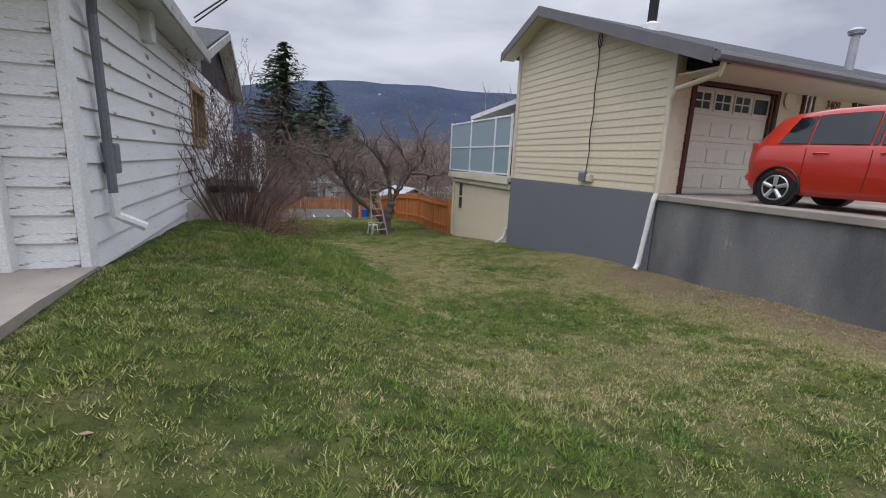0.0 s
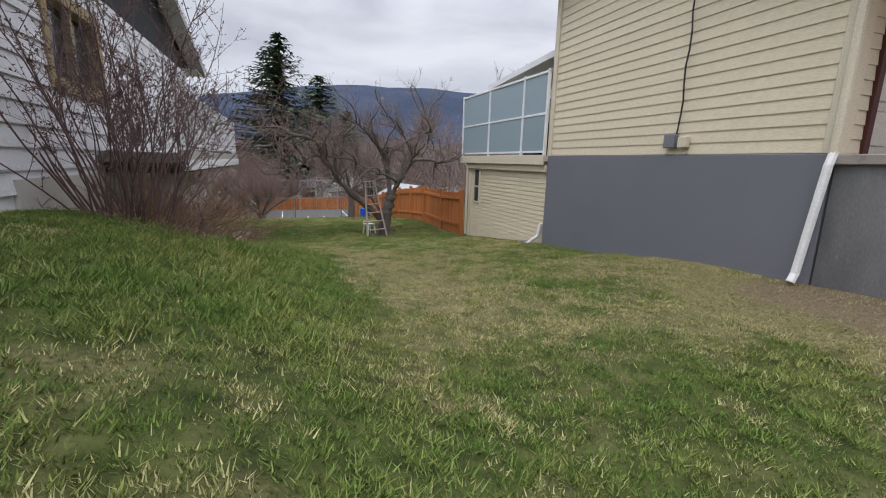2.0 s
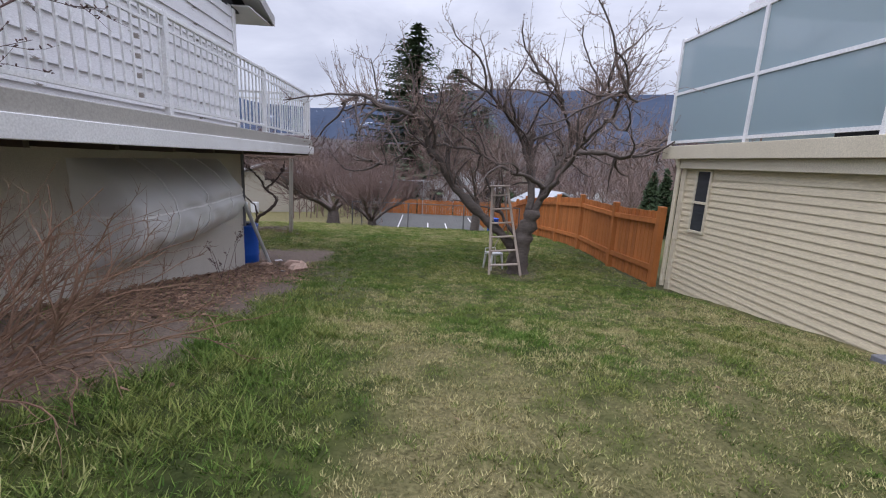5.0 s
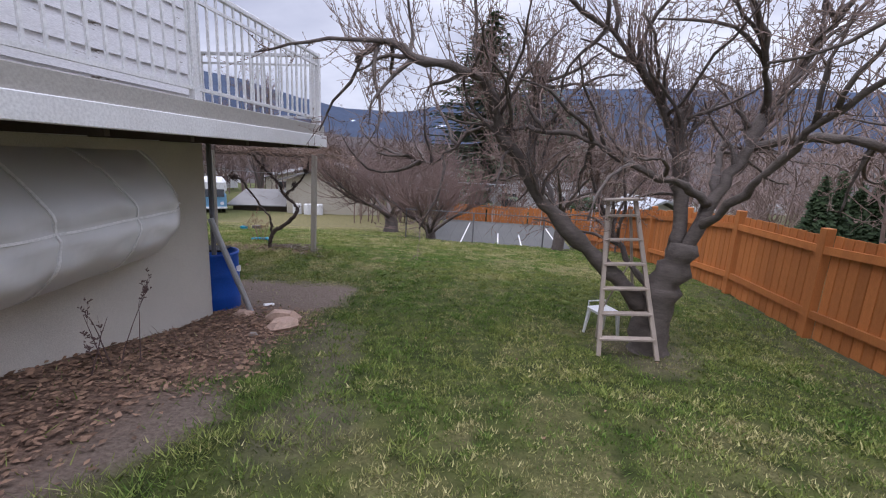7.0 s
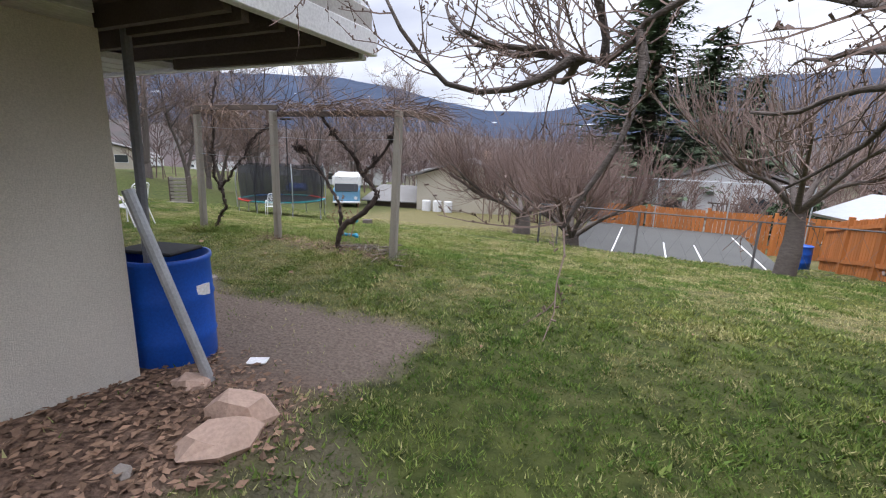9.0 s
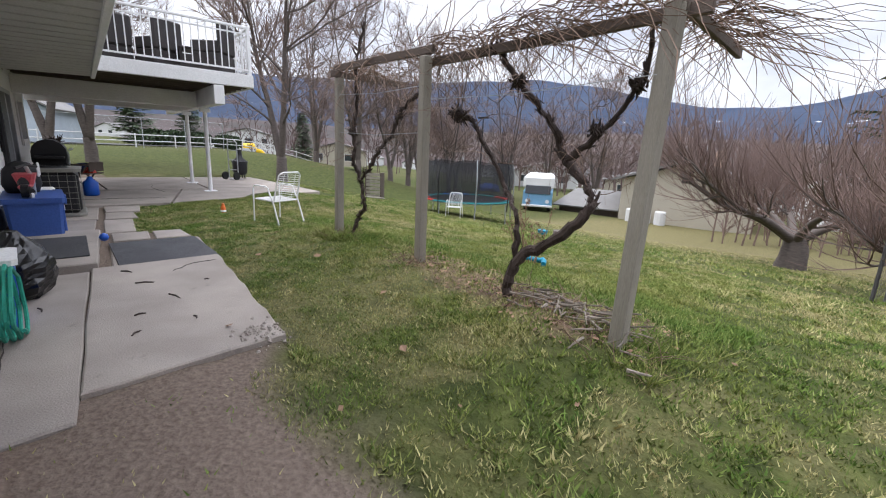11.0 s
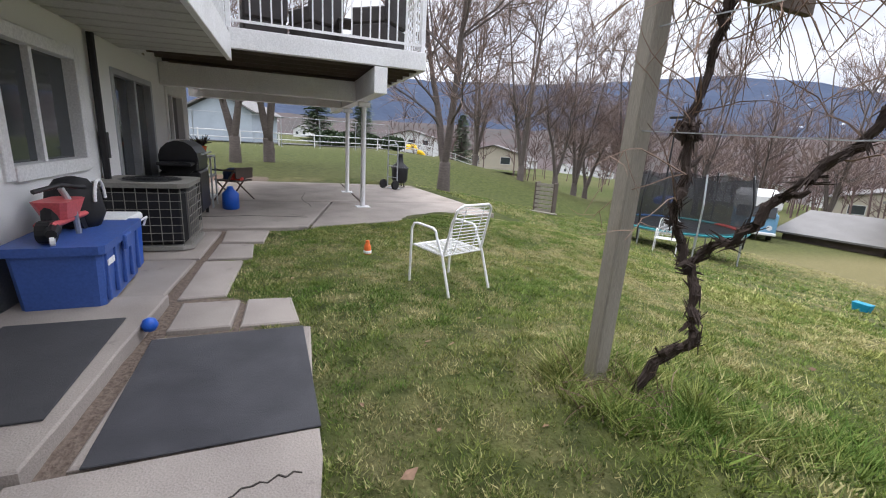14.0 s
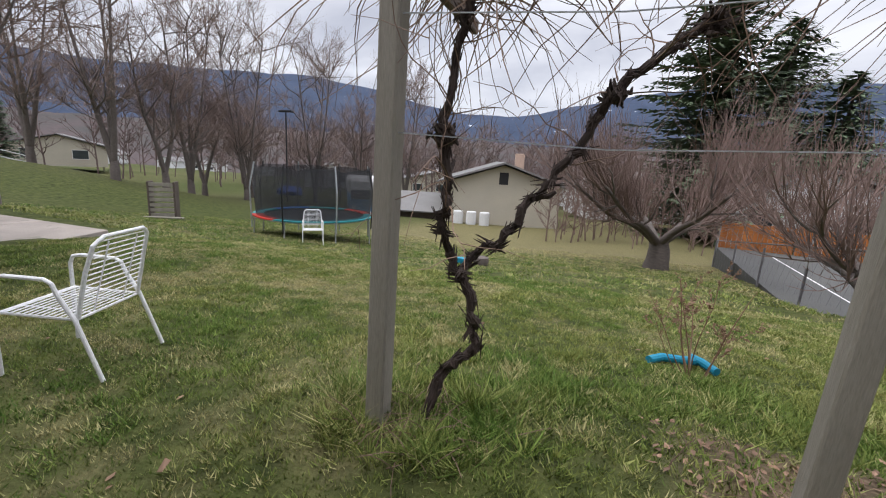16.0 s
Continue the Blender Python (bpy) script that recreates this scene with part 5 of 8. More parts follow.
BAG = mat("shiny black bin liner", (0.012, 0.012, 0.013), None, 9, 0.22, bump=0.9, fine=14, spec=0.5)
rb = solid("rubbish_bag", me, BAG, at(-4.86, 17.06, TOP - 0.01), "shiny black full rubbish bag", "rubbish bag")
rb.scale = (0.88, 0.9, 0.92)
box = thing("recycling_box", at(-4.30, 17.02, TOP - 0.01, 5), "blue plastic recycling box", "box")
part("tub", rbox_taper(B(), 0.4, 0.22, 0.42, 0, 0.86), BLUE_BARREL, box)
part("rim", rbox_taper(B(), 0.44, 0.26, 0.04, 0.42, 0.98), WHITE, box)
HOSE = mat("green hose", (0.03, 0.30, 0.22), None, 5, 0.5, bump=0.05)
reel = thing("garden_hose", at(-3.90, 17.05, TOP - 0.01), "coiled green garden hose with white reel", "hose")
coil = []
for i in range(160):
    a = i * 0.31
    coil.append(((0.20 + 0.03 * math.sin(i * 0.9)) * math.cos(a), -0.1 + 0.0014 * i, 0.24 + (0.20 + 0.03 * math.sin(i * 1.3)) * math.sin(a)))
part("hose", B().path(coil, 0.012, 6), HOSE, reel)
part("stand", B().path([(-0.22, -0.12, 0.0), (-0.05, -0.12, 0.5), (0.05, -0.12, 0.5), (0.22, -0.12, 0.0)], 0.015, 6), WHITE, reel)
part("stand", B().path([(-0.22, -0.24, 0.0), (-0.05, -0.17, 0.5), (0.05, -0.17, 0.5), (0.22, -0.24, 0.0)], 0.015, 6), WHITE, reel)
# dark twigs, chips and a fallen leaf lying on the slab
for u, v, L, a in ((-5.2, 17.75, 0.12, 40), (-4.75, 17.85, 0.14, 70), (-4.25, 18.0, 0.16, 20), (-3.95, 17.75, 0.07, 100), (-3.7, 18.05, 0.06, 10), (-4.6, 18.3, 0.04, 50), (-3.6, 17.7, 0.08, 140), (-4.4, 17.2, 0.1, 15), (-5.1, 17.2, 0.06, 80)):
    solid("dry_twig", B().path([(-L / 2, 0, 0.006), (0, 0.01, 0.009), (L / 2, 0, 0.006)], [0.006, 0.007, 0.004], 5), VINE, at(u, v, TOP, a), "short dark dry twig lying on concrete", "twig", "twigs on the slab")

# barbecue, camp chair, buckets under the deck
bbq = thing("barbecue", at(-11.0, 17.1, TOP + 0.01), "black lidded gas barbecue on cart", "barbecue")
part("cart", B().box(-0.36, 0.36, -0.25, 0.25, 0.1, 0.68, 0.02), BLACK_PLASTIC, bbq)
part("lid", B().path([(-0.38, 0, 0.86), (0.38, 0, 0.86)], [0.24, 0.24], 14), BLACK_PLASTIC, bbq)
part("firebox", B().box(-0.38, 0.38, -0.24, 0.24, 0.68, 0.88, 0.03), BLACK_PLASTIC, bbq)
part("handle", B().path([(-0.25, 0.26, 0.92), (-0.25, 0.31, 0.94), (0.25, 0.31, 0.94), (0.25, 0.26, 0.92)], 0.012, 6), GALV, bbq)
for s in (-1, 1):
    part("side_shelf", B().box(s * 0.40, s * 0.68, -0.2, 0.2, 0.78, 0.82, 0.01), BLACK_PLASTIC, bbq)
for x in (-0.32, 0.32):
    for y in (-0.2, 0.2):
        part("leg", B().box(x - 0.02, x + 0.02, y - 0.02, y + 0.02, 0, 0.12), BLACK_PLASTIC, bbq)
shelf = thing("metal_shelf", at(-12.0, 17.15, TOP + 0.01), "grey metal shelf with flower pots", "shelf")
for z in (0.15, 0.5, 0.82):
    part("shelf", B().box(-0.25, 0.25, -0.18, 0.18, z, z + 0.025, 0.004), GALV, shelf)
for x in (-0.24, 0.24):
    for y in (-0.17, 0.17):
        part("leg", B().box(x - 0.012, x + 0.012, y - 0.012, y + 0.012, 0, 0.85), GALV, shelf)
for k, (x, z, mt, lb) in enumerate(((-0.08, 0.845, ORANGE_PLASTIC, "orange plastic pot of dry plant"), (0.12, 0.525, BLUE_BARREL, "blue plastic tub on metal shelf"), (-0.12, 0.525, WHITE, "white plastic bucket on metal shelf"))):
    pt = thing("plant_pot" if k == 0 else "bucket", at(-12.0 + x, 17.15, TOP + 0.01 + z), lb, "pot" if k == 0 else "bucket")
    part("pot", B().lathe([(0.06, 0), (0.085, 0.14), (0.092, 0.15), (0.08, 0.15), (0.0, 0.12)], 14), mt, pt)
    if k == 0:
        b = B()
        for i in range(40):
            a, t_ = random.uniform(0, 6.3), random.uniform(0.05, 0.2)
            b.path([(0, 0, 0.12), (t_ * 0.5 * math.cos(a), t_ * 0.5 * math.sin(a), 0.2), (t_ * math.cos(a), t_ * math.sin(a), 0.2 + random.uniform(0, 0.15))], [0.008, 0.012, 0.004], 4)
        part("plant", b, VINE, pt)
solid("water_jug", B().lathe([(0.1, 0), (0.13, 0.02), (0.13, 0.26), (0.06, 0.33), (0.04, 0.38)], 16), BLUE_BARREL, at(-11.65, 17.6, TOP + 0.01), "blue plastic water jug on patio", "jug", smooth=True)
cc = thing("folding_chair", at(-12.75, 17.55, TOP + 0.01, -30), "brown folding chair piled with blue and red cloth", "chair")
part("seat", B().box(-0.25, 0.25, -0.22, 0.22, 0.36, 0.39, 0.008), DARK_WOOD, cc)
part("backrest", B().box(-0.25, 0.25, 0.2, 0.23, 0.42, 0.62, 0.008), DARK_WOOD, cc)
for x in (-0.25, 0.25):
    part("leg", B().path([(x, -0.24, 0), (x, 0.22, 0.6)], 0.015, 6), DARK_WOOD, cc)
    part("leg", B().path([(x, 0.24, 0), (x, -0.22, 0.4)], 0.015, 6), DARK_WOOD, cc)
    part("armrest", B().box(x - 0.03, x + 0.03, -0.25, 0.22, 0.55, 0.58, 0.006), DARK_WOOD, cc)
def lump(r, h, seed, n=14):
    b = B()
    vs = []
    rows_ = 7
    for j in range(rows_ + 1):
        c = j / rows_
        for i in range(n):
            a = 2 * math.pi * i / n
            rr = r * math.cos(c * math.pi / 2 * 0.96) ** 0.6 * (1 + 0.28 * nz(math.cos(a) * 1.5 + seed, math.sin(a) * 1.5, 1.0, c * 3))
            vs.append((rr * math.cos(a), rr * math.sin(a), h * math.sin(c * math.pi / 2) * (1 + 0.12 * nz(a, c, 2.0, seed))))
    return b.add(vs, [(j * n + i, j * n + (i + 1) % n, (j + 1) * n + (i + 1) % n, (j + 1) * n + i) for j in range(rows_) for i in range(n)] + [tuple(range(n))[::-1], tuple(range(rows_ * n, rows_ * n + n))])
NAVY = mat("navy cloth", (0.025, 0.04, 0.10), None, 6, 0.95, bump=0.4)
solid("blanket", lump(0.2, 0.2, 3), NAVY, at(-12.80, 17.55, TOP + 0.40), "crumpled navy cloth on folding chair", "cloth")
solid("blanket", lump(0.12, 0.12, 5), RED_PLASTIC, at(-12.62, 17.62, TOP + 0.40), "crumpled red cloth on folding chair", "cloth")
# hand truck and chiminea at the patio's edge
ht = thing("hand_truck", at(-15.15, 21.15, TOP + 0.02, 35), "galvanised two-wheel hand truck standing upright", "hand truck")
for x in (-0.17, 0.17):
    part("rail", B().path([(x, 0, 0.05), (x, 0, 1.12), (x * 0.6, -0.05, 1.22)], 0.017, 8), GALV, ht)
    part("wheel", B().path([(x * 1.25 - 0.03, -0.12, 0.12), (x * 1.25 + 0.03, -0.12, 0.12)], 0.12, 16), RUBBER, ht)
for z in (0.3, 0.6, 0.9, 1.15):
    part("crossbar", B().path([(-0.17, 0, z), (0.17, 0, z)], 0.012, 6), GALV, ht)
part("toe_plate", B().box(-0.2, 0.2, 0, 0.2, 0.0, 0.012), GALV, ht)
fp = thing("fire_pot", at(-15.75, 21.5, TOP + 0.02), "black cast iron garden stove", "stove")
part("body", B().lathe([(0.17, 0.1), (0.22, 0.2), (0.23, 0.5), (0.2, 0.58), (0.1, 0.66), (0.07, 0.86), (0.09, 0.9), (0.0, 0.92)], 16), BLACK_PLASTIC, fp, "", None, True)
part("rim", B().lathe([(0.24, 0.5), (0.26, 0.52), (0.24, 0.55)], 16), BLACK_PLASTIC, fp)
for a in (0.5, 2.6, 4.7):
    part("leg", B().path([(0.15 * math.cos(a), 0.15 * math.sin(a), 0.15), (0.2 * math.cos(a), 0.2 * math.sin(a), 0.0)], 0.02, 6), BLACK_PLASTIC, fp)
# chairs on the upper deck
RATTAN = mat("dark wicker", (0.045, 0.04, 0.04), None, 30, 0.7, bump=0.5)
deckchair = thing("wicker_chair", at(-11.6, 19.0, 0.90, -60), "dark wicker armchair on upper deck", "chair", "deck chairs")
part("seat", B().box(-0.32, 0.32, -0.3, 0.3, 0.0, 0.42, 0.03), RATTAN, deckchair)
part("backrest", B().box(-0.32, 0.32, 0.24, 0.32, 0.42, 1.0, 0.03), RATTAN, deckchair)
for x in (-0.32, 0.25):
    part("armrest", B().box(x, x + 0.07, -0.3, 0.26, 0.42, 0.64, 0.02), RATTAN, deckchair)
for u, v, r in ((-11.8, 18.2, -80), (-11.0, 19.9, -40), (-13.0, 19.9, -20)):
    copy_thing(deckchair, at(u, v, 0.90, r))
tbl = thing("side_table", at(-11.5, 19.55, 0.90), "dark low table on upper deck", "table")
part("tabletop", B().box(-0.3, 0.3, -0.25, 0.25, 0.5, 0.54, 0.01), RATTAN, tbl)
for x in (-0.26, 0.26):
    for y in (-0.21, 0.21):
        part("leg", B().box(x - 0.02, x + 0.02, y - 0.02, y + 0.02, 0, 0.5), RATTAN, tbl)

# ---- barrel, pipe and rock at the corner ----
def drum(m, label, h=0.88, r=0.285, open_top=True):
    d = thing("plastic_drum", m, label, "drum")
    prof = [(r * 0.93, 0), (r, 0.03), (r * 1.0, h * 0.30), (r * 1.03, h * 0.33), (r * 1.0, h * 0.36), (r, h * 0.64), (r * 1.03, h * 0.67), (r * 1.0, h * 0.7), (r * 0.98, h - 0.05), (r * 1.02, h - 0.03), (r * 1.02, h)]
    if open_top:
        prof += [(r * 0.95, h), (r * 0.93, h * 0.72), (0.0, h * 0.70)]
    else:
        prof += [(r * 0.9, h), (r * 0.88, h - 0.02), (0, h - 0.02)]
    part("body", B().lathe(prof, 28), BLUE_BARREL, d, "", None, True)
    return d


dr = drum(at(-1.62, 16.99, -1.76), "blue plastic drum standing open under deck corner")
part("water", B().lathe([(0.0, 0.70), (0.26, 0.70), (0.26, 0.705), (0.0, 0.705)], 20), DARK, dr)
part("label_sticker", B().box(0.272, 0.282, 0.02, 0.12, 0.60, 0.68), WHITE, dr)
solid("barrel_lid", B().box(-0.22, 0.22, -0.16, 0.16, 0, 0.025, 0.008), DARK, at(-1.72, 17.02, -0.875, 15), "dark board lying across the drum", "board")
solid("downpipe", B().path([(0, 0, 0.0), (-0.42, -0.16, 1.32)], 0.036, 10), GALV, at(-1.03, 16.86, -1.72), "galvanised pipe leaning on house corner", "pipe")
solid("downpipe", B().path([(0, 0, 0.0), (0.0, 0.02, 1.9)], 0.03, 8), GREY_METAL, at(-1.5, 16.80, -1.3), "grey downpipe at house corner", "pipe")


def facet(r, h, seed):
    """An angular broken stone."""
    q = random.Random(seed)
    b = B()
    n = 7
    vs = []
    for z, k in ((0, 0.9), (h * 0.55, 1.0), (h, 0.66)):
        for i in range(n):
            a = 2 * math.pi * (i + q.uniform(-0.25, 0.25)) / n
            rr = r * k * q.uniform(0.78, 1.15)
            vs.append((rr * 1.25 * math.cos(a), rr * 0.85 * math.sin(a), z + (q.uniform(-0.2, 0.2) * h if z else 0)))
    return b.add(vs, [(j * n + i, j * n + (i + 1) % n, (j + 1) * n + (i + 1) % n, (j + 1) * n + i) for j in (0, 1) for i in range(n)] + [tuple(range(2 * n, 3 * n)), tuple(range(n))[::-1]])


def stone(m, r, h, seed, label, material=ROCK, name="rock"):
    return solid(name, facet(r, h, seed), material, m, label, "rock")


stone(on(-0.50, 16.66, 20, -0.04), 0.17, 0.15, 2.1, "pinkish angular garden rock")
stone(on(-0.38, 16.42, 60, -0.04), 0.18, 0.14, 7.4, "pale flat sandstone rock")
stone(on(-1.1, 16.75, 0, -0.03), 0.12, 0.08, 9.0, "small tan rock by drum")
stone(on(-0.55, 16.05, 0, -0.02), 0.05, 0.05, 4.0, "small grey stone in leaf litter", CONCRETE)
solid("paper_scrap", B().box(-0.07, 0.07, -0.05, 0.05, 0, 0.006), WHITE, on(-1.0, 17.2, 30, 0.01), "scrap of white paper on soil", "litter")

# ---- white metal garden chair ----
gc = thing("garden_chair", on(-7.41, 19.90, -68), "white metal garden chair with slatted wire seat", "chair")
for s in (-1, 1):
    x = 0.27 * s
    part("leg", B().path([(x * 1.02, -0.28, 0.0), (x * 1.02, -0.27, 0.60), (x, -0.24, 0.655), (x, -0.18, 0.665), (x, 0.05, 0.655), (x, 0.09, 0.63), (x, 0.13, 0.52)], 0.013, 8), WHITE_METAL, gc)
    part("leg", B().path([(x * 1.02, 0.33, 0.0), (x, 0.20, 0.40), (x, 0.12, 0.55)], 0.013, 8), WHITE_METAL, gc)
    part("back_post", B().path([(x * 0.92, 0.20, 0.40), (x * 0.90, 0.27, 0.70), (x * 0.84, 0.32, 0.87), (x * 0.70, 0.335, 0.905)], 0.013, 8), WHITE_METAL, gc)
part("seat_frame", B().path([(-0.26, -0.25, 0.42), (0.26, -0.25, 0.42), (0.26, 0.20, 0.40), (-0.26, 0.20, 0.40), (-0.26, -0.25, 0.42)], 0.010, 6), WHITE_METAL, gc)
part("top_rail", B().path([(-0.19, 0.335, 0.90), (-0.165, 0.34, 0.92), (0.165, 0.34, 0.92), (0.19, 0.335, 0.90)], 0.013, 8), WHITE_METAL, gc)
sw = B().path([(-0.26, 0, 0), (0.26, 0, 0)], 0.0045, 5).mesh("slat")
for i in range(13):
    part("slat", sw, WHITE_METAL, gc, "", pose(0, -0.23 + i * 0.035, 0.42 - i * 0.0017))
for i in range(13):
    f = i / 12
    part("slat", sw, WHITE_METAL, gc, "", pose(0, 0.21 + 0.12 * f, 0.47 + 0.42 * f) @ Matrix.Diagonal((0.95 - 0.18 * f, 1, 1, 1)))
for x in (-0.12, 0.12):
    part("stay", B().path([(x, -0.24, 0.415), (x, 0.19, 0.395), (x, 0.33, 0.88)], 0.005, 5), WHITE_METAL, gc)
gc.scale = (0.92, 0.92, 0.87)
# toys on the lawn
tc_ = thing("toy_cone", on(-8.55, 19.34), "small orange plastic toy bottle on grass", "toy")
part("body", B().lathe([(0.055, 0), (0.06, 0.02), (0.05, 0.12), (0.03, 0.17), (0.028, 0.2), (0.0, 0.205)], 12), ORANGE_PLASTIC, tc_)
tc_.scale = (0.75, 0.75, 0.8)
part("band", B().lathe([(0.062, 0.02), (0.064, 0.05), (0.058, 0.06)], 12), WHITE, tc_)
solid("toy_ball", B().lathe([(0.0, 0.0), (0.035, 0.015), (0.05, 0.05), (0.035, 0.085), (0.0, 0.1)], 12), BLUE_BARREL, at(-6.78, 17.64, TOP), "small blue toy ball on slab", "ball", smooth=True)
nd = thing("pool_noodle", on(-3.95, 22.05, 25), "two turquoise foam pool noodles on grass", "pool noodle")
part("tube", B().path([(-0.26, 0.02, 0.05), (-0.1, 0.08, 0.055), (0.08, 0.04, 0.05), (0.24, 0.02, 0.05)], 0.042, 10), TEAL, nd)
part("tube", B().path([(0.2, 0.08, 0.06), (0.25, -0.02, 0.06), (0.28, -0.2, 0.05)], 0.042, 10), TEAL, nd)
nd.scale = (0.8, 0.8, 0.8)
solid("toy_dumper", rbox_taper(B(), 0.25, 0.16, 0.14, 0, 0.8, 0.02), TEAL, on(-7.5, 27.0), "small turquoise toy on grass", "toy")
solid("log_round", B().lathe([(0.16, 0), (0.17, 0.1), (0.16, 0.18), (0.0, 0.185)], 14), BARK, on(-7.1, 27.2), "short sawn log lying on lawn", "log")

# ---- arbor ----
arbor = thing("arbor", on(-1.78, 20.35), "weathered timber grape arbor with three posts", "arbor")
ai = arbor.matrix_basis.inverted()
AP = ((-1.60, 20.02), (-3.80, 20.10), (-5.42, 20.0))
ATOP = 0.42
for (u, v), lean in zip(AP, ((-2.0, 0.6), (1.0, 1.2), (-0.6, 0.4))):
    x, y = xy(u, v)
    g = ground_z(u, v)
    part("post", B().box(-0.045, 0.045, -0.045, 0.045, -0.25, ATOP - g, 0.008), POST_WOOD, arbor, "", ai @ pose(x, y, g, lean[0], lean[1], TURN21))


def beam_at(u0, v0, u1, v1, z, over=0.1):
    L = math.hypot(u1 - u0, v1 - v0)
    ang = math.degrees(math.atan2(v1 - v0, u1 - u0))
    part("beam", B().box(-over, L + over, -0.02, 0.02, 0, 0.075, 0.005), BEAM_WOOD, arbor, "", ai @ at(u0, v0, z, ang))


beam_at(-1.52, 20.16, -3.80, 20.18, ATOP - 0.07)
beam_at(-3.80, 20.10, -5.38, 20.0, ATOP + 0.02)
beam_at(-5.38, 20.0, -5.42, 20.9, ATOP - 0.05)
beam_at(-1.56, 20.2, -1.7, 21.4, ATOP - 0.05)
for (a, c), z in ((((-1.6, 20.02), (-3.8, 20.1)), 0.05), (((-3.8, 20.1), (-5.38, 20.0)), -0.25), (((-3.8, 20.1), (-5.38, 20.0)), 0.18)):
    part("wire", B().path([(*xy(*a), z), (*xy((a[0] + c[0]) / 2, (a[1] + c[1]) / 2), z - 0.03), (*xy(*c), z)], 0.003, 4), GALV, arbor, "", ai)

# ---- ladder and stool at the apple tree ----
LH = 1.72
lad = thing("step_ladder", on(3.62, 16.50, -2), "old bare wooden step ladder leaning on apple tree", "ladder")
lad.matrix_basis = lad.matrix_basis @ pose(0, 0, 0, 0, -5, 0)
for s in (-1, 1):
    part("rail", B().path([(0.31 * s, 0.0, 0.0), (0.15 * s, 0.55, LH)], 0.032, 4), LADDER_WOOD, lad)
    part("back_leg", B().path([(0.22 * s, 0.62, 0.0), (0.10 * s, 0.55, LH - 0.1)], 0.02, 4), LADDER_WOOD, lad)
for i in range(6):
    f = 0.12 + i * 0.155
    w_, y, z = 0.31 - 0.16 * f, 0.55 * f, LH * f
    part("step", B().box(-w_, w_, y - 0.05, y + 0.05, z, z + 0.022, 0.003), LADDER_WOOD, lad)
part("top_step", B().box(-0.2, 0.2, 0.45, 0.66, LH, LH + 0.025, 0.004), LADDER_WOOD, lad)
part("brace", B().path([(-0.2, 0.62, 0.3), (0.14, 0.58, 1.0)], 0.012, 4), LADDER_WOOD, lad)
part("brace", B().path([(0.2, 0.62, 0.3), (-0.14, 0.58, 1.0)], 0.012, 4), LADDER_WOOD, lad)
st = thing("plastic_stool", on(3.50, 17.25, 25), "low white plastic stool beside apple tree", "stool")
part("top", rbox_taper(B(), 0.36, 0.36, 0.04, 0.38, 0.96), WHITE_METAL, st)
for x in (-0.14, 0.14):
    for y in (-0.14, 0.14):
        part("leg", B().path([(x * 1.25, y * 1.25, 0), (x, y, 0.38)], [0.022, 0.035], 6), WHITE_METAL, st)
st.scale = (0.85, 0.85, 0.85)
part("back_loop", B().path([(-0.15, 0.15, 0.4), (-0.15, 0.17, 0.5), (0.15, 0.17, 0.5), (0.15, 0.15, 0.4)], 0.012, 6), WHITE_METAL, st)

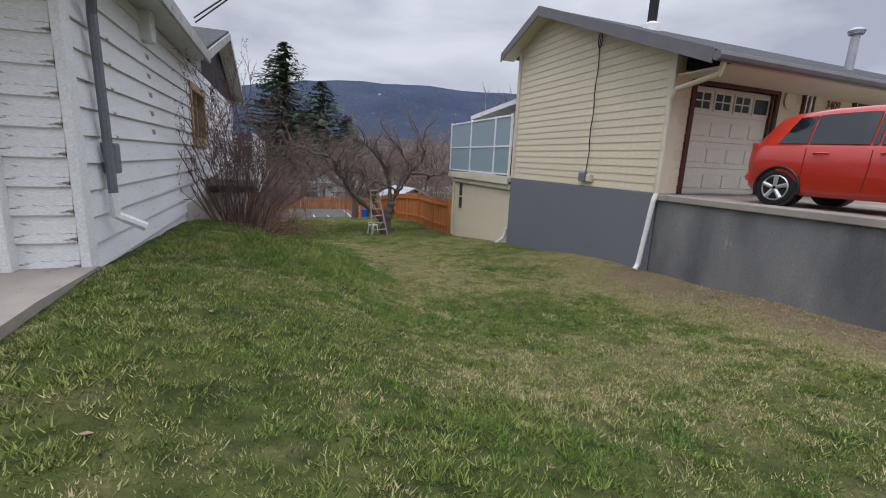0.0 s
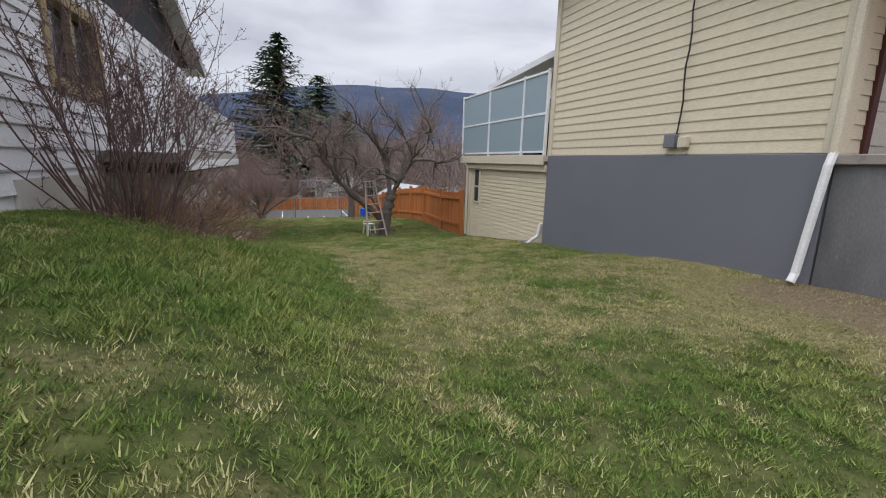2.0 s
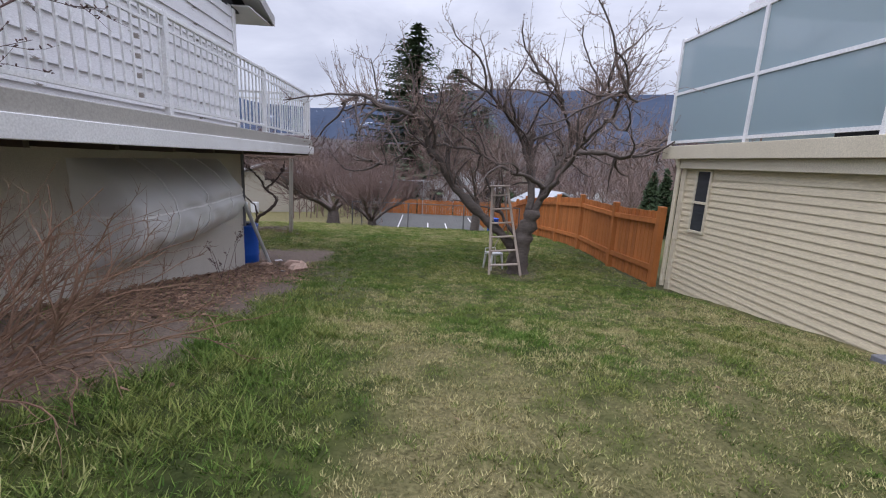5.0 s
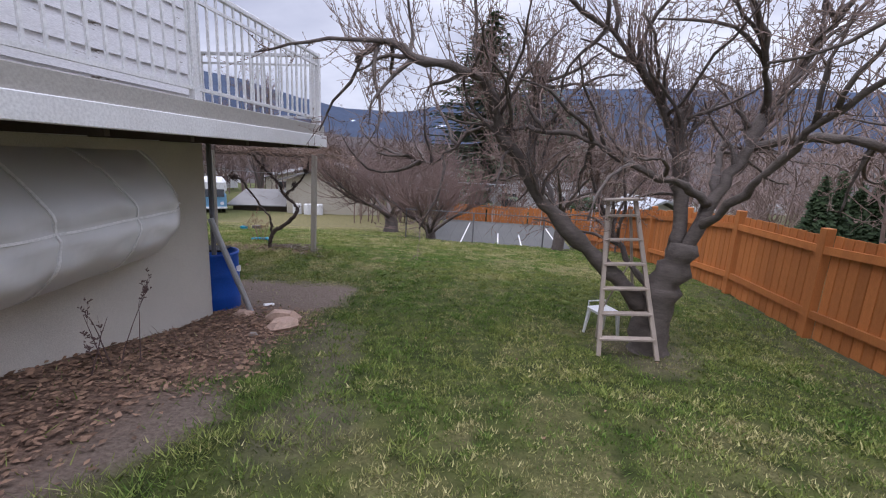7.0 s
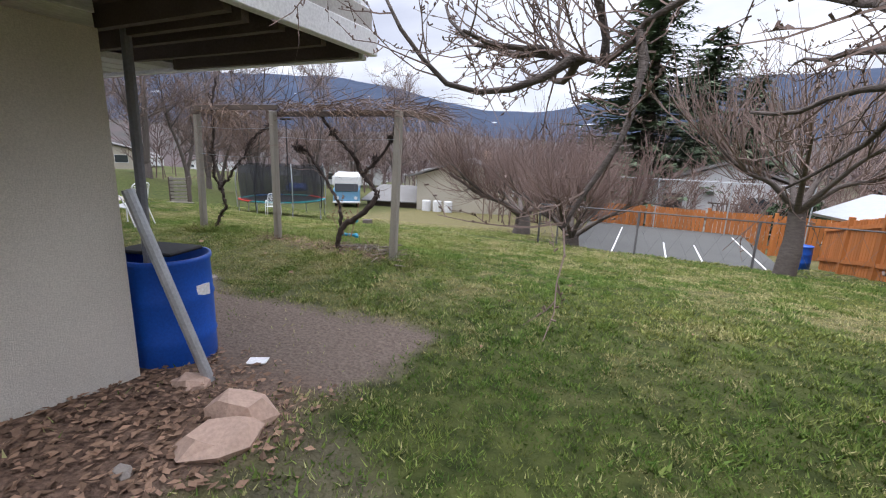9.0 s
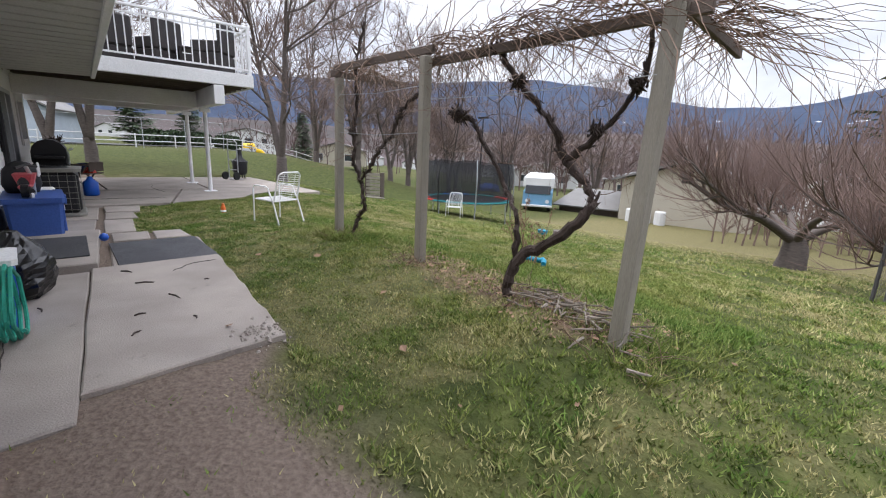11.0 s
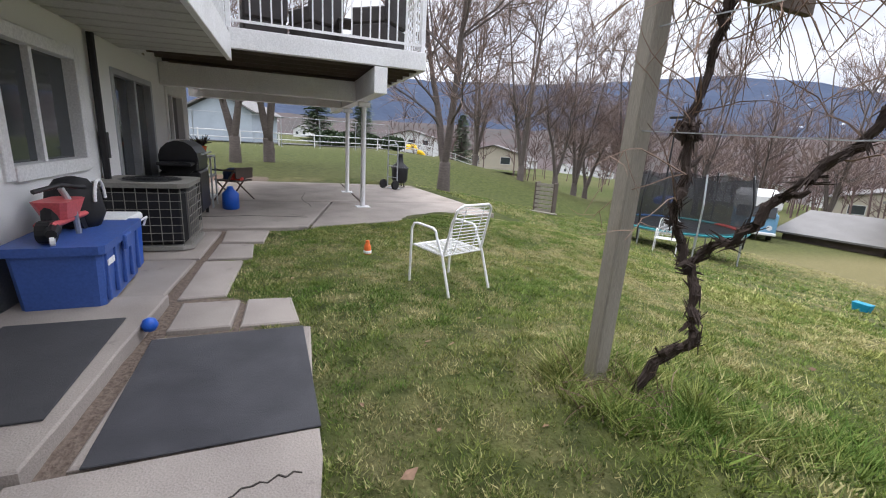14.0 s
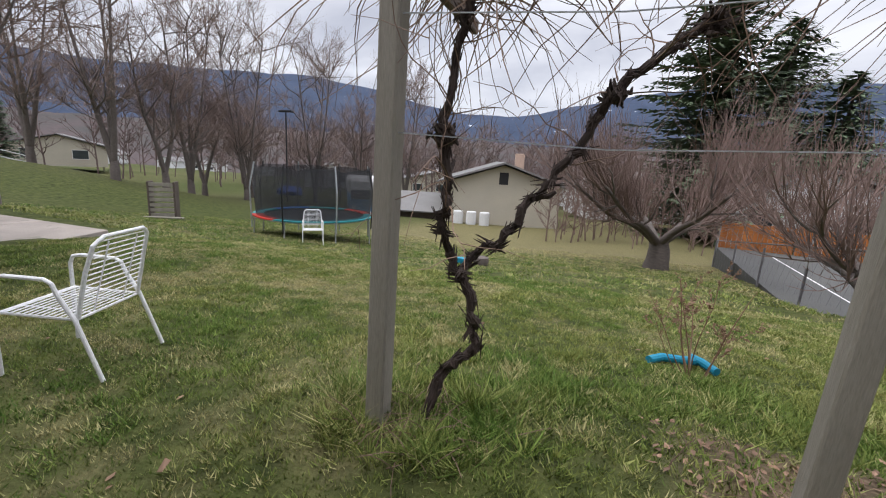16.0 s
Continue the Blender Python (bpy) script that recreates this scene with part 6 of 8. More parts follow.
# ---- red hatchback on the drive ----
def car():
    c = thing("car", at(7.55, 4.78, 0.968, -90), "red five-door hatchback parked on concrete drive", "car")
    # x runs from the tail forwards, y to the side, z up; stations: x, sill z, waist z, roof z, half width low, waist, roof
    st_ = [(0.0, 0.42, 0.78, 0.80, 0.60, 0.62, 0.56), (0.06, 0.30, 0.92, 0.96, 0.72, 0.74, 0.58), (0.18, 0.24, 0.98, 1.22, 0.79, 0.79, 0.56), (0.36, 0.22, 0.99, 1.42, 0.82, 0.82, 0.56),
           (0.6, 0.20, 0.98, 1.49, 0.83, 0.83, 0.58), (1.1, 0.19, 0.96, 1.525, 0.84, 0.835, 0.60), (1.6, 0.19, 0.945, 1.53, 0.84, 0.835, 0.61), (2.1, 0.19, 0.93, 1.50, 0.84, 0.83, 0.60),
           (2.45, 0.19, 0.92, 1.40, 0.84, 0.82, 0.58), (2.85, 0.19, 0.92, 1.14, 0.84, 0.80, 0.60), (3.1, 0.19, 0.90, 0.98, 0.83, 0.78, 0.66), (3.4, 0.20, 0.84, 0.88, 0.80, 0.74, 0.62), (3.62, 0.24, 0.70, 0.76, 0.72, 0.68, 0.56), (3.75, 0.34, 0.52, 0.56, 0.58, 0.58, 0.5)]
    b = B()
    vs = []
    for x, zs, zw, zr, hl_, hw, hr in st_:
        half = [(0, zs), (hl_ * 0.94, zs), (hl_, zs + 0.10), (hw + 0.012, (zs + zw) / 2 + 0.06), (hw, zw - 0.03), (hw - 0.03, zw), (hr + 0.03, zr - 0.06), (hr - 0.03, zr - 0.012), (0, zr + 0.015)]
        vs += [(x, -y, z) for y, z in half] + [(x, y, z) for y, z in half[::-1][1:-1]]
    m_ = 16
    n = len(st_)
    b.add(vs, [(i * m_ + k, i * m_ + (k + 1) % m_, (i + 1) * m_ + (k + 1) % m_, (i + 1) * m_ + k) for i in range(n - 1) for k in range(m_)] + [tuple(range(m_))[::-1], tuple(range((n - 1) * m_, n * m_))])
    body = part("body", b, RED_PAINT, c, "", None, True)

    def skin(x, f):
        """Half width and height on the side glass, f from waist to roof."""
        k = max(i for i in range(n) if st_[i][0] <= x)
        k = min(k, n - 2)
        a = (x - st_[k][0]) / (st_[k + 1][0] - st_[k][0])
        g = [st_[k][j] + (st_[k + 1][j] - st_[k][j]) * a for j in range(7)]
        return g[5] - 0.03 + (g[6] + 0.03 - g[5] + 0.03) * f, g[2] + (g[3] - 0.06 - g[2]) * f

    for s in (-1, 1):
        for x0, x1, x2, x3 in ((0.50, 0.93, 0.93, 0.70), (0.955, 1.70, 1.70, 0.955), (1.725, 1.79, 1.79, 1.725), (1.815, 2.66, 2.32, 1.815)):
            q = []
            for i in range(7):
                for f, e in ((0.05, 0.004), (0.05, 0.016), (0.5, 0.018), (0.93, 0.016), (0.93, 0.004)):
                    lo_, hi_ = x0 + (x1 - x0) * i / 6, x3 + (x2 - x3) * i / 6
                    xx = lo_ + (hi_ - lo_) * f
                    y, z = skin(xx, f)
                    q.append((xx, s * (y + e), z))
            fs = [(i * 5 + k, i * 5 + 5 + k, i * 5 + 6 + k, i * 5 + 1 + k) for i in range(6) for k in range(4)]
            part("side_window", B().add(q, fs if s < 0 else [f[::-1] for f in fs]), CAR_GLASS, c)
        for x0 in (0.95, 1.76, 2.62):
            y, z = skin(x0, 0.0)
            part("door_seam", B().path([(x0, s * (y + 0.035), z - 0.05), (x0, s * (y + 0.045), 0.6), (x0 - 0.03, s * (y + 0.035), 0.3)], 0.004, 4), BLACK_PLASTIC, body)
        for x0 in (1.06, 1.86):
            part("door_handle", B().path([(x0, s * 0.845, 0.84), (x0 + 0.04, s * 0.87, 0.845), (x0 + 0.17, s * 0.87, 0.845), (x0 + 0.2, s * 0.845, 0.84)], 0.014, 6), RED_PAINT, c)
        for x0 in (0.62, 3.02):
            w_ = part("wheel", B().path([(x0, s * 0.64, 0.29), (x0, s * 0.70, 0.29), (x0, s * 0.83, 0.29), (x0, s * 0.85, 0.29)], [0.26, 0.282, 0.282, 0.26], 28), RUBBER, c, "black tyre on silver five-spoke rim")
            part("rim", B().path([(x0, s * 0.846, 0.29), (x0, s * 0.853, 0.29)], 0.20, 24), BLACK_PLASTIC, w_)
            for k in range(5):
                a = k * 2 * math.pi / 5 + 0.3
                part("spoke", B().path([(x0 + 0.03 * math.cos(a), s * 0.86, 0.29 + 0.03 * math.sin(a)), (x0 + 0.19 * math.cos(a), s * 0.858, 0.29 + 0.19 * math.sin(a))], [0.03, 0.038], 6), ALLOY, w_)
            part("rim_ring", B().path([(x0 + 0.195 * math.cos(a), s * 0.857, 0.29 + 0.195 * math.sin(a)) for a in np.linspace(0, 2 * math.pi, 25)], 0.013, 6, False), ALLOY, w_)
            part("arch", B().path([(x0 + 0.335 * math.cos(a), s * 0.842, 0.29 + 0.335 * math.sin(a)) for a in np.linspace(-0.25, math.pi + 0.25, 18)], 0.022, 6), BLACK_PLASTIC, w_)
            part("arch_void", B().path([(x0, s * 0.62, 0.30), (x0, s * 0.838, 0.30)], 0.325, 24), BLACK_PLASTIC, w_)
        part("tail_light", B().path([(0.10, s * 0.70, 0.78), (0.10, s * 0.72, 1.02)], [0.05, 0.04], 8), RED_PLASTIC, c)
        part("mirror", B().path([(2.55, s * 0.82, 0.98), (2.57, s * 0.96, 1.0)], [0.03, 0.07], 8), RED_PAINT, c)
    part("rear_window", B().slab([(0.10, 0.5, 1.02), (0.10, -0.5, 1.02), (0.31, -0.46, 1.36), (0.31, 0.46, 1.36)][::-1], 0.01), CAR_GLASS, c)
    part("bumper", B().path([(0.16, -0.76, 0.45), (0.02, -0.6, 0.45), (-0.03, 0, 0.45), (0.02, 0.6, 0.45), (0.16, 0.76, 0.45)], 0.09, 8), RED_PAINT, c)
    return c


red_car = car()
red_car.scale = (0.9, 0.9, 0.89)
# overhead service wires
for k, (a, c) in enumerate((((-1.3, 9.0, 3.6), (6.4, 8.0, 12.0)), ((-1.3, 9.1, 3.55), (6.0, 9.0, 12.5)))):
    pts = []
    for i in range(13):
        f = i / 12
        pts.append((*xy(a[0] + (c[0] - a[0]) * f * 3, a[1] + (c[1] - 30 - a[1]) * f), a[2] + (c[2] - a[2]) * f - 1.2 * f * (1 - f)))
    solid("power_line", B().path(pts, 0.012, 4), BLACK_PLASTIC, pose(0, 0, 0), "black overhead service wire", "cable")

# ---- plants ----
rng = random.Random(7)


def smooth(pts, k=4):
    """A rounder line through the points."""
    P = [Vector(p) for p in pts]
    out = []
    for i in range(len(P) - 1):
        a, b_, c, d = P[max(i - 1, 0)], P[i], P[i + 1], P[min(i + 2, len(P) - 1)]
        for j in range(k):
            t = j / k
            out.append(0.5 * ((2 * b_) + (c - a) * t + (2 * a - 5 * b_ + 4 * c - d) * t * t + (3 * b_ - a - 3 * c + d) * t ** 3))
    out.append(P[-1])
    return out


def taper(n, r0, r1, power=1.0, knob=0.0):
    return [(r0 + (r1 - r0) * (i / max(1, n - 1)) ** power) * (1 + knob * rng.uniform(-1, 1)) for i in range(n)]


def wander(p, d, L, n, wig, up):
    pts = [Vector(p)]
    d = Vector(d).normalized()
    for _ in range(n):
        d = (d + Vector((rng.uniform(-wig, wig), rng.uniform(-wig, wig), rng.uniform(-wig, wig) + up))).normalized()
        pts.append(pts[-1] + d * (L / n))
    return pts


def side_dir(d, spread, up=0.0):
    d = Vector(d).normalized()
    o = d.orthogonal().normalized()
    o.rotate(Matrix.Rotation(rng.uniform(0, 6.283), 3, d))
    v = d * math.cos(spread) + o * math.sin(spread)
    v.z += up
    return v.normalized()


def shoots(b, line, count, L, r, up=0.15, wig=0.22, spread=0.9, sub=0, subL=0.4, start=0.15, buds=False, segs=4, n=3):
    """Shoots from random places of a line, each with shoots of its own."""
    made = []
    for _ in range(count):
        f = rng.uniform(start, 1.0) * (len(line) - 1.001)
        i = int(f)
        p = line[i].lerp(line[i + 1], f - i)
        d = side_dir(line[i + 1] - line[i], rng.uniform(0.5, 1.3) * spread, up)
        ln = L * rng.uniform(0.45, 1.15)
        w = wander(p, d, ln, segs, wig, up * 0.5)
        b.path(w, taper(len(w), r, r * 0.35), n, False)
        made.append(w)
        if sub:
            shoots(b, w, rng.randint(max(1, sub - 2), sub + 1), subL, r * 0.55, up, wig, spread, 0, 0, 0.2, buds, 3, 3)
        if buds:
            for _ in range(4):
                j = rng.randrange(1, len(w))
                q = w[j - 1].lerp(w[j], rng.random())
                o = Vector((rng.uniform(-1, 1), rng.uniform(-1, 1), rng.uniform(0, 1))).normalized() * 0.022
                b.path([q, q + o], [0.004, 0.005], 3)
    return made


# the old apple tree: two stems, stubs, crooked limbs, upright shoots
def apple():
    t = thing("apple_tree", on(3.95, 16.85), "old gnarled bare apple tree with pruned limbs", "tree")
    z0 = -0.1
    stems = {
        "trunk": ([(0.0, 0, z0), (0.02, 0.02, 0.5), (0.10, 0.0, 1.05), (0.2, -0.05, 1.5)], 0.30, 0.23),
        "limb": ([(0.2, -0.05, 1.4), (0.45, 0.0, 2.1), (0.75, 0.1, 2.75), (1.0, 0.3, 3.3), (1.35, 0.4, 3.85), (1.6, 0.45, 4.4)], 0.17, 0.05),
        "limb.a": ([(0.12, 0.0, 1.45), (0.16, 0.2, 2.1), (0.10, 0.3, 2.75), (0.12, 0.35, 3.2)], 0.16, 0.12),
        "limb.b": ([(-0.12, 0.02, 0.55), (-0.55, 0.08, 1.0), (-1.15, 0.15, 1.55), (-1.6, 0.1, 2.15), (-1.95, -0.05, 2.75), (-2.15, -0.25, 3.15), (-2.75, -0.4, 3.32), (-3.2, -0.3, 3.55), (-3.55, -0.1, 3.35)], 0.175, 0.045),
        "limb.c": ([(-1.55, 0.1, 2.05), (-1.52, 0.25, 2.6), (-1.55, 0.3, 3.1), (-1.5, 0.32, 3.35)], 0.115, 0.095),
        "limb.d": ([(0.35, -0.05, 1.9), (-0.05, -0.25, 2.15), (-0.5, -0.35, 2.25), (-1.0, -0.2, 2.55), (-1.6, 0.1, 2.7)], 0.085, 0.04),
        "limb.e": ([(0.75, 0.1, 2.7), (1.2, -0.2, 2.85), (1.8, -0.4, 2.75), (2.4, -0.5, 3.0), (2.9, -0.4, 2.9)], 0.10, 0.04),
        "limb.f": ([(0.16, 0.2, 2.3), (-0.05, 0.3, 2.9), (-0.35, 0.2, 3.5), (-0.85, 0.0, 3.95), (-1.35, -0.3, 4.2)], 0.085, 0.03),
        "limb.g": ([(0.45, 0.0, 2.1), (0.7, 0.6, 2.5), (1.0, 1.2, 2.9), (1.5, 1.7, 3.1), (2.0, 2.1, 2.9)], 0.095, 0.035),
        "limb.h": ([(0.3, -0.05, 1.7), (0.5, -0.6, 2.3), (0.65, -1.1, 2.9), (0.9, -1.6, 3.4), (0.8, -2.2, 3.75)], 0.085, 0.03),
        "limb.i": ([(-1.15, 0.15, 1.5), (-1.3, 0.7, 2.0), (-1.6, 1.3, 2.5), (-1.9, 1.9, 2.8)], 0.075, 0.03),
        "limb.j": ([(0.9, 0.25, 3.1), (0.6, -0.2, 3.6), (0.2, -0.6, 4.1), (-0.3, -0.9, 4.3)], 0.07, 0.025),
        "limb.n": ([(-1.9, 0.1, 2.7), (-2.3, 0.5, 2.6), (-2.8, 0.8, 2.2), (-3.2, 0.9, 2.3)], 0.045, 0.016),
        "limb.k": ([(-0.1, 0.0, 0.9), (-0.35, 0.4, 1.3), (-0.55, 0.9, 1.9), (-0.5, 1.5, 2.5)], 0.08, 0.035),
    }
    tw = B()
    lines = []
    for key, (pts, r0, r1) in stems.items():
        ln = smooth([(x, y, z * (0.93 if key in ("limb.b", "limb.c", "limb.d", "limb.i", "limb.n") else 0.88)) for x, y, z in pts], 5)
        for q in ln[2:-1]:
            q += Vector((rng.uniform(-1, 1), rng.uniform(-1, 1), rng.uniform(-1, 1))) * 0.03
        rad = taper(len(ln), r0 * (0.76 if key == "trunk" else 0.64 if key == "limb.b" else 0.56), r1 * 0.62, 0.8, 0.24)
        if key == "trunk":
            rad[0] *= 1.45
            rad[1] *= 1.2
        part(key.split(".")[0], B().path(ln, rad, 10), BARK, t, "", None, True)
        if key != "trunk":
            lines.append(ln)
    for ln in lines:
        k = max(4, int(len(ln) * (0.55 if ln[0].z < 2.6 else 0.35)))
        second = shoots(B(), ln, k, 1.25, 0.024, 0.10, 0.36, 1.0, 0, 0, 0.3, False, 7, 5)
        for w in second:
            part("branch", B().path(w, taper(len(w), 0.026, 0.009, 0.9, 0.12), 6), BARK, t, "", None, True)
            shoots(tw, w, 8, 0.55, 0.006, 0.10, 0.28, 1.0, 3, 0.26, 0.1, True)
        shoots(tw, ln, k * 3, 1.0, 0.0065, 0.55, 0.12, 0.9, 2, 0.22, 0.3, True, 5)
        shoots(tw, ln, k * 2, 0.6, 0.0065, -0.05, 0.3, 1.1, 3, 0.24, 0.25, True)
    part("crown", tw, TWIG, t, "fine budding twigs")["kind"] = "stuff"


apple()


def orchard(name, m, label, H, W, trunk_r, seed, twig=TWIG_RED, brush=260, low=0.9):
    """A low, wide pruned tree: a short trunk, crooked scaffold limbs and a brush of straight shoots."""
    global rng
    rng = random.Random(seed)
    t = thing(name, m, label, "tree")
    trunk = smooth([(0, 0, -0.2), (0.05, 0.02, low * 0.5), (0.0, 0.05, low)], 4)
    part("trunk", B().path(trunk, taper(len(trunk), trunk_r * 1.3, trunk_r * 0.9, 1, 0.08), 10), BARK, t, "", None, True)
    tw, br = B(), B()
    for k in range(7):
        a = 2 * math.pi * k / 7 + rng.uniform(-0.3, 0.3)
        R = W * rng.uniform(0.55, 0.85)
        c, s = math.cos(a), math.sin(a)
        ln = smooth([(0, 0, low * 0.85), (c * R * 0.3, s * R * 0.3, low + H * 0.10), (c * R * 0.62, s * R * 0.62, low + H * 0.17 + rng.uniform(-0.1, 0.3)), (c * R, s * R, low + H * 0.35)], 4)
        part("limb", B().path(ln, taper(len(ln), trunk_r * 0.45, trunk_r * 0.12, 0.8, 0.1), 8), BARK, t, "", None, True)
        second = shoots(br, ln, 7, H * 0.34, trunk_r * 0.13, 0.22, 0.25, 0.9, 0, 0, 0.3, False, 5, 4)
        for w in second:
            out = shoots(tw, w, brush // 28, H * 0.40, 0.011, 0.30, 0.10, 0.7, 3, H * 0.16, 0.2, False, 4)
        shoots(tw, ln, brush // 9, H * 0.5, 0.012, 0.42, 0.10, 0.7, 3, H * 0.16, 0.35, False, 4)
    part("scaffold", br, BARK, t)["kind"] = "stuff"
    part("crown", tw, twig, t, "reddish brush of bare shoots")["kind"] = "stuff"
    return t


orchard("fruit_tree", on(-3.2, 32.8), "wide bare fruit tree with reddish brush of shoots", 4.6, 4.3, 0.30, 11, brush=420)
orchard("fruit_tree", on(-0.35, 27.5), "bare fruit tree with stout trunk", 3.2, 2.5, 0.19, 12, brush=260)
orchard("fruit_tree", on(4.0, 25.2), "tall bare fruit tree with single trunk", 3.2, 2.4, 0.15, 13, TWIG, brush=170, low=1.4)


def tall_tree(m, label, H, R, r0, seed, forks=2):
    """A bare park tree with forked stems and ascending branches."""
    global rng
    rng = random.Random(seed)
    t = thing("park_tree", m, label, "tree", "bare park trees")
    br, tw = B(), B()
    stems = []
    base = smooth([(0, 0, -0.2), (0.03, 0, 0.5), (0.0, 0.02, 1.0)], 3)
    part("trunk", B().path(base, taper(len(base), r0 * 1.1, r0 * 0.8, 1, 0.05), 10), BARK, t, "", None, True)
    for k in range(forks):
        a = 6.28 * k / forks + rng.uniform(-0.5, 0.5)
        c, s = math.cos(a), math.sin(a)
        top = H * rng.uniform(0.85, 1.05)
        ln = smooth([(0, 0, 0.85), (c * R * 0.12, s * R * 0.12, H * 0.3), (c * R * 0.26 + rng.uniform(-.3, .3), s * R * 0.26, H * 0.55), (c * R * 0.42, s * R * 0.42, top)], 5)
        part("stem", B().path(ln, taper(len(ln), r0 * 0.72, 0.03, 0.9, 0.06), 8), BARK, t, "", None, True)
        stems.append(ln)
    for ln in stems:
        b1 = shoots(br, ln, 14, R * 0.95, 0.045, 0.13, 0.22, 1.05, 0, 0, 0.22, False, 6, 4)
        for w in b1:
            b2 = shoots(tw, w, 7, R * 0.45, 0.017, 0.14, 0.25, 0.95, 4, R * 0.26, 0.2, False, 4)
            for x in b2:
                shoots(tw, x, 7, R * 0.22, 0.011, 0.2, 0.2, 0.8, 0, 0, 0.2, False, 3)
    part("scaffold", br, BARK, t)["kind"] = "stuff"
    part("crown", tw, TWIG, t, "haze of fine bare twigs")["kind"] = "stuff"
    return t


pa = tall_tree(on(-17.6, 23.5), "tall bare park tree with forked trunk", 9.0, 3.8, 0.22, 21, 2)
pb = tall_tree(on(-29.0, 33.0), "tall bare park tree with several stems", 11.0, 4.0, 0.24, 22, 3)
for u, v, r, src in ((-30.0, 36.4, 70, pa), (-31.2, 39.0, 140, pb), (-33.0, 41.5, 200, pa), (-30.5, 43.0, 20, pb), (-33.5, 46.5, 260, pa), (-28.5, 48.5, 110, pb), (-27.0, 53.0, 310, pa), (-22.6, 16.6, 45, pa), (-23.6, 17.8, 160, pb), (-36.5, 33.0, 190, pb), (-24.5, 57.5, 80, pb), (-20, 61, 10, pa)):
    copy_thing(src, on(u, v, r))


# spruces behind the gardens
def spruce(m, H, R, seed, label):
    global rng
    rng = random.Random(seed)
    t = thing("spruce_tree", m, label, "tree")
    part("trunk", B().path([(0, 0, -0.5), (0, 0, H * 0.5), (0, 0, H)], [R * 0.07, R * 0.045, 0.02], 8), BARK, t)
    c = B()
    z = H * 0.03
    while z < H:
        f = z / H
        reach = R * (1 - f) ** 0.66 * (0.82 + 0.18 * min(1, f * 5))
        k = max(4, int(9 * (1 - f) + 4))
        for i in range(k):
            a = rng.uniform(0, 6.283)
            L = reach * rng.uniform(0.55, 1.12) + 0.12
            ca, sa = math.cos(a), math.sin(a)
            n = max(3, int(L / 0.34))
            for j in range(n):
                q = (j + 0.6) / n
                x, y = ca * L * q, sa * L * q
                zz = z - 0.22 * L * q + 0.18 * L * q * q
                for _ in range(3):
                    s = rng.uniform(0.36, 0.85) * (1.15 - 0.4 * q)
                    ang = a + rng.uniform(-1.2, 1.2)
                    dx, dy, dz = math.cos(ang) * s, math.sin(ang) * s, rng.uniform(-0.28, 0.12)
                    ox, oy = -math.sin(ang) * s * 0.26, math.cos(ang) * s * 0.26
                    c.add([(x + ox, y + oy, zz + 0.03), (x - ox, y - oy, zz - 0.03), (x + dx, y + dy, zz + dz)], [(0, 1, 2)])
        z += 0.15 + 0.15 * (1 - f)
    part("crown", c, NEEDLE, t, "dark green needle boughs")["kind"] = "stuff"


spruce(on(0.9, 51.0), 17.2, 7.8, 31, "tall dark green spruce tree")
spruce(on(5.0, 55.0), 14.6, 8.2, 32, "broad dark green spruce tree")
spruce(on(7.5, 52.0), 10.5, 5.2, 36, "lower dark green spruce tree")
for u, v, h, s in ((-62, 42, 8, 33), (-58, 22, 9, 34), (-74, 30, 10, 35)):
    spruce(on(u, v), h, 2.2, s, "small far dark spruce tree")

# ---- shrubs by the white house ----
def shrub(m, label, n, H, spread, base_r, seed, stem, sub, r=0.011, wig=0.1, name="shrub", buds=True, up=0.12):
    global rng
    rng = random.Random(seed)
    t = thing(name, m, label, "shrub")
    st_, tw = B(), B()
    for _ in range(n):
        a, q = rng.uniform(0, 6.283), rng.random() ** 0.5
        p = Vector((math.cos(a) * q * base_r[0], math.sin(a) * q * base_r[1], -0.06))
        d = Vector((math.cos(a) * q * spread + rng.uniform(-0.2, 0.2), math.sin(a) * q * spread + rng.uniform(-0.2, 0.2), 1.0))
        ln = wander(p, d, H * rng.uniform(0.55, 1.12), 8, wig, up * 0.1)
        st_.path(ln, taper(len(ln), r * rng.uniform(0.7, 1.3), r * 0.3), 4, False)
        shoots(tw, ln, sub, H * 0.26, r * 0.36, up, 0.25, 0.8, 3, H * 0.09, 0.35, buds, 4)
    part("stemwork", st_, stem, t)["kind"] = "stuff"
    part("crown", tw, stem, t)["kind"] = "stuff"


shrub(on(-0.72, 8.9), "large bare budding shrub with purple-brown stems by house wall", 66, 2.5, 0.6, (0.42, 0.85), 41, BUSH_TWIG, 10, 0.011, 0.17)
shrub(on(-0.25, 10.1), "tangled dry brown low shrub", 130, 1.0, 1.9, (0.5, 0.75), 42, BUSH_DRY, 7, 0.007, 0.36, buds=False)
shrub(on(-0.45, 9.0), "dry brown tangle under large shrub", 150, 0.8, 2.0, (0.5, 0.8), 45, BUSH_DRY, 6, 0.007, 0.4, buds=False)
shrub(on(-3.85, 21.9), "small bare upright sapling shrub", 9, 0.85, 0.5, (0.08, 0.08), 43, BUSH_DRY, 3, 0.007)
shrub(on(-0.95, 14.6), "few bare stems against basement wall", 5, 0.7, 0.4, (0.12, 0.4), 44, BUSH_TWIG, 2, 0.006)

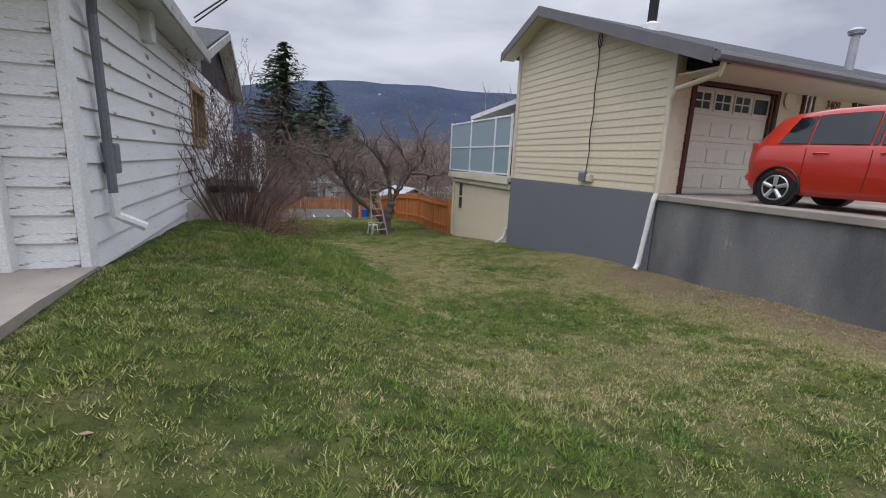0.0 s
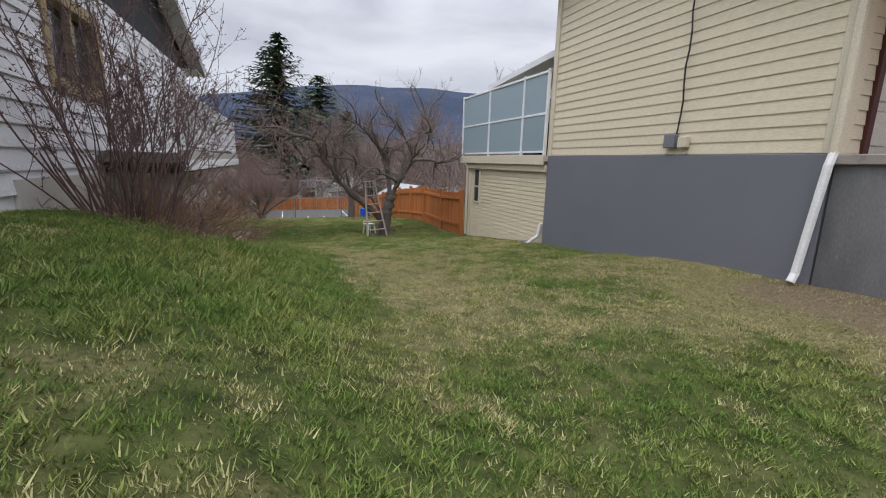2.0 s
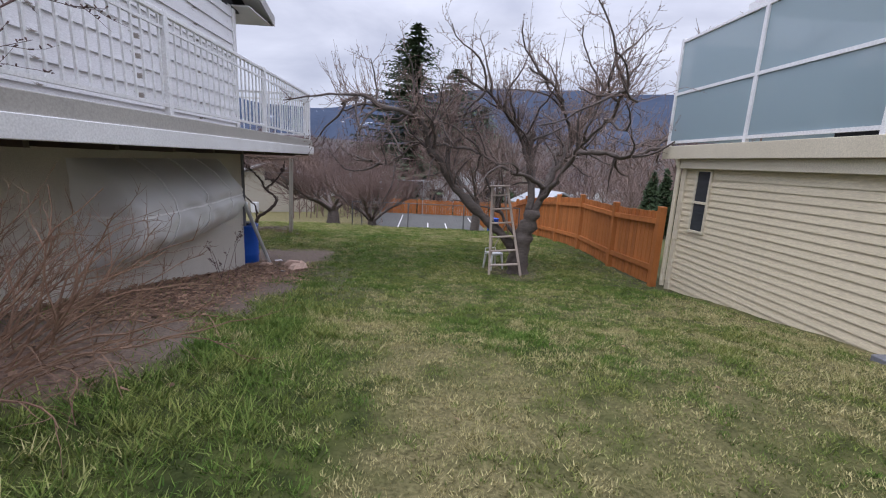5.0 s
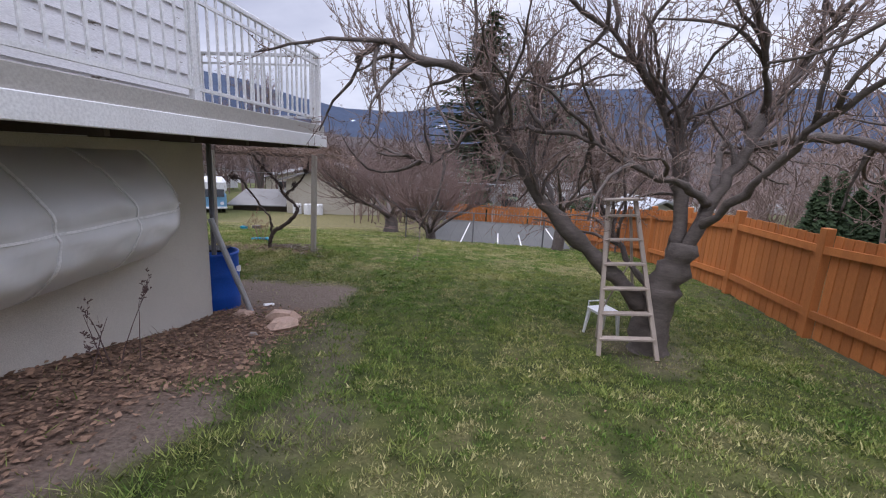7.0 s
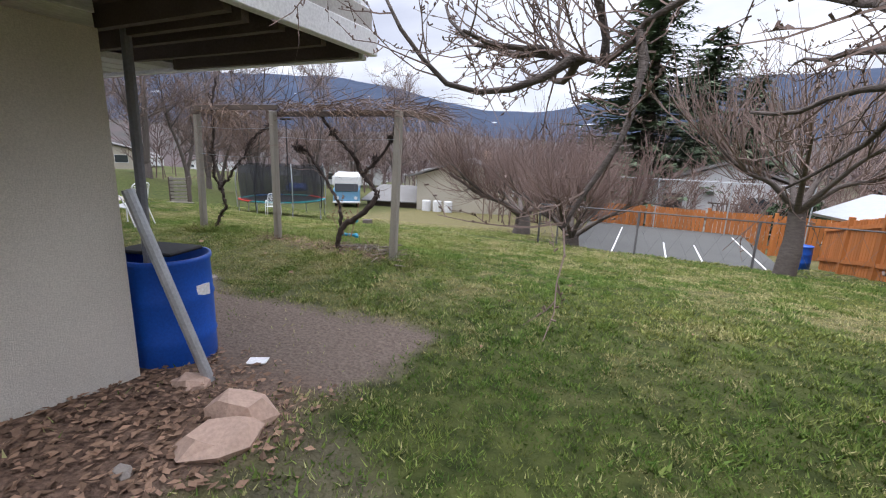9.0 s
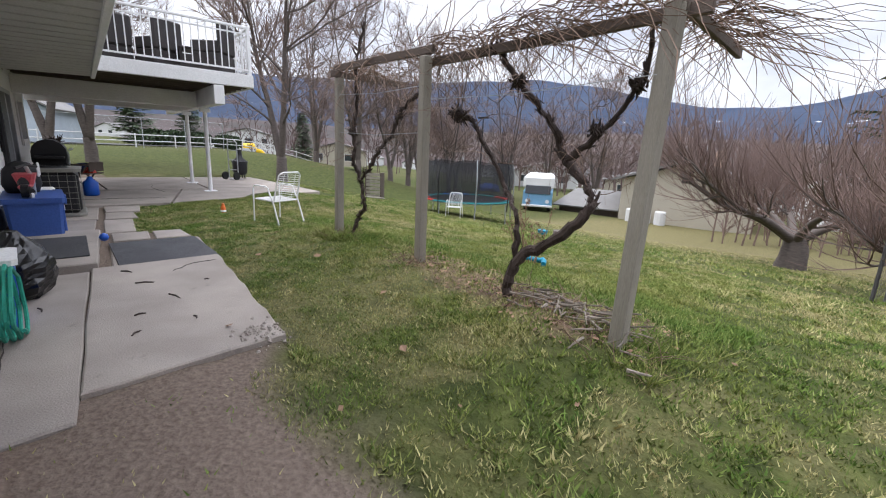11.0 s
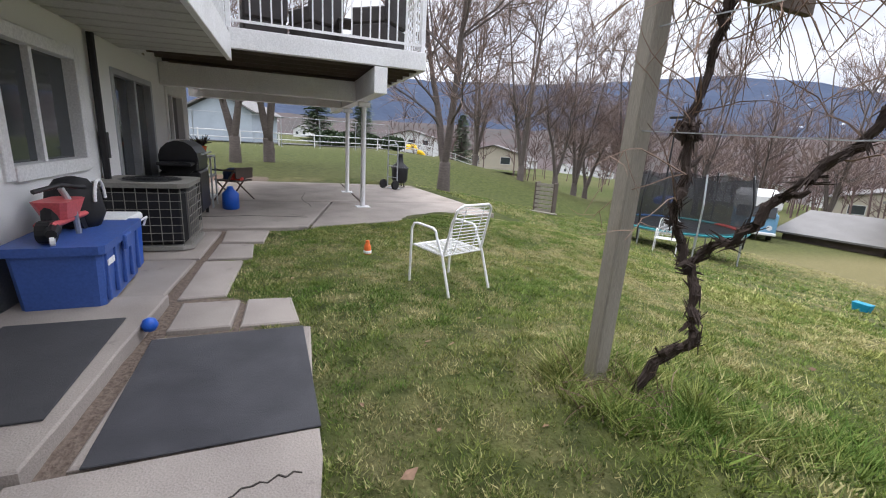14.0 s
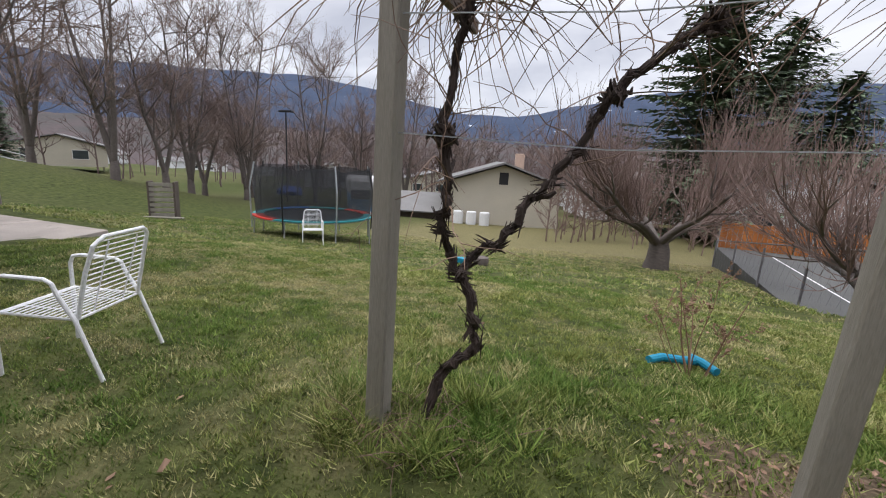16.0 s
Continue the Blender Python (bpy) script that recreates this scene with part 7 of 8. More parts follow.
# ---- grape vines on the arbor ----
def vine_line(u, v, z, ru, rv, pts, bow=0.0):
    """Points (along, up) in an upright plane through a foot, with a little sway."""
    out = []
    for i, (a, h) in enumerate(pts):
        w = bow * math.sin(i * 1.9)
        x, y = xy(u + ru * a - rv * w, v + rv * a + ru * w)
        out.append((x, y, z + h))
    return out


def vine(name, lines, label, shag=40, heads=()):
    """Shaggy twisted stems; heads are the dark knots of old spurs where canes were cut."""
    t = thing(name, pose(*lines[0][0][0]), label, "vine")
    o = Vector(lines[0][0][0])
    sh, ca = B(), B()
    for pts, r0, r1 in lines:
        ln = smooth([Vector(p) - o for p in pts], 6)
        for q in ln[1:-1]:
            q += Vector((rng.uniform(-1, 1), rng.uniform(-1, 1), rng.uniform(-1, 1))) * 0.016
        rad = taper(len(ln), r0 * 0.72, r1 * 0.72, 0.8, 0.32)
        part("stem", B().path(ln, rad, 9), VINE, t)
        for _ in range(int(len(ln) * shag / 4)):
            i = rng.randrange(len(ln) - 1)
            p = ln[i].lerp(ln[i + 1], rng.random())
            ax = (ln[i + 1] - ln[i]).normalized()
            o_ = side_dir(ax, 1.57)
            p = p + o_ * rad[i] * 0.85
            d = (ax * rng.choice((-1, 1)) + o_ * rng.uniform(-0.1, 0.16)).normalized()
            sh.path([p, p + d * rng.uniform(0.03, 0.08)], [0.0055, 0.0015], 3)
        shoots(ca, ln, int(len(ln) * 0.2), 0.6, 0.004, -0.02, 0.4, 1.0, 2, 0.3, 0.45, False, 7)
        for _ in range(len(ln) // 14):
            i = rng.randrange(len(ln) // 3, len(ln) - 1)
            d = side_dir(ln[i + 1] - ln[i], 1.2)
            k = rng.uniform(0.04, 0.09)
            part("spur", B().path([ln[i], ln[i] + d * k * 0.6, ln[i] + d * k + Vector((0, 0, 0.02))], [0.014, 0.012, 0.007], 6), VINE, t)
    for h, size in heads:
        h = Vector(h) - o
        hb_ = B()
        for _ in range(70):
            d = Vector((rng.gauss(0, 1), rng.gauss(0, 1), rng.gauss(0, 0.8))).normalized()
            L = size * rng.uniform(0.2, 0.6)
            p = h + Vector((rng.gauss(0, 0.3), rng.gauss(0, 0.3), rng.gauss(0, 0.25))) * size * 0.7
            hb_.path([p, p + d * L * 0.5, p + d * L + Vector((0, 0, rng.uniform(-0.02, 0.03)))], [0.011, 0.010, 0.004], 4)
        part("spur_head", hb_, VINE, t, "dark knot of old spurs")
        shoots(ca, [h, h + Vector((0, 0, size))], 3, 0.8, 0.0035, -0.06, 0.35, 1.3, 2, 0.3, 0.0, False, 7)
    part("shaggy_bark", sh, VINE, t)["kind"] = "stuff"
    part("canework", ca, CANE, t, "thin tan canes")["kind"] = "stuff"


S16 = 1 / 344
px = ((750, 735), (790, 650), (840, 600), (835, 540), (800, 480), (770, 420), (775, 380), (768, 290), (780, 180), (795, 100), (800, -20), (830, -120))
a16 = [((x - 750) * S16 * 0.78, (735 - y) * S16) for x, y in px]
f16 = [((x - 750) * S16 * (0.78 if x < 960 else 0.84), (735 - y) * S16) for x, y in ((803, 482), (840, 455), (885, 425), (950, 350), (990, 300), (1035, 225), (1100, 165), (1175, 130))]
gz_v = ground_z(-5.1, 20.08) - 0.02
rng = random.Random(51)
vine("grape_vine", [(vine_line(-5.24, 20.08, gz_v, 0.925, 0.379, a16, 0.03), 0.034, 0.019), (vine_line(-5.24, 20.08, gz_v, 0.925, 0.379, f16, 0.02), 0.022, 0.024)], "twisted shaggy grape vine beside arbor post", 45, [(vine_line(-5.24, 20.08, gz_v, 0.925, 0.379, [f16[-1]])[0], 0.10), (vine_line(-5.24, 20.08, gz_v, 0.925, 0.379, [f16[-3]])[0], 0.07), (vine_line(-5.24, 20.08, gz_v, 0.925, 0.379, [a16[7]])[0], 0.09)])


def up(*pts):
    return [(*xy(u, v), z) for u, v, z in pts]


vine("grape_vine", [(up((-2.56, 20.03, -1.52), (-2.5, 20.06, -1.22), (-2.3, 20.15, -1.04), (-2.06, 20.27, -0.78), (-2.14, 20.34, -0.62), (-2.38, 20.4, -0.45), (-2.5, 20.34, -0.18), (-2.77, 20.22, 0.14), (-3.0, 20.2, 0.42)), 0.056, 0.026),
                    (up((-2.5, 20.06, -1.22), (-2.57, 20.1, -0.88), (-2.82, 20.24, -0.72), (-3.03, 20.25, -0.45), (-3.21, 20.17, -0.16), (-3.32, 20.17, -0.14)), 0.03, 0.02),
                    (up((-2.38, 20.4, -0.45), (-2.2, 20.46, -0.28), (-1.95, 20.5, 0.06), (-1.85, 20.45, 0.42)), 0.032, 0.02)], "old forked grape vine under arbor", 55, [(up((-3.36, 20.14, -0.10))[0], 0.14), (up((-2.77, 20.22, 0.14))[0], 0.10), (up((-2.2, 20.46, -0.22))[0], 0.09), (up((-1.95, 20.5, 0.08))[0], 0.11), (up((-3.0, 20.2, 0.40))[0], 0.12)])
# dry canes heaped along the top beams
b = B()
rng = random.Random(52)
for (u0, v0), (u1, v1) in ((AP[0], AP[1]), (AP[1], AP[2]), ((-1.56, 20.2), (-1.7, 21.4)), ((-5.38, 20.0), (-5.42, 20.9))):
    n_ = int(120 * math.hypot(u1 - u0, v1 - v0))
    if (u0, v0) == AP[1]:
        n_ = int(n_ / 2.5)
    for _ in range(n_):
        f = rng.random()
        x, y = xy(u0 + (u1 - u0) * f, v0 + (v1 - v0) * f)
        p = Vector((x + rng.uniform(-0.06, 0.06), y + rng.uniform(-0.1, 0.1), ATOP + rng.uniform(-0.02, 0.14)))
        d = Vector((CA * rng.choice((-1, 1)) + rng.uniform(-0.5, 0.5), SA + rng.uniform(-0.7, 0.7), rng.uniform(-0.35, 0.4)))
        w = wander(p, d, rng.uniform(0.3, 1.1), 6, 0.32, -0.12)
        b.path(w, taper(len(w), rng.uniform(0.003, 0.006), 0.0015), 3, False)
solid("cane_tangle", b, CANE, pose(0, 0, 0), "tangle of dry tan vine canes on arbor", "vine", "", "stuff")
# heap of cut grey sticks by the end post
heap = thing("brush_pile", on(-1.95, 20.18), "heap of cut grey sticks beside arbor post", "brush pile")
hi_ = heap.matrix_basis.inverted()
rng = random.Random(57)
for k in range(80):
    f = rng.uniform(0, 1)
    uu, vv = -2.55 + 0.95 * f + rng.gauss(0, 0.10), 20.30 - 0.22 * f + rng.gauss(0, 0.10)
    a = rng.gauss(-0.25, 0.9)
    L = rng.uniform(0.10, 0.30)
    x, y = xy(uu, vv)
    d = Vector((math.cos(a) * CA, math.cos(a) * SA + math.sin(a), rng.uniform(-0.12, 0.12)))
    p = Vector((x, y, ground_z(uu, vv) + rng.uniform(0.02, 0.10) * (0.4 + f)))
    w = wander(p - d * L / 2, d, L, 4, 0.16, 0)
    part("stick", B().path(w, taper(5, rng.uniform(0.006, 0.014), 0.005, 1, 0.2), 5), STICK, heap, "", hi_)
# loose dry grass and twigs at the feet of posts and vines
b = B()
for u, v, n_, L in ((-5.25, 20.05, 90, 0.2), (-3.8, 20.1, 70, 0.2), (-2.55, 20.05, 70, 0.2), (-1.65, 20.05, 60, 0.25), (-2.2, 20.3, 110, 0.25), (-0.95, 15.4, 70, 0.25), (-0.6, 9.6, 140, 0.3)):
    for _ in range(n_):
        uu, vv = u + rng.gauss(0, 0.16), v + rng.gauss(0, 0.14)
        x, y = xy(uu, vv)
        p = Vector((x, y, ground_z(uu, vv)))
        d = Vector((rng.uniform(-1, 1), rng.uniform(-1, 1), rng.uniform(0.1, 1.1)))
        w = wander(p, d, L * rng.uniform(0.5, 1.2), 4, 0.2, -0.2)
        b.path(w, taper(5, 0.0035, 0.0015), 3, False)
solid("dry_stalks", b, CANE, pose(0, 0, 0), "dry straw stalks and cut twigs on ground", "stalks", "", "stuff")

# ---- grass and leaves ----
GA = np.array(gv).reshape(len(VS), nu, 3)
GT = np.array(gt).reshape(len(VS), nu, 4)
UA, VA = np.array(US), np.array(VS)


def sample(u, v):
    i = np.clip(np.searchsorted(UA, u) - 1, 0, nu - 2)
    j = np.clip(np.searchsorted(VA, v) - 1, 0, len(VS) - 2)
    a = (u - UA[i]) / (UA[i + 1] - UA[i])
    c = (v - VA[j]) / (VA[j + 1] - VA[j])
    w = [((1 - a) * (1 - c))[:, None], (a * (1 - c))[:, None], ((1 - a) * c)[:, None], (a * c)[:, None]]
    out = []
    for src, s in ((GA, slice(2, 3)), (GT, slice(0, 4))):
        out.append(w[0] * src[j, i, s] + w[1] * src[j, i + 1, s] + w[2] * src[j + 1, i, s] + w[3] * src[j + 1, i + 1, s])
    return out[0][:, 0], out[1]


gen = np.random.default_rng(5)


def vn(u, v, s, k):
    """Smooth value noise, -1 to 1, over arrays."""
    x, y = u * s + 37.7 * k, v * s + 11.3 * k
    i, j = np.floor(x), np.floor(y)
    a, c = x - i, y - j
    a, c = a * a * (3 - 2 * a), c * c * (3 - 2 * c)

    def h(p, q):
        r = np.sin(p * 127.1 + q * 311.7 + k * 74.7) * 43758.5453
        return r - np.floor(r)
    return ((h(i, j) * (1 - a) + h(i + 1, j) * a) * (1 - c) + (h(i, j + 1) * (1 - a) + h(i + 1, j + 1) * a) * c) * 2 - 1


def lawn(name, clumps, blades, box, lo, hi, wid, spread, keep, label):
    """Tufts of blades that lean outwards; tufts differ in height, dryness and shade."""
    cu, cv = gen.uniform(box[0], box[1], clumps), gen.uniform(box[2], box[3], clumps)
    tall = np.clip(0.95 + 0.28 * vn(cu, cv, 1.3, 1) + 0.25 * vn(cu, cv, 4.1, 2) + 0.32 * vn(cu, cv, 9.0, 3), 0.65, 1.6)
    shade = np.clip(0.5 + 0.5 * vn(cu, cv, 0.8, 4) + 0.45 * vn(cu, cv, 3.3, 5) + gen.normal(0, 0.18, clumps), 0, 1)
    dryer = 0.24 * vn(cu, cv, 3.6, 6) + 0.34 * vn(cu, cv, 8.5, 7) + gen.normal(0, 0.14, clumps)
    size = spread * gen.uniform(0.5, 1.5, clumps)
    which = np.repeat(np.arange(clumps), blades)
    count = len(which)
    b_ = gen.uniform(0, 6.283, count)
    off = np.abs(gen.normal(0, 1, count)) * size[which]
    u, v = cu[which] + off * np.cos(b_), cv[which] + off * np.sin(b_)
    z, t = sample(u, v)
    ok = gen.random(count) < (1 - np.clip(t[:, 0] * 1.25, 0, 0.985)) * np.clip(0.6 + 0.35 * tall[which], 0, 1)
    ok &= ~((u < -1.4) & (v < 16.75) & (v > 4)) & ~((u > 6.4) & (v < 16)) & ~((v > 16.6) & (v < np.interp(-u, (2.75, 3.1, 5.5, 6.74, 6.78, 7.32, 7.36, 8.54, 8.56, 9.26, 9.3, 10.0), (18.4, 18.47, 18.58, 18.6, 18.53, 18.5, 18.03, 18.03, 18.1, 18.1, 18.2, 18.24))) & (u < -2.75) & ~((abs(u + 6.76) < 0.035) & (v > 17.68)) & ~((abs(v - 18.14) < 0.03) & (u < -6.78) & (u > -7.32))) & ~((u < -1.4) & (v < 4.2))
    ok &= ~((u < -10.05 - np.clip((v - 18.8) * 0.33, 0, 1.2)) & (v > 16.6) & (v < 22.25)) & keep(u, v)
    u, v, z, t, b_, which = u[ok], v[ok], z[ok], t[ok], b_[ok], which[ok]
    n = len(u)
    t[:, 1] = np.clip(t[:, 1] + dryer[which], 0, 1)
    t[:, 0] = shade[which]
    h = gen.uniform(lo, hi, n) * tall[which] * (1.1 - 0.42 * t[:, 1])
    a = gen.uniform(0, 6.283, n)
    lean = h * gen.uniform(0.3, 1.9, n)
    b_ = b_ + gen.normal(0, 0.8, n)
    w = wid * gen.uniform(0.6, 1.4, n)
    P = np.empty((n, 3, 3), np.float32)
    P[:, 0] = np.stack([u - w * np.cos(a), v - w * np.sin(a), z - 0.012], 1)
    P[:, 1] = np.stack([u + w * np.cos(a), v + w * np.sin(a), z - 0.012], 1)
    P[:, 2] = np.stack([u + lean * np.cos(b_), v + lean * np.sin(b_), z + h], 1)
    me = bpy.data.meshes.new(name)
    me.vertices.add(3 * n)
    me.vertices.foreach_set("co", P.ravel())
    me.loops.add(3 * n)
    me.loops.foreach_set("vertex_index", np.arange(3 * n, dtype=np.int32))
    me.polygons.add(n)
    me.polygons.foreach_set("loop_start", np.arange(0, 3 * n, 3, dtype=np.int32))
    me.update(calc_edges=True)
    ca = me.color_attributes.new("soil", "FLOAT_COLOR", "POINT")
    ca.data.foreach_set("color", np.repeat(t, 3, axis=0).astype(np.float32).ravel())
    me.materials.append(BLADE)
    ob = tagged(new(name, me), label, "grass", "", "stuff")
    ob.matrix_basis = PLAN


BLADE = turf("grass blades", True)
lawn("grass", 44000, 14, (-1.5, 6.4, -0.8, 13), 0.014, 0.036, 0.0048, 0.03, lambda u, v: u > -2, "short patchy mown grass between houses")
lawn("grass", 38000, 12, (-3, 6.3, 12, 25), 0.014, 0.038, 0.006, 0.034, lambda u, v: u > -9, "green lawn under the apple tree")
lawn("grass", 38000, 14, (-11, -2, 17, 25), 0.013, 0.034, 0.0045, 0.03, lambda u, v: u > -19, "green lawn round the arbor")
lawn("grass", 14000, 9, (-20, 6, 23, 36), 0.02, 0.06, 0.010, 0.06, lambda u, v: u > -99, "far end of the sloping lawn")
lawn("clover", 9000, 7, (-2.6, 6.2, 14.6, 25), 0.012, 0.04, 0.013, 0.035, lambda u, v: vn(u, v, 1.7, 21) + 0.6 * vn(u, v, 5.0, 22) > -0.1, "broad-leaved weeds and clover in lawn")
lawn("clover", 5200, 7, (-10, -2, 18.2, 24), 0.010, 0.032, 0.009, 0.03, lambda u, v: vn(u, v, 1.7, 23) + 0.6 * vn(u, v, 5.0, 24) > 0.1, "broad-leaved weeds among short grass")
lawn("tall_grass", 5200, 11, (-1.45, 1.6, 5.0, 14.8), 0.04, 0.085, 0.0042, 0.03, lambda u, v: (vn(u, v, 0.9, 9) > -0.35) & (u < 1.35 + 0.3 * vn(u, v, 1.1, 10)), "lush tall grass along house wall")
lawn("tall_grass", 1700, 11, (-6, -1.2, 20.0, 21.8), 0.03, 0.08, 0.0045, 0.03, lambda u, v: vn(u, v, 1.5, 8) > -0.3, "tall green grass behind arbor")
lawn("tall_grass", 330, 16, (-5.75, -4.85, 19.75, 20.45), 0.05, 0.13, 0.004, 0.03, lambda u, v: np.hypot(u + 5.3, v - 20.07) < 0.42, "tall tufts round arbor post and vine")
lawn("tall_grass", 190, 16, (-2.2, -1.3, 19.8, 20.7), 0.06, 0.16, 0.004, 0.03, lambda u, v: np.hypot(u + 1.58, v - 20.0) < 0.36, "tall tufts round arbor end post")

lb = B()
rng = random.Random(61)


def leaf(u, v, s):
    x, y = xy(u, v)
    z = ground_z(u, v) + rng.uniform(0.005, 0.03)
    a = rng.uniform(0, 6.283)
    c, d = math.cos(a) * s, math.sin(a) * s
    k = rng.uniform(-0.4, 0.4) * s
    lb.add([(x - c, y - d, z), (x + d * 0.5, y - c * 0.5, z + k), (x + c, y + d, z + abs(k) * 0.6), (x - d * 0.5, y + c * 0.5, z + rng.uniform(-0.2, 0.5) * s)], [(0, 1, 2), (0, 2, 3)])


k = 0
while k < 5200:
    u, v = (rng.uniform(-1.45, 0.2), rng.uniform(11.2, 17.3)) if rng.random() < 0.87 else (rng.uniform(-4.3, -1.3), rng.uniform(19.7, 21.1))
    if rng.random() < litter(u, v):
        leaf(u, v, rng.uniform(0.012, 0.038) * (1 if v < 18 else 0.8))
        k += 1
for _ in range(420):
    leaf(rng.uniform(-9, 6), rng.uniform(1, 24), rng.uniform(0.012, 0.03))
for _ in range(160):
    leaf(rng.gauss(-0.6, 0.5), rng.gauss(9.4, 0.9), rng.uniform(0.015, 0.04))
solid("leaf_litter", lb, LEAF, pose(0, 0, 0), "dead brown leaves scattered on soil and lawn", "leaves", "", "stuff")
for u, v, s in ((-3.2, 19.3, 0.045), (-2.4, 18.95, 0.05), (-4.6, 19.35, 0.05), (-5.1, 18.9, 0.045), (-6.0, 19.4, 0.05), (-3.4, 18.2, 0.04)):
    lb = B()
    leaf(u, v, s)
    solid("fallen_leaf", lb, LEAF, pose(0, 0, 0.03), "single curled orange-brown fallen leaf", "leaf", "fallen leaves")

# ---- sports court, far fences ----
def court():
    zc = -3.0
    b = B((2.5, 30.5, zc))
    b.box(-0.9, 5.3, 27.2, 37.0, zc - 1.5, zc)
    c = solid("court", b, COURT, at(2.5, 30.5, zc), "grey asphalt games court with white lines", "court", "", "structure")
    for u0, u1, v0, v1 in ((0.6, 0.65, 28.0, 36), (2.2, 2.25, 28.0, 33), (3.2, 3.25, 28.0, 33), (4.8, 4.85, 28.0, 36)):
        part("painted_line", B((2.5, 30.5, zc)).box(u0, u1, v0, v1, zc, zc + 0.004), WHITE, c)


court()
LINK = glass("thin chain link", (0.30, 0.31, 0.32), 0.20, 0.6)


def chain_link(runs, h, label, material=GALV, zf=ground_z):
    f = thing("chain_link_fence", at(runs[0][0], runs[0][1], zf(runs[0][0], runs[0][1])), label, "fence")
    inv = f.matrix_basis.inverted()
    for u0, v0, u1, v1 in runs:
        L = math.hypot(u1 - u0, v1 - v0)
        n = max(1, round(L / 2.6))
        for i in range(n + 1):
            u, v = u0 + (u1 - u0) * i / n, v0 + (v1 - v0) * i / n
            part("post", B().path([(0, 0, -0.2), (0, 0, h)], 0.026, 6), material, f, "", inv @ at(u, v, zf(u, v)))
        a, c = (*xy(u0, v0), zf(u0, v0)), (*xy(u1, v1), zf(u1, v1))
        part("top_rail", B().path([(a[0], a[1], a[2] + h), (c[0], c[1], c[2] + h)], 0.018, 5), material, f, "", inv)
        m = B()
        k = int(L / 0.35)
        for i in range(k):
            for s in (0, 1):
                f0, f1 = i / k, min(1, (i + h / 0.35 * 0.5) / k)
                if s:
                    f0, f1 = f1, f0
                p = Vector(a).lerp(Vector(c), f0)
                q = Vector(a).lerp(Vector(c), f1)
                m.path([p, q + Vector((0, 0, h))], 0.0022, 3, False)
        part("mesh_wire", m, material, f, "", inv)["kind"] = "stuff"


chain_link([(-0.95, 26.0, 5.9, 25.8), (-0.95, 26.0, -0.95, 36.6)], 1.0, "low dark chain link fence round court", FASCIA)
chain_link([(-0.9, 36.7, 7.4, 36.7)], 2.2, "tall galvanised court fence", GALV, lambda u, v: -3.0)
fence("fence", [(-0.8 + 2.4 * i, 37.0, 1.6 + 2.4 * i, 37.0) for i in range(5)], 1.75, "orange cedar fence with lattice top behind court")
drum(on(5.6, 30.4), "blue plastic drum by cedar fence", 0.70, 0.29, False)

# ---- back lawn: trampoline, small chair, wood rack ----
tz = -3.2
tr = thing("trampoline", at(-13.6, 29.8, tz), "round trampoline with dark safety net", "trampoline")
R = 1.85
ring = [(R * math.cos(a), R * math.sin(a), 0.82) for a in np.linspace(0, 2 * math.pi, 33)]
part("frame", B().path(ring, 0.03, 6, False), GALV, tr)
part("jumping_mat", B().lathe([(0.0, 0.80), (R - 0.2, 0.80), (R - 0.2, 0.81), (0.0, 0.81)], 32), BLACK_PLASTIC, tr)
pad = B()
for k in range(8):
    a = np.linspace(k * math.pi / 4 + 0.01, (k + 1) * math.pi / 4 - 0.01, 6)
    vs = [(r * math.cos(x), r * math.sin(x), z) for x in a for r, z in ((R - 0.28, 0.83), (R + 0.04, 0.83), (R + 0.04, 0.86), (R - 0.28, 0.86))]
    q = B().add(vs, [(i * 4 + j, i * 4 + (j + 1) % 4, (i + 1) * 4 + (j + 1) % 4, (i + 1) * 4 + j) for i in range(5) for j in range(4)] + [(3, 2, 1, 0), (20, 21, 22, 23)])
    part("edge_pad", q, (BLUE_PAD, GREEN_PAD, RED_PLASTIC, GREEN_PAD)[(k + 1) % 4] if k < 6 else GREEN_PAD, tr)
for k in range(8):
    a = k * math.pi / 4 + 0.2
    c, s = math.cos(a) * R, math.sin(a) * R
    part("leg", B().path([(c, s, 0.8), (c * 1.02, s * 1.02, 0.0)], 0.022, 6), GALV, tr)
    part("net_pole", B().path([(c * 1.04, s * 1.04, 0.5), (c * 1.06, s * 1.06, 1.7), (c * 0.98, s * 0.98, 2.45)], 0.022, 6), GALV if k % 2 else BLACK_PLASTIC, tr)
n = 32
vs = [(R * q * math.cos(2 * math.pi * i / n), R * q * math.sin(2 * math.pi * i / n), z - (0.08 if z > 2 and i % 4 == 2 else 0)) for q, z in ((0.96, 0.85), (1.0, 1.7), (0.97, 2.35)) for i in range(n)]
part("safety_net", B().add(vs, [(j * n + i, j * n + (i + 1) % n, (j + 1) * n + (i + 1) % n, (j + 1) * n + i) for j in (0, 1) for i in range(n)]), NET, tr)
part("ladder_step", B().box(-0.7, 0.3, -R - 0.9, -R - 0.75, 0.0, 0.08, 0.02), TEAL, tr)
kc = copy_thing(gc, at(-12.0, 27.7, ground_z(-12.0, 27.7), 40))
tagged(kc, "white plastic-strapped garden chair by trampoline", "chair")
kc.scale = (0.95, 0.95, 0.95)
wr = thing("wood_rack", at(-18.8, 28.4, ground_z(-18.8, 28.4), 40), "dark weathered slatted wood rack on lawn", "rack")
for x in (-0.38, 0.38):
    part("side_board", B().box(x - 0.03, x + 0.03, -0.25, 0.25, 0, 1.25, 0.006), DARK_WOOD, wr)
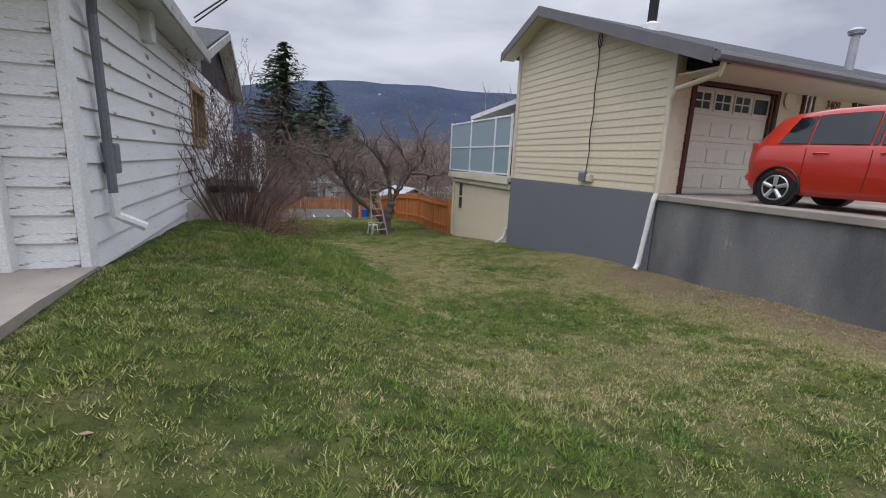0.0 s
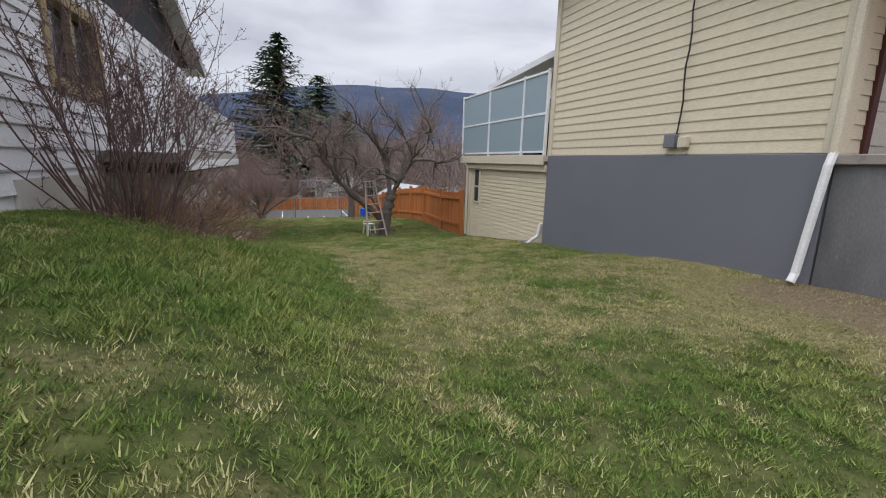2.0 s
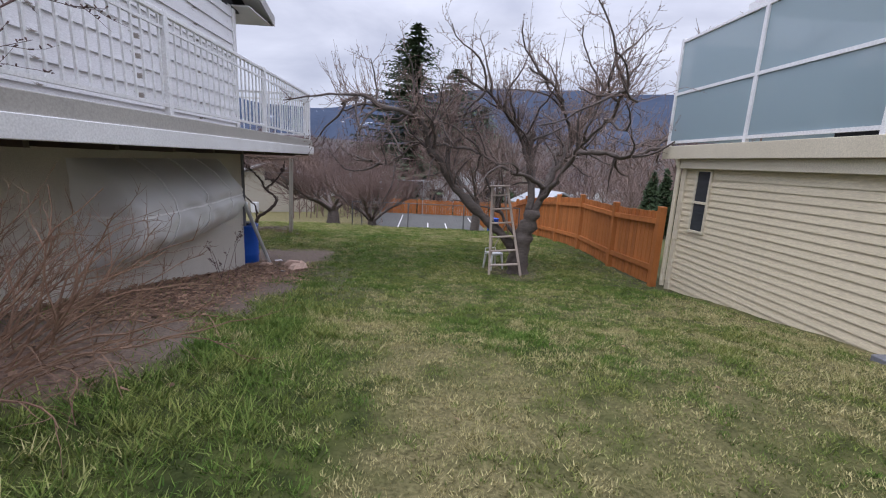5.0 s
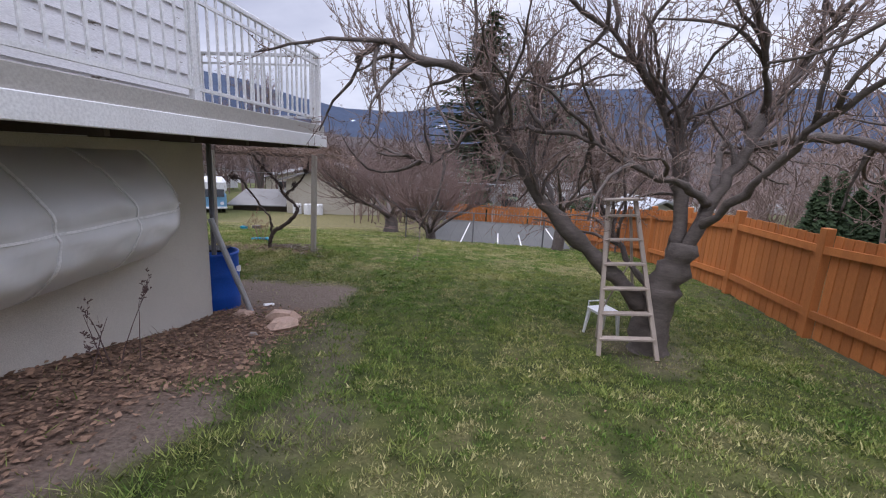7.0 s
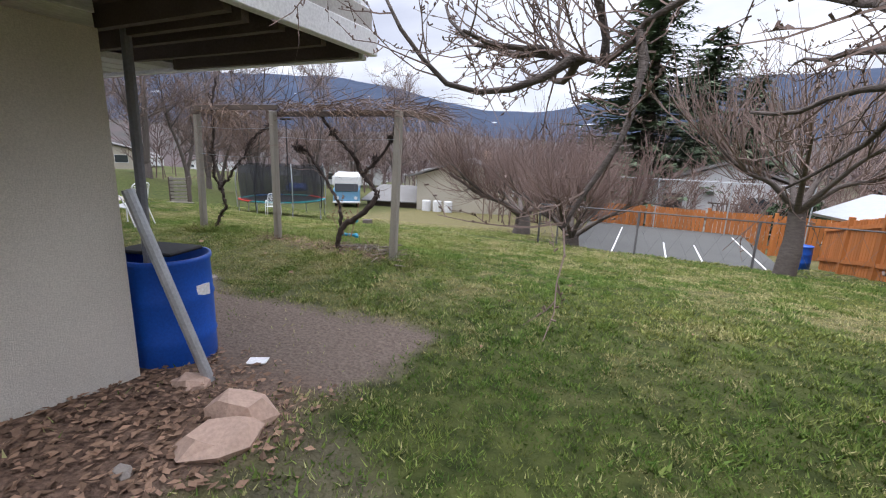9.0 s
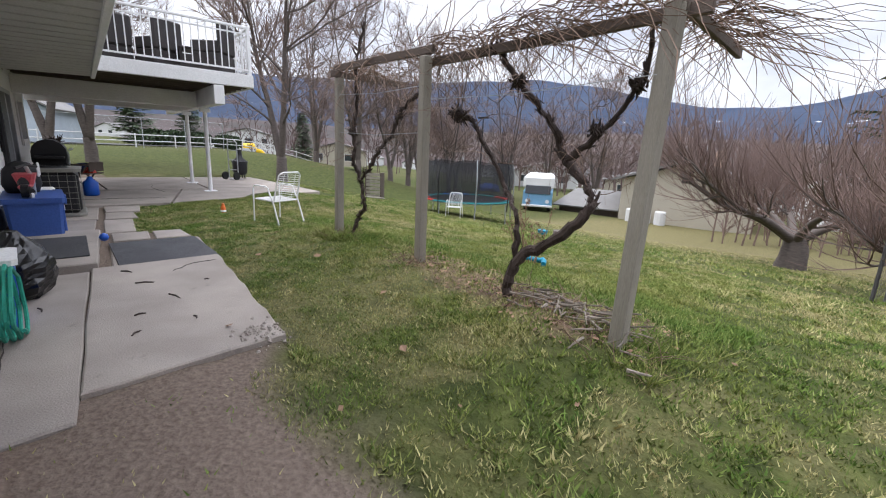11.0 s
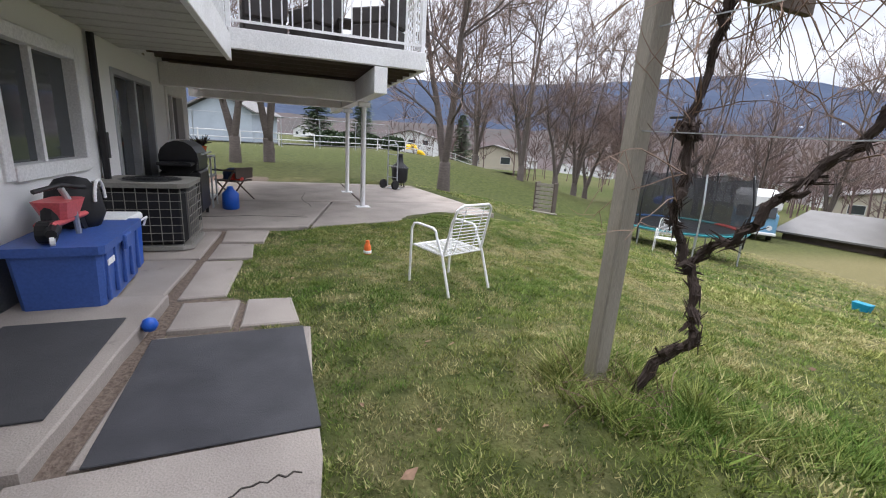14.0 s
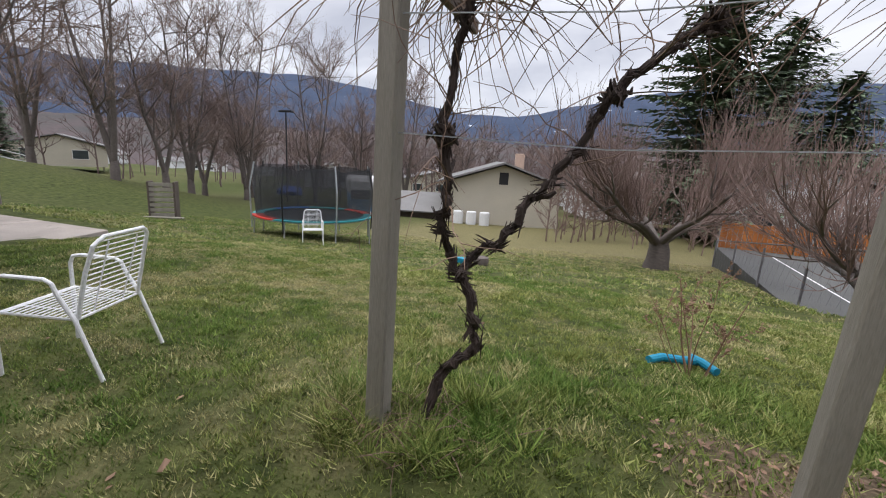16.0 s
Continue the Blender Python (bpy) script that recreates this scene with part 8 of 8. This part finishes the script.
for i in range(7):
    part("slat", B().box(-0.36, 0.36, -0.24, -0.21, 0.08 + i * 0.17, 0.2 + i * 0.17, 0.004), POST_WOOD, wr)
part("shelf", B().box(-0.36, 0.36, -0.2, 0.24, 0.6, 0.63), DARK_WOOD, wr)
solid("plank", B().box(-0.8, 0.8, -0.08, 0.08, 0, 0.04, 0.005), POST_WOOD, at(-18.6, 28.0, ground_z(-18.6, 28.0) + 0.01, 30), "weathered plank lying on lawn", "plank")

# ---- neighbouring houses ----
def far_house(name, m, w, d, h, rise, wall, roof, label, wins=(), gable_front=True, eave=0.45, ridge_v=False):
    """A house whose gable faces -y; windows on that side as (x, z, w, h)."""
    t = thing(name, m, label, "house")
    b = B().add([(-w / 2, 0, 0), (w / 2, 0, 0), (w / 2, 0, h), (0, 0, h + rise), (-w / 2, 0, h), (-w / 2, d, 0), (w / 2, d, 0), (w / 2, d, h), (0, d, h + rise), (-w / 2, d, h)],
                [(0, 1, 2, 3, 4), (9, 8, 7, 6, 5), (1, 6, 7, 2), (5, 0, 4, 9), (0, 5, 6, 1), (2, 7, 8, 3), (3, 8, 9, 4)])
    part("wall", b, wall, t)
    k = rise / (w / 2)
    e = eave
    part("roof", B().slab([(-w / 2 - e, -e, h - k * e + 0.12), (0, -e, h + rise + 0.12), (0, d + e, h + rise + 0.12), (-w / 2 - e, d + e, h - k * e + 0.12)][::-1], 0.12), roof, t)
    part("roof", B().slab([(w / 2 + e, -e, h - k * e + 0.12), (0, -e, h + rise + 0.12), (0, d + e, h + rise + 0.12), (w / 2 + e, d + e, h - k * e + 0.12)], 0.12), roof, t)
    for x, z, ww, hh in wins:
        p = part("window", B().box(x, x + ww, -0.02, 0.0, z, z + hh), WINDOW, t)
        part("window_frame", B().box(x - 0.06, x, -0.04, 0, z - 0.06, z + hh + 0.06).box(x + ww, x + ww + 0.06, -0.04, 0, z - 0.06, z + hh + 0.06).box(x, x + ww, -0.04, 0, z + hh, z + hh + 0.06).box(x, x + ww, -0.04, 0, z - 0.06, z), FAR_WHITE, p)
    return t


fh = far_house("house", at(-11.7, 46.8, -4.75, 18), 7.6, 11, 2.9, 1.25, FAR_WALL, GREY_ROOF, "low beige house with grey gabled roof", [], True, 0.6)
part("gable_vent", B().box(-0.3, 0.3, -0.03, 0, 2.9, 3.7), DARK, fh)
part("chimney", B().box(1.2, 1.9, 6, 6.7, 3.4, 5.1, 0.03), ROCK, fh)
part("lean_to", B().box(-8.2, -4.0, 0.8, 4.3, 0.0, 0.75), DARK_WOOD, fh, "dark low shed beside house")
part("lean_to_roof", B().slab([(-8.6, 0.3, 0.72), (-3.9, 0.3, 0.72), (-4.4, 4.6, 1.75), (-8.0, 4.6, 1.75)], 0.1), GREY_ROOF, fh, "low grey shed roof beside house")
for i in range(3):
    solid("water_tank", B().lathe([(0.3, 0), (0.34, 0.05), (0.34, 0.85), (0.3, 0.92), (0, 0.93)], 12), FAR_WHITE, at(-14.2 + i * 0.85, 45.2 + i * 0.2, -4.6), "white plastic tank beside house", "tank", "white tanks")
# houses past the court, seen between the trees
h2 = far_house("house", at(6.0, 47.5, -4.2, 4), 9, 8, 2.6, 1.6, FAR_WHITE, GREY_ROOF, "white house with lattice deck behind court", [(-3.6, 1.0, 1.2, 1.2), (1.0, 1.0, 1.6, 1.2)])
part("deck_floor", B().box(-1.5, 4.5, -3.0, 0, 0.9, 1.05), DARK_WOOD, h2)
for i in range(26):
    part("baluster", B().box(-1.5 + i * 0.24, -1.44 + i * 0.24, -3.0, -2.95, 1.05, 1.9), DARK_WOOD if i % 5 else FAR_WHITE, h2)
part("handrail", B().box(-1.5, 4.5, -3.02, -2.93, 1.9, 1.97), DARK_WOOD, h2)
part("deck_wall", B().box(-1.5, 4.5, -2.95, -2.85, -0.3, 0.9), FAR_WHITE, h2)
for i in range(12):
    part("lattice", B().path([(-1.4 + i * 0.45, -3.04, 2.2), (-0.9 + i * 0.45, -3.04, 2.8)], 0.03, 4).path([(-0.9 + i * 0.45, -3.05, 2.2), (-1.4 + i * 0.45, -3.05, 2.8)], 0.03, 4), FAR_WHITE, h2)
far_house("shed", at(10.6, 35.5, -3.75, 12), 3.0, 3.0, 1.8, 0.7, FAR_WHITE, GALV, "small white shed with metal roof behind cedar fence", [])
far_house("house", at(-2.0, 62, -5.2, 25), 10, 8, 2.8, 1.6, FAR_WHITE, GREY_ROOF, "white far house with grey roof", [(-3.2, 1.0, 1.4, 1.2), (1.5, 1.0, 1.4, 1.2)])
far_house("house", at(13, 58, -5.0, -10), 11, 8, 2.8, 1.7, FAR_WALL, GREY_ROOF, "beige far house among bare trees", [(-3.2, 1.0, 1.4, 1.2), (1.5, 1.0, 1.4, 1.2)])
# across the park
far_house("house", at(-44, 13.5, -1.4, 75), 5.0, 7, 2.6, 1.3, mat("pale blue grey boards", (0.42, 0.48, 0.53), None, 1, 0.8), GREY_ROOF, "pale blue-grey garage beyond patio", [])
far_house("house", at(-70, 10.0, -1.3, 80), 10, 12, 2.8, 1.5, FAR_TEAL, FAR_WHITE, "pale green far house with white roof", [(-3.6, 1.0, 1.2, 1.1), (1.4, 1.0, 1.6, 1.1)])
far_house("house", at(-104, 46.0, -3.6, 65), 11, 12, 4.2, 1.5, FAR_WHITE, GREY_ROOF, "white two-storey far house", [(-3.6, 2.6, 1.2, 1.0), (-0.5, 2.6, 1.6, 1.0), (3, 2.6, 1.2, 1.0), (-3.6, 0.7, 1.2, 1.0)])
far_house("house", at(-72, 52.0, -4.2, 60), 10, 14, 2.6, 1.3, FAR_WALL, GREY_ROOF, "low beige far house", [(-3.6, 1.0, 1.2, 1.1), (1.4, 1.0, 1.6, 1.1)])
far_house("house", at(-50, 82.0, -6.5, 40), 12, 9, 2.7, 1.5, FAR_WHITE, GREY_ROOF, "pale far bungalow behind trees", [(-4, 1.0, 1.4, 1.1), (-0.5, 1, 1.4, 1.1), (3, 1.0, 1.4, 1.1)])
far_house("house", at(-33, 88.0, -7.0, 30), 14, 9, 2.7, 1.6, FAR_WALL, GREY_ROOF, "beige far bungalow behind trees", [(-5, 1.0, 1.6, 1.1), (-1, 1, 1.4, 1.1), (3, 1.0, 1.6, 1.1)])
far_house("house", at(-18, 92.0, -7.2, 20), 13, 9, 2.7, 1.6, FAR_WHITE, GREY_ROOF, "white far bungalow in valley", [(-5, 1.0, 1.6, 1.1), (-1, 1, 1.4, 1.1), (3, 1.0, 1.6, 1.1)])
# pale blue camper van on the verge
VAN_BLUE = mat("faded light blue paint", (0.16, 0.33, 0.50), None, 2, 0.4, bump=0.02)
van = thing("camper_van", at(-19.2, 41.6, ground_z(-19.2, 41.6) - 0.02, 36), "blue and white camper van parked on grass", "van")
part("body", B().box(-1.0, 1.0, -0.3, 4.2, 0.35, 1.5, 0.12), VAN_BLUE, van)
part("cab_roof", B().box(-1.05, 1.05, -0.2, 4.2, 1.5, 2.5, 0.2), FAR_WHITE, van)
part("windscreen", B().slab([(-0.85, -0.36, 1.25), (0.85, -0.36, 1.25), (0.85, -0.24, 1.8), (-0.85, -0.24, 1.8)], 0.03), CAR_GLASS, van)
part("bumper", B().box(-1.02, 1.02, -0.42, -0.28, 0.35, 0.5, 0.03), FAR_WHITE, van)
for x in (-0.8, 0.8):
    part("headlight", B().path([(x * 0.85, -0.33, 0.75), (x * 0.85, -0.36, 0.75)], 0.13, 12), FAR_WHITE, van)
    for y in (0.6, 3.2):
        part("wheel", B().path([(x - 0.12, y, 0.33), (x + 0.12, y, 0.33)], 0.33, 14), RUBBER, van)
solid("tarpaulin", lump(1.3, 0.9, 3.3), BLUE_BARREL, at(-36.3, 54.2, ground_z(-36.3, 54.2) - 0.02), "blue tarpaulin over stacked goods", "tarpaulin")
# yellow slide and playground
pg = thing("playground", at(-86, 41.3, ground_z(-86, 41.3), 60), "yellow slide and canopied play frame", "playground")
part("canopy", lump(1.3, 0.9, 1.2).mesh("canopy"), YELLOW, pg, "yellow dome canopy", pose(0, 0, 2.3))
for x in (-1.0, 1.0):
    for y in (-1.0, 1.0):
        part("post", B().path([(x, y, 0), (x, y, 2.5)], 0.06, 6), FAR_WHITE, pg)
part("platform", B().box(-1, 1, -1, 1, 1.1, 1.2), GREY_METAL, pg)
part("slide", B().path(smooth([(1.2, 0, 1.9), (2.0, 0.2, 1.7), (2.6, 0.3, 1.0), (3.2, 0.4, 0.4), (4.2, 0.4, 0.2)], 4), 0.42, 10), YELLOW, pg, "yellow tube slide")
for i in range(5):
    part("panel", B().box(-4.0 + i * 0.6, -3.95 + i * 0.6, -0.5, 0.5, 0.2, 1.8), FAR_WHITE, pg)
# white post-and-rail fence and road beyond the park lawn
pr = thing("rail_fence", at(-37.0, 6.0, ground_z(-37, 6)), "white rail fence along far road", "fence")
inv_ = pr.matrix_basis.inverted()
last = None
for i in range(13):
    u, v = -36.5 - 0.55 * i, 5.0 + i * 2.6
    g = ground_z(u, v)
    part("post", B().path([(0, 0, -0.2), (0, 0, 1.0)], 0.045, 6), FAR_WHITE, pr, "", inv_ @ at(u, v, g))
    x, y = xy(u, v)
    if last:
        for z in (0.45, 0.9):
            part("rail", B().path([(last[0], last[1], last[2] + z), (x, y, g + z)], 0.035, 5), FAR_WHITE, pr, "", inv_)
    last = (x, y, g)
b = B()
for i in range(14):
    u0, v0, u1, v1 = -39 - 0.55 * i, 2 + 2.6 * i, -39 - 0.55 * (i + 1), 2 + 2.6 * (i + 1)
    q = []
    for u, v in ((u0, v0), (u1, v1), (u1 - 5, v1 + 1), (u0 - 5, v0 + 1)):
        q.append((*xy(u, v), ground_z(u, v) + 0.08))
    b.add(q, [(0, 1, 2, 3)])
solid("road", b, COURT, pose(0, 0, 0), "grey asphalt road beyond park", "road", "", "structure")
chain_link([(-33.0, -2.0, -35.5, 13.0), (-35.5, 13.0, -37.5, 26.0)], 2.0, "tall thin chain link park fence")

# ---- hedges, woods and hills ----
def leafy(name, m, size, count, material, label, seed, s=0.14, cone=False):
    r_ = random.Random(seed)
    b = B()
    for _ in range(count):
        while True:
            x, y, z = r_.uniform(-1, 1), r_.uniform(-1, 1), r_.uniform(-1, 1)
            q = x * x + y * y + z * z
            if 0.25 < q < 1:
                break
        p = Vector((x * size[0], y * size[1], size[2] * (0.5 + 0.5 * z)))
        if cone:
            k = 1 - 0.85 * p.z / size[2]
            p.x, p.y = p.x * k, p.y * k
        p += Vector((nz(p.x, p.y, 1.2, p.z), nz(p.y, p.z, 1.2, 4), nz(p.z, p.x, 1.2, 8))) * 0.25
        d = Vector((r_.uniform(-1, 1), r_.uniform(-1, 1), r_.uniform(-0.3, 1))).normalized() * s
        o = d.orthogonal().normalized() * s * 0.4
        b.add([tuple(p - d), tuple(p + o), tuple(p + d), tuple(p - o)], [(0, 1, 2, 3)])
    return solid(name, b, material, m, label, "hedge")


for i, (u, v, h_) in enumerate(((10.6, 24.5, 2.6), (11.4, 25.0, 2.8), (12.2, 25.4, 2.5), (13.0, 25.8, 2.8), (13.8, 26.2, 2.6), (14.6, 26.7, 2.9), (15.4, 27.0, 2.7))):
    leafy("cedar_hedge", on(u, v), (0.6, 0.6, h_), 1500, HEDGE, "dark green pointed cedar hedge plant behind fence", 70 + i, 0.12, True)
for i, (u, v) in enumerate(((-50, 24.5), (-52.5, 27.0), (-51.2, 29.5), (-47, 22.5))):
    leafy("juniper_bush", on(u, v), (2.2, 1.4, 1.5), 1300, HEDGE, "low spreading dark juniper bush", 80 + i, 0.22)
leafy("evergreen_shrub", on(8.0, 40.5), (1.2, 1.2, 2.6), 1500, HEDGE, "green shrub by far cedar fence", 90, 0.2)


def woods(name, count, place, hmin, hmax, seed, material, label):
    """A belt of bare trees: stems with sprays of twigs, too many to count."""
    global rng
    rng = random.Random(seed)
    b = B()
    for _ in range(count):
        u, v = place()
        x, y = xy(u, v)
        g = ground_z(u, v)
        H = rng.uniform(hmin, hmax)
        stem = wander((x, y, g - 0.3), (rng.uniform(-.1, .1), rng.uniform(-.1, .1), 1), H, 5, 0.08, 0.1)
        b.path(stem, taper(6, 0.011 * H, 0.015), 4, False)
        for _ in range(13):
            f = rng.uniform(0.2, 0.98) * 4.99
            i = int(f)
            p = stem[i].lerp(stem[i + 1], f - i)
            a = rng.uniform(0, 6.283)
            d = Vector((math.cos(a), math.sin(a), rng.uniform(0.4, 1.4)))
            w = wander(p, d, H * rng.uniform(0.16, 0.36), 3, 0.2, 0.12)
            b.path(w, taper(4, 0.006 * H, 0.012), 3, False)
            for _ in range(6):
                j = rng.randrange(1, 4)
                d2 = side_dir(w[j] - w[j - 1], 0.7, 0.25)
                b.path([w[j], w[j] + d2 * H * rng.uniform(0.06, 0.16)], [0.003 * H, 0.006], 3, False)
    solid(name, b, material, pose(0, 0, 0), label, "trees", "", "stuff")


FAR_TWIG = mat("far brown woods", (0.15, 0.105, 0.095), (0.11, 0.08, 0.08), 0.05, 0.95, bump=0)
woods("bare_woods", 330, lambda: (rng.uniform(-60, 34), rng.uniform(62, 120)), 6, 10, 101, FAR_TWIG, "belt of bare brown trees beyond gardens")
woods("bare_thicket", 130, lambda: (rng.uniform(-8, 26), rng.uniform(39, 47)), 2.6, 4.2, 102, TWIG_RED, "bare reddish garden trees behind court")
woods("bare_thicket", 90, lambda: (rng.uniform(11, 24), rng.uniform(17, 45)), 4, 7, 103, TWIG, "bare trees behind cedar fence")
woods("bare_woods", 70, lambda: (rng.uniform(-95, -45), rng.uniform(38, 90)), 6, 11, 104, FAR_TWIG, "bare trees beyond park")


def hills(name, r, prof, material, label, depth):
    """A ridge round the place: heights over the bearing, with slopes towards us."""
    b = B()
    n, rows_ = 220, 10
    vs = []
    for j in range(rows_ + 1):
        f = j / rows_
        for i in range(n + 1):
            a = radians(-150 + 300 * i / n)
            h = prof(a, f)
            rr = r + depth * f + 0.05 * r * nz(a * 6, f * 3, 1.0)
            vs.append((-math.sin(a) * rr, math.cos(a) * rr, h))
    b.add(vs, [(j * (n + 1) + i, j * (n + 1) + i + 1, (j + 1) * (n + 1) + i + 1, (j + 1) * (n + 1) + i) for j in range(rows_) for i in range(n)])
    me = b.mesh(name)
    me.flip_normals()
    ob = part(name, me, material, None, "", None, True)
    return tagged(ob, label, "hills", "", "structure")


# Distance haze is mixed into the colour as slate blue; pale patches are snow.
HILL_FAR = mat("haze blue forested mountain with snow patches", (0.052, 0.068, 0.105), (0.082, 0.10, 0.145), 0.006, 1.0, bump=0, fine=0.05, stretch=(1, 1, 2.5), wear=(0.62, 0.66, 0.74), wear_at=0.665, spec=0.0)
HILL_NEAR = mat("brown and green valley woods", (0.105, 0.085, 0.085), (0.05, 0.065, 0.06), 0.025, 1.0, bump=0, fine=0.3, stretch=(1, 1, 3), spec=0.0)


def far_prof(a, f):
    deg = math.degrees(a)
    el_ = 8.2 + 1.2 * math.sin(radians(deg * 2.2 + 30)) + 0.9 * nz(a * 2.0, 3.0, 1.0) + 0.35 * nz(a * 9, 5, 1.0) + 0.12 * nz(a * 40, 2, 1)
    el_ -= 3.6 * math.exp(-((deg - 36) / 15) ** 2)
    return -25 + (math.tan(radians(max(2.5, el_))) * 2600 + 25) * sm(0, 1, f) ** 0.8


def near_prof(a, f):
    deg = math.degrees(a)
    el_ = 2.3 + 0.8 * nz(a * 3.0, 1.0, 1.0) + 0.25 * nz(a * 25, 4, 1)
    return -28 + (math.tan(radians(el_)) * 700 + 28) * f


hills("mountain_backdrop", 1700, far_prof, HILL_FAR, "forested mountain ridge with painted haze blue and snow patches", 900)
hills("valley_backdrop", 330, near_prof, HILL_NEAR, "brown wooded valley slopes", 370)
# small pale roofs scattered over the valley
rng = random.Random(120)
hm = None
for i in range(46):
    a = radians(rng.uniform(-40, 105))
    r = rng.uniform(140, 320)
    u, v = -math.sin(a - radians(TURN21)) * r, math.cos(a - radians(TURN21)) * r
    if -5 < v < 90 and u > -40:
        continue
    g = ground_z(u, v)
    if hm is None:
        hm = far_house("house", at(u, v, g, rng.uniform(0, 90)), 9, 10, 3.0, 1.8, FAR_WHITE, GREY_ROOF, "small far valley house", [(-3, 1, 1.5, 1.2), (1, 1, 1.5, 1.2)])
        hm["group"] = "valley houses"
    else:
        copy_thing(hm, at(u, v, g, rng.uniform(0, 90)))
# lamp post and a utility pole
lp = thing("street_lamp", at(-27.5, 44.0, -4.2), "tall dark park lamp post", "lamp")
part("pole", B().path([(0, 0, 0), (0, 0, 6.5)], [0.07, 0.045], 8), DARK, lp)
part("lamp_head", B().box(-0.6, 0.6, -0.12, 0.12, 6.45, 6.6, 0.03), DARK, lp)
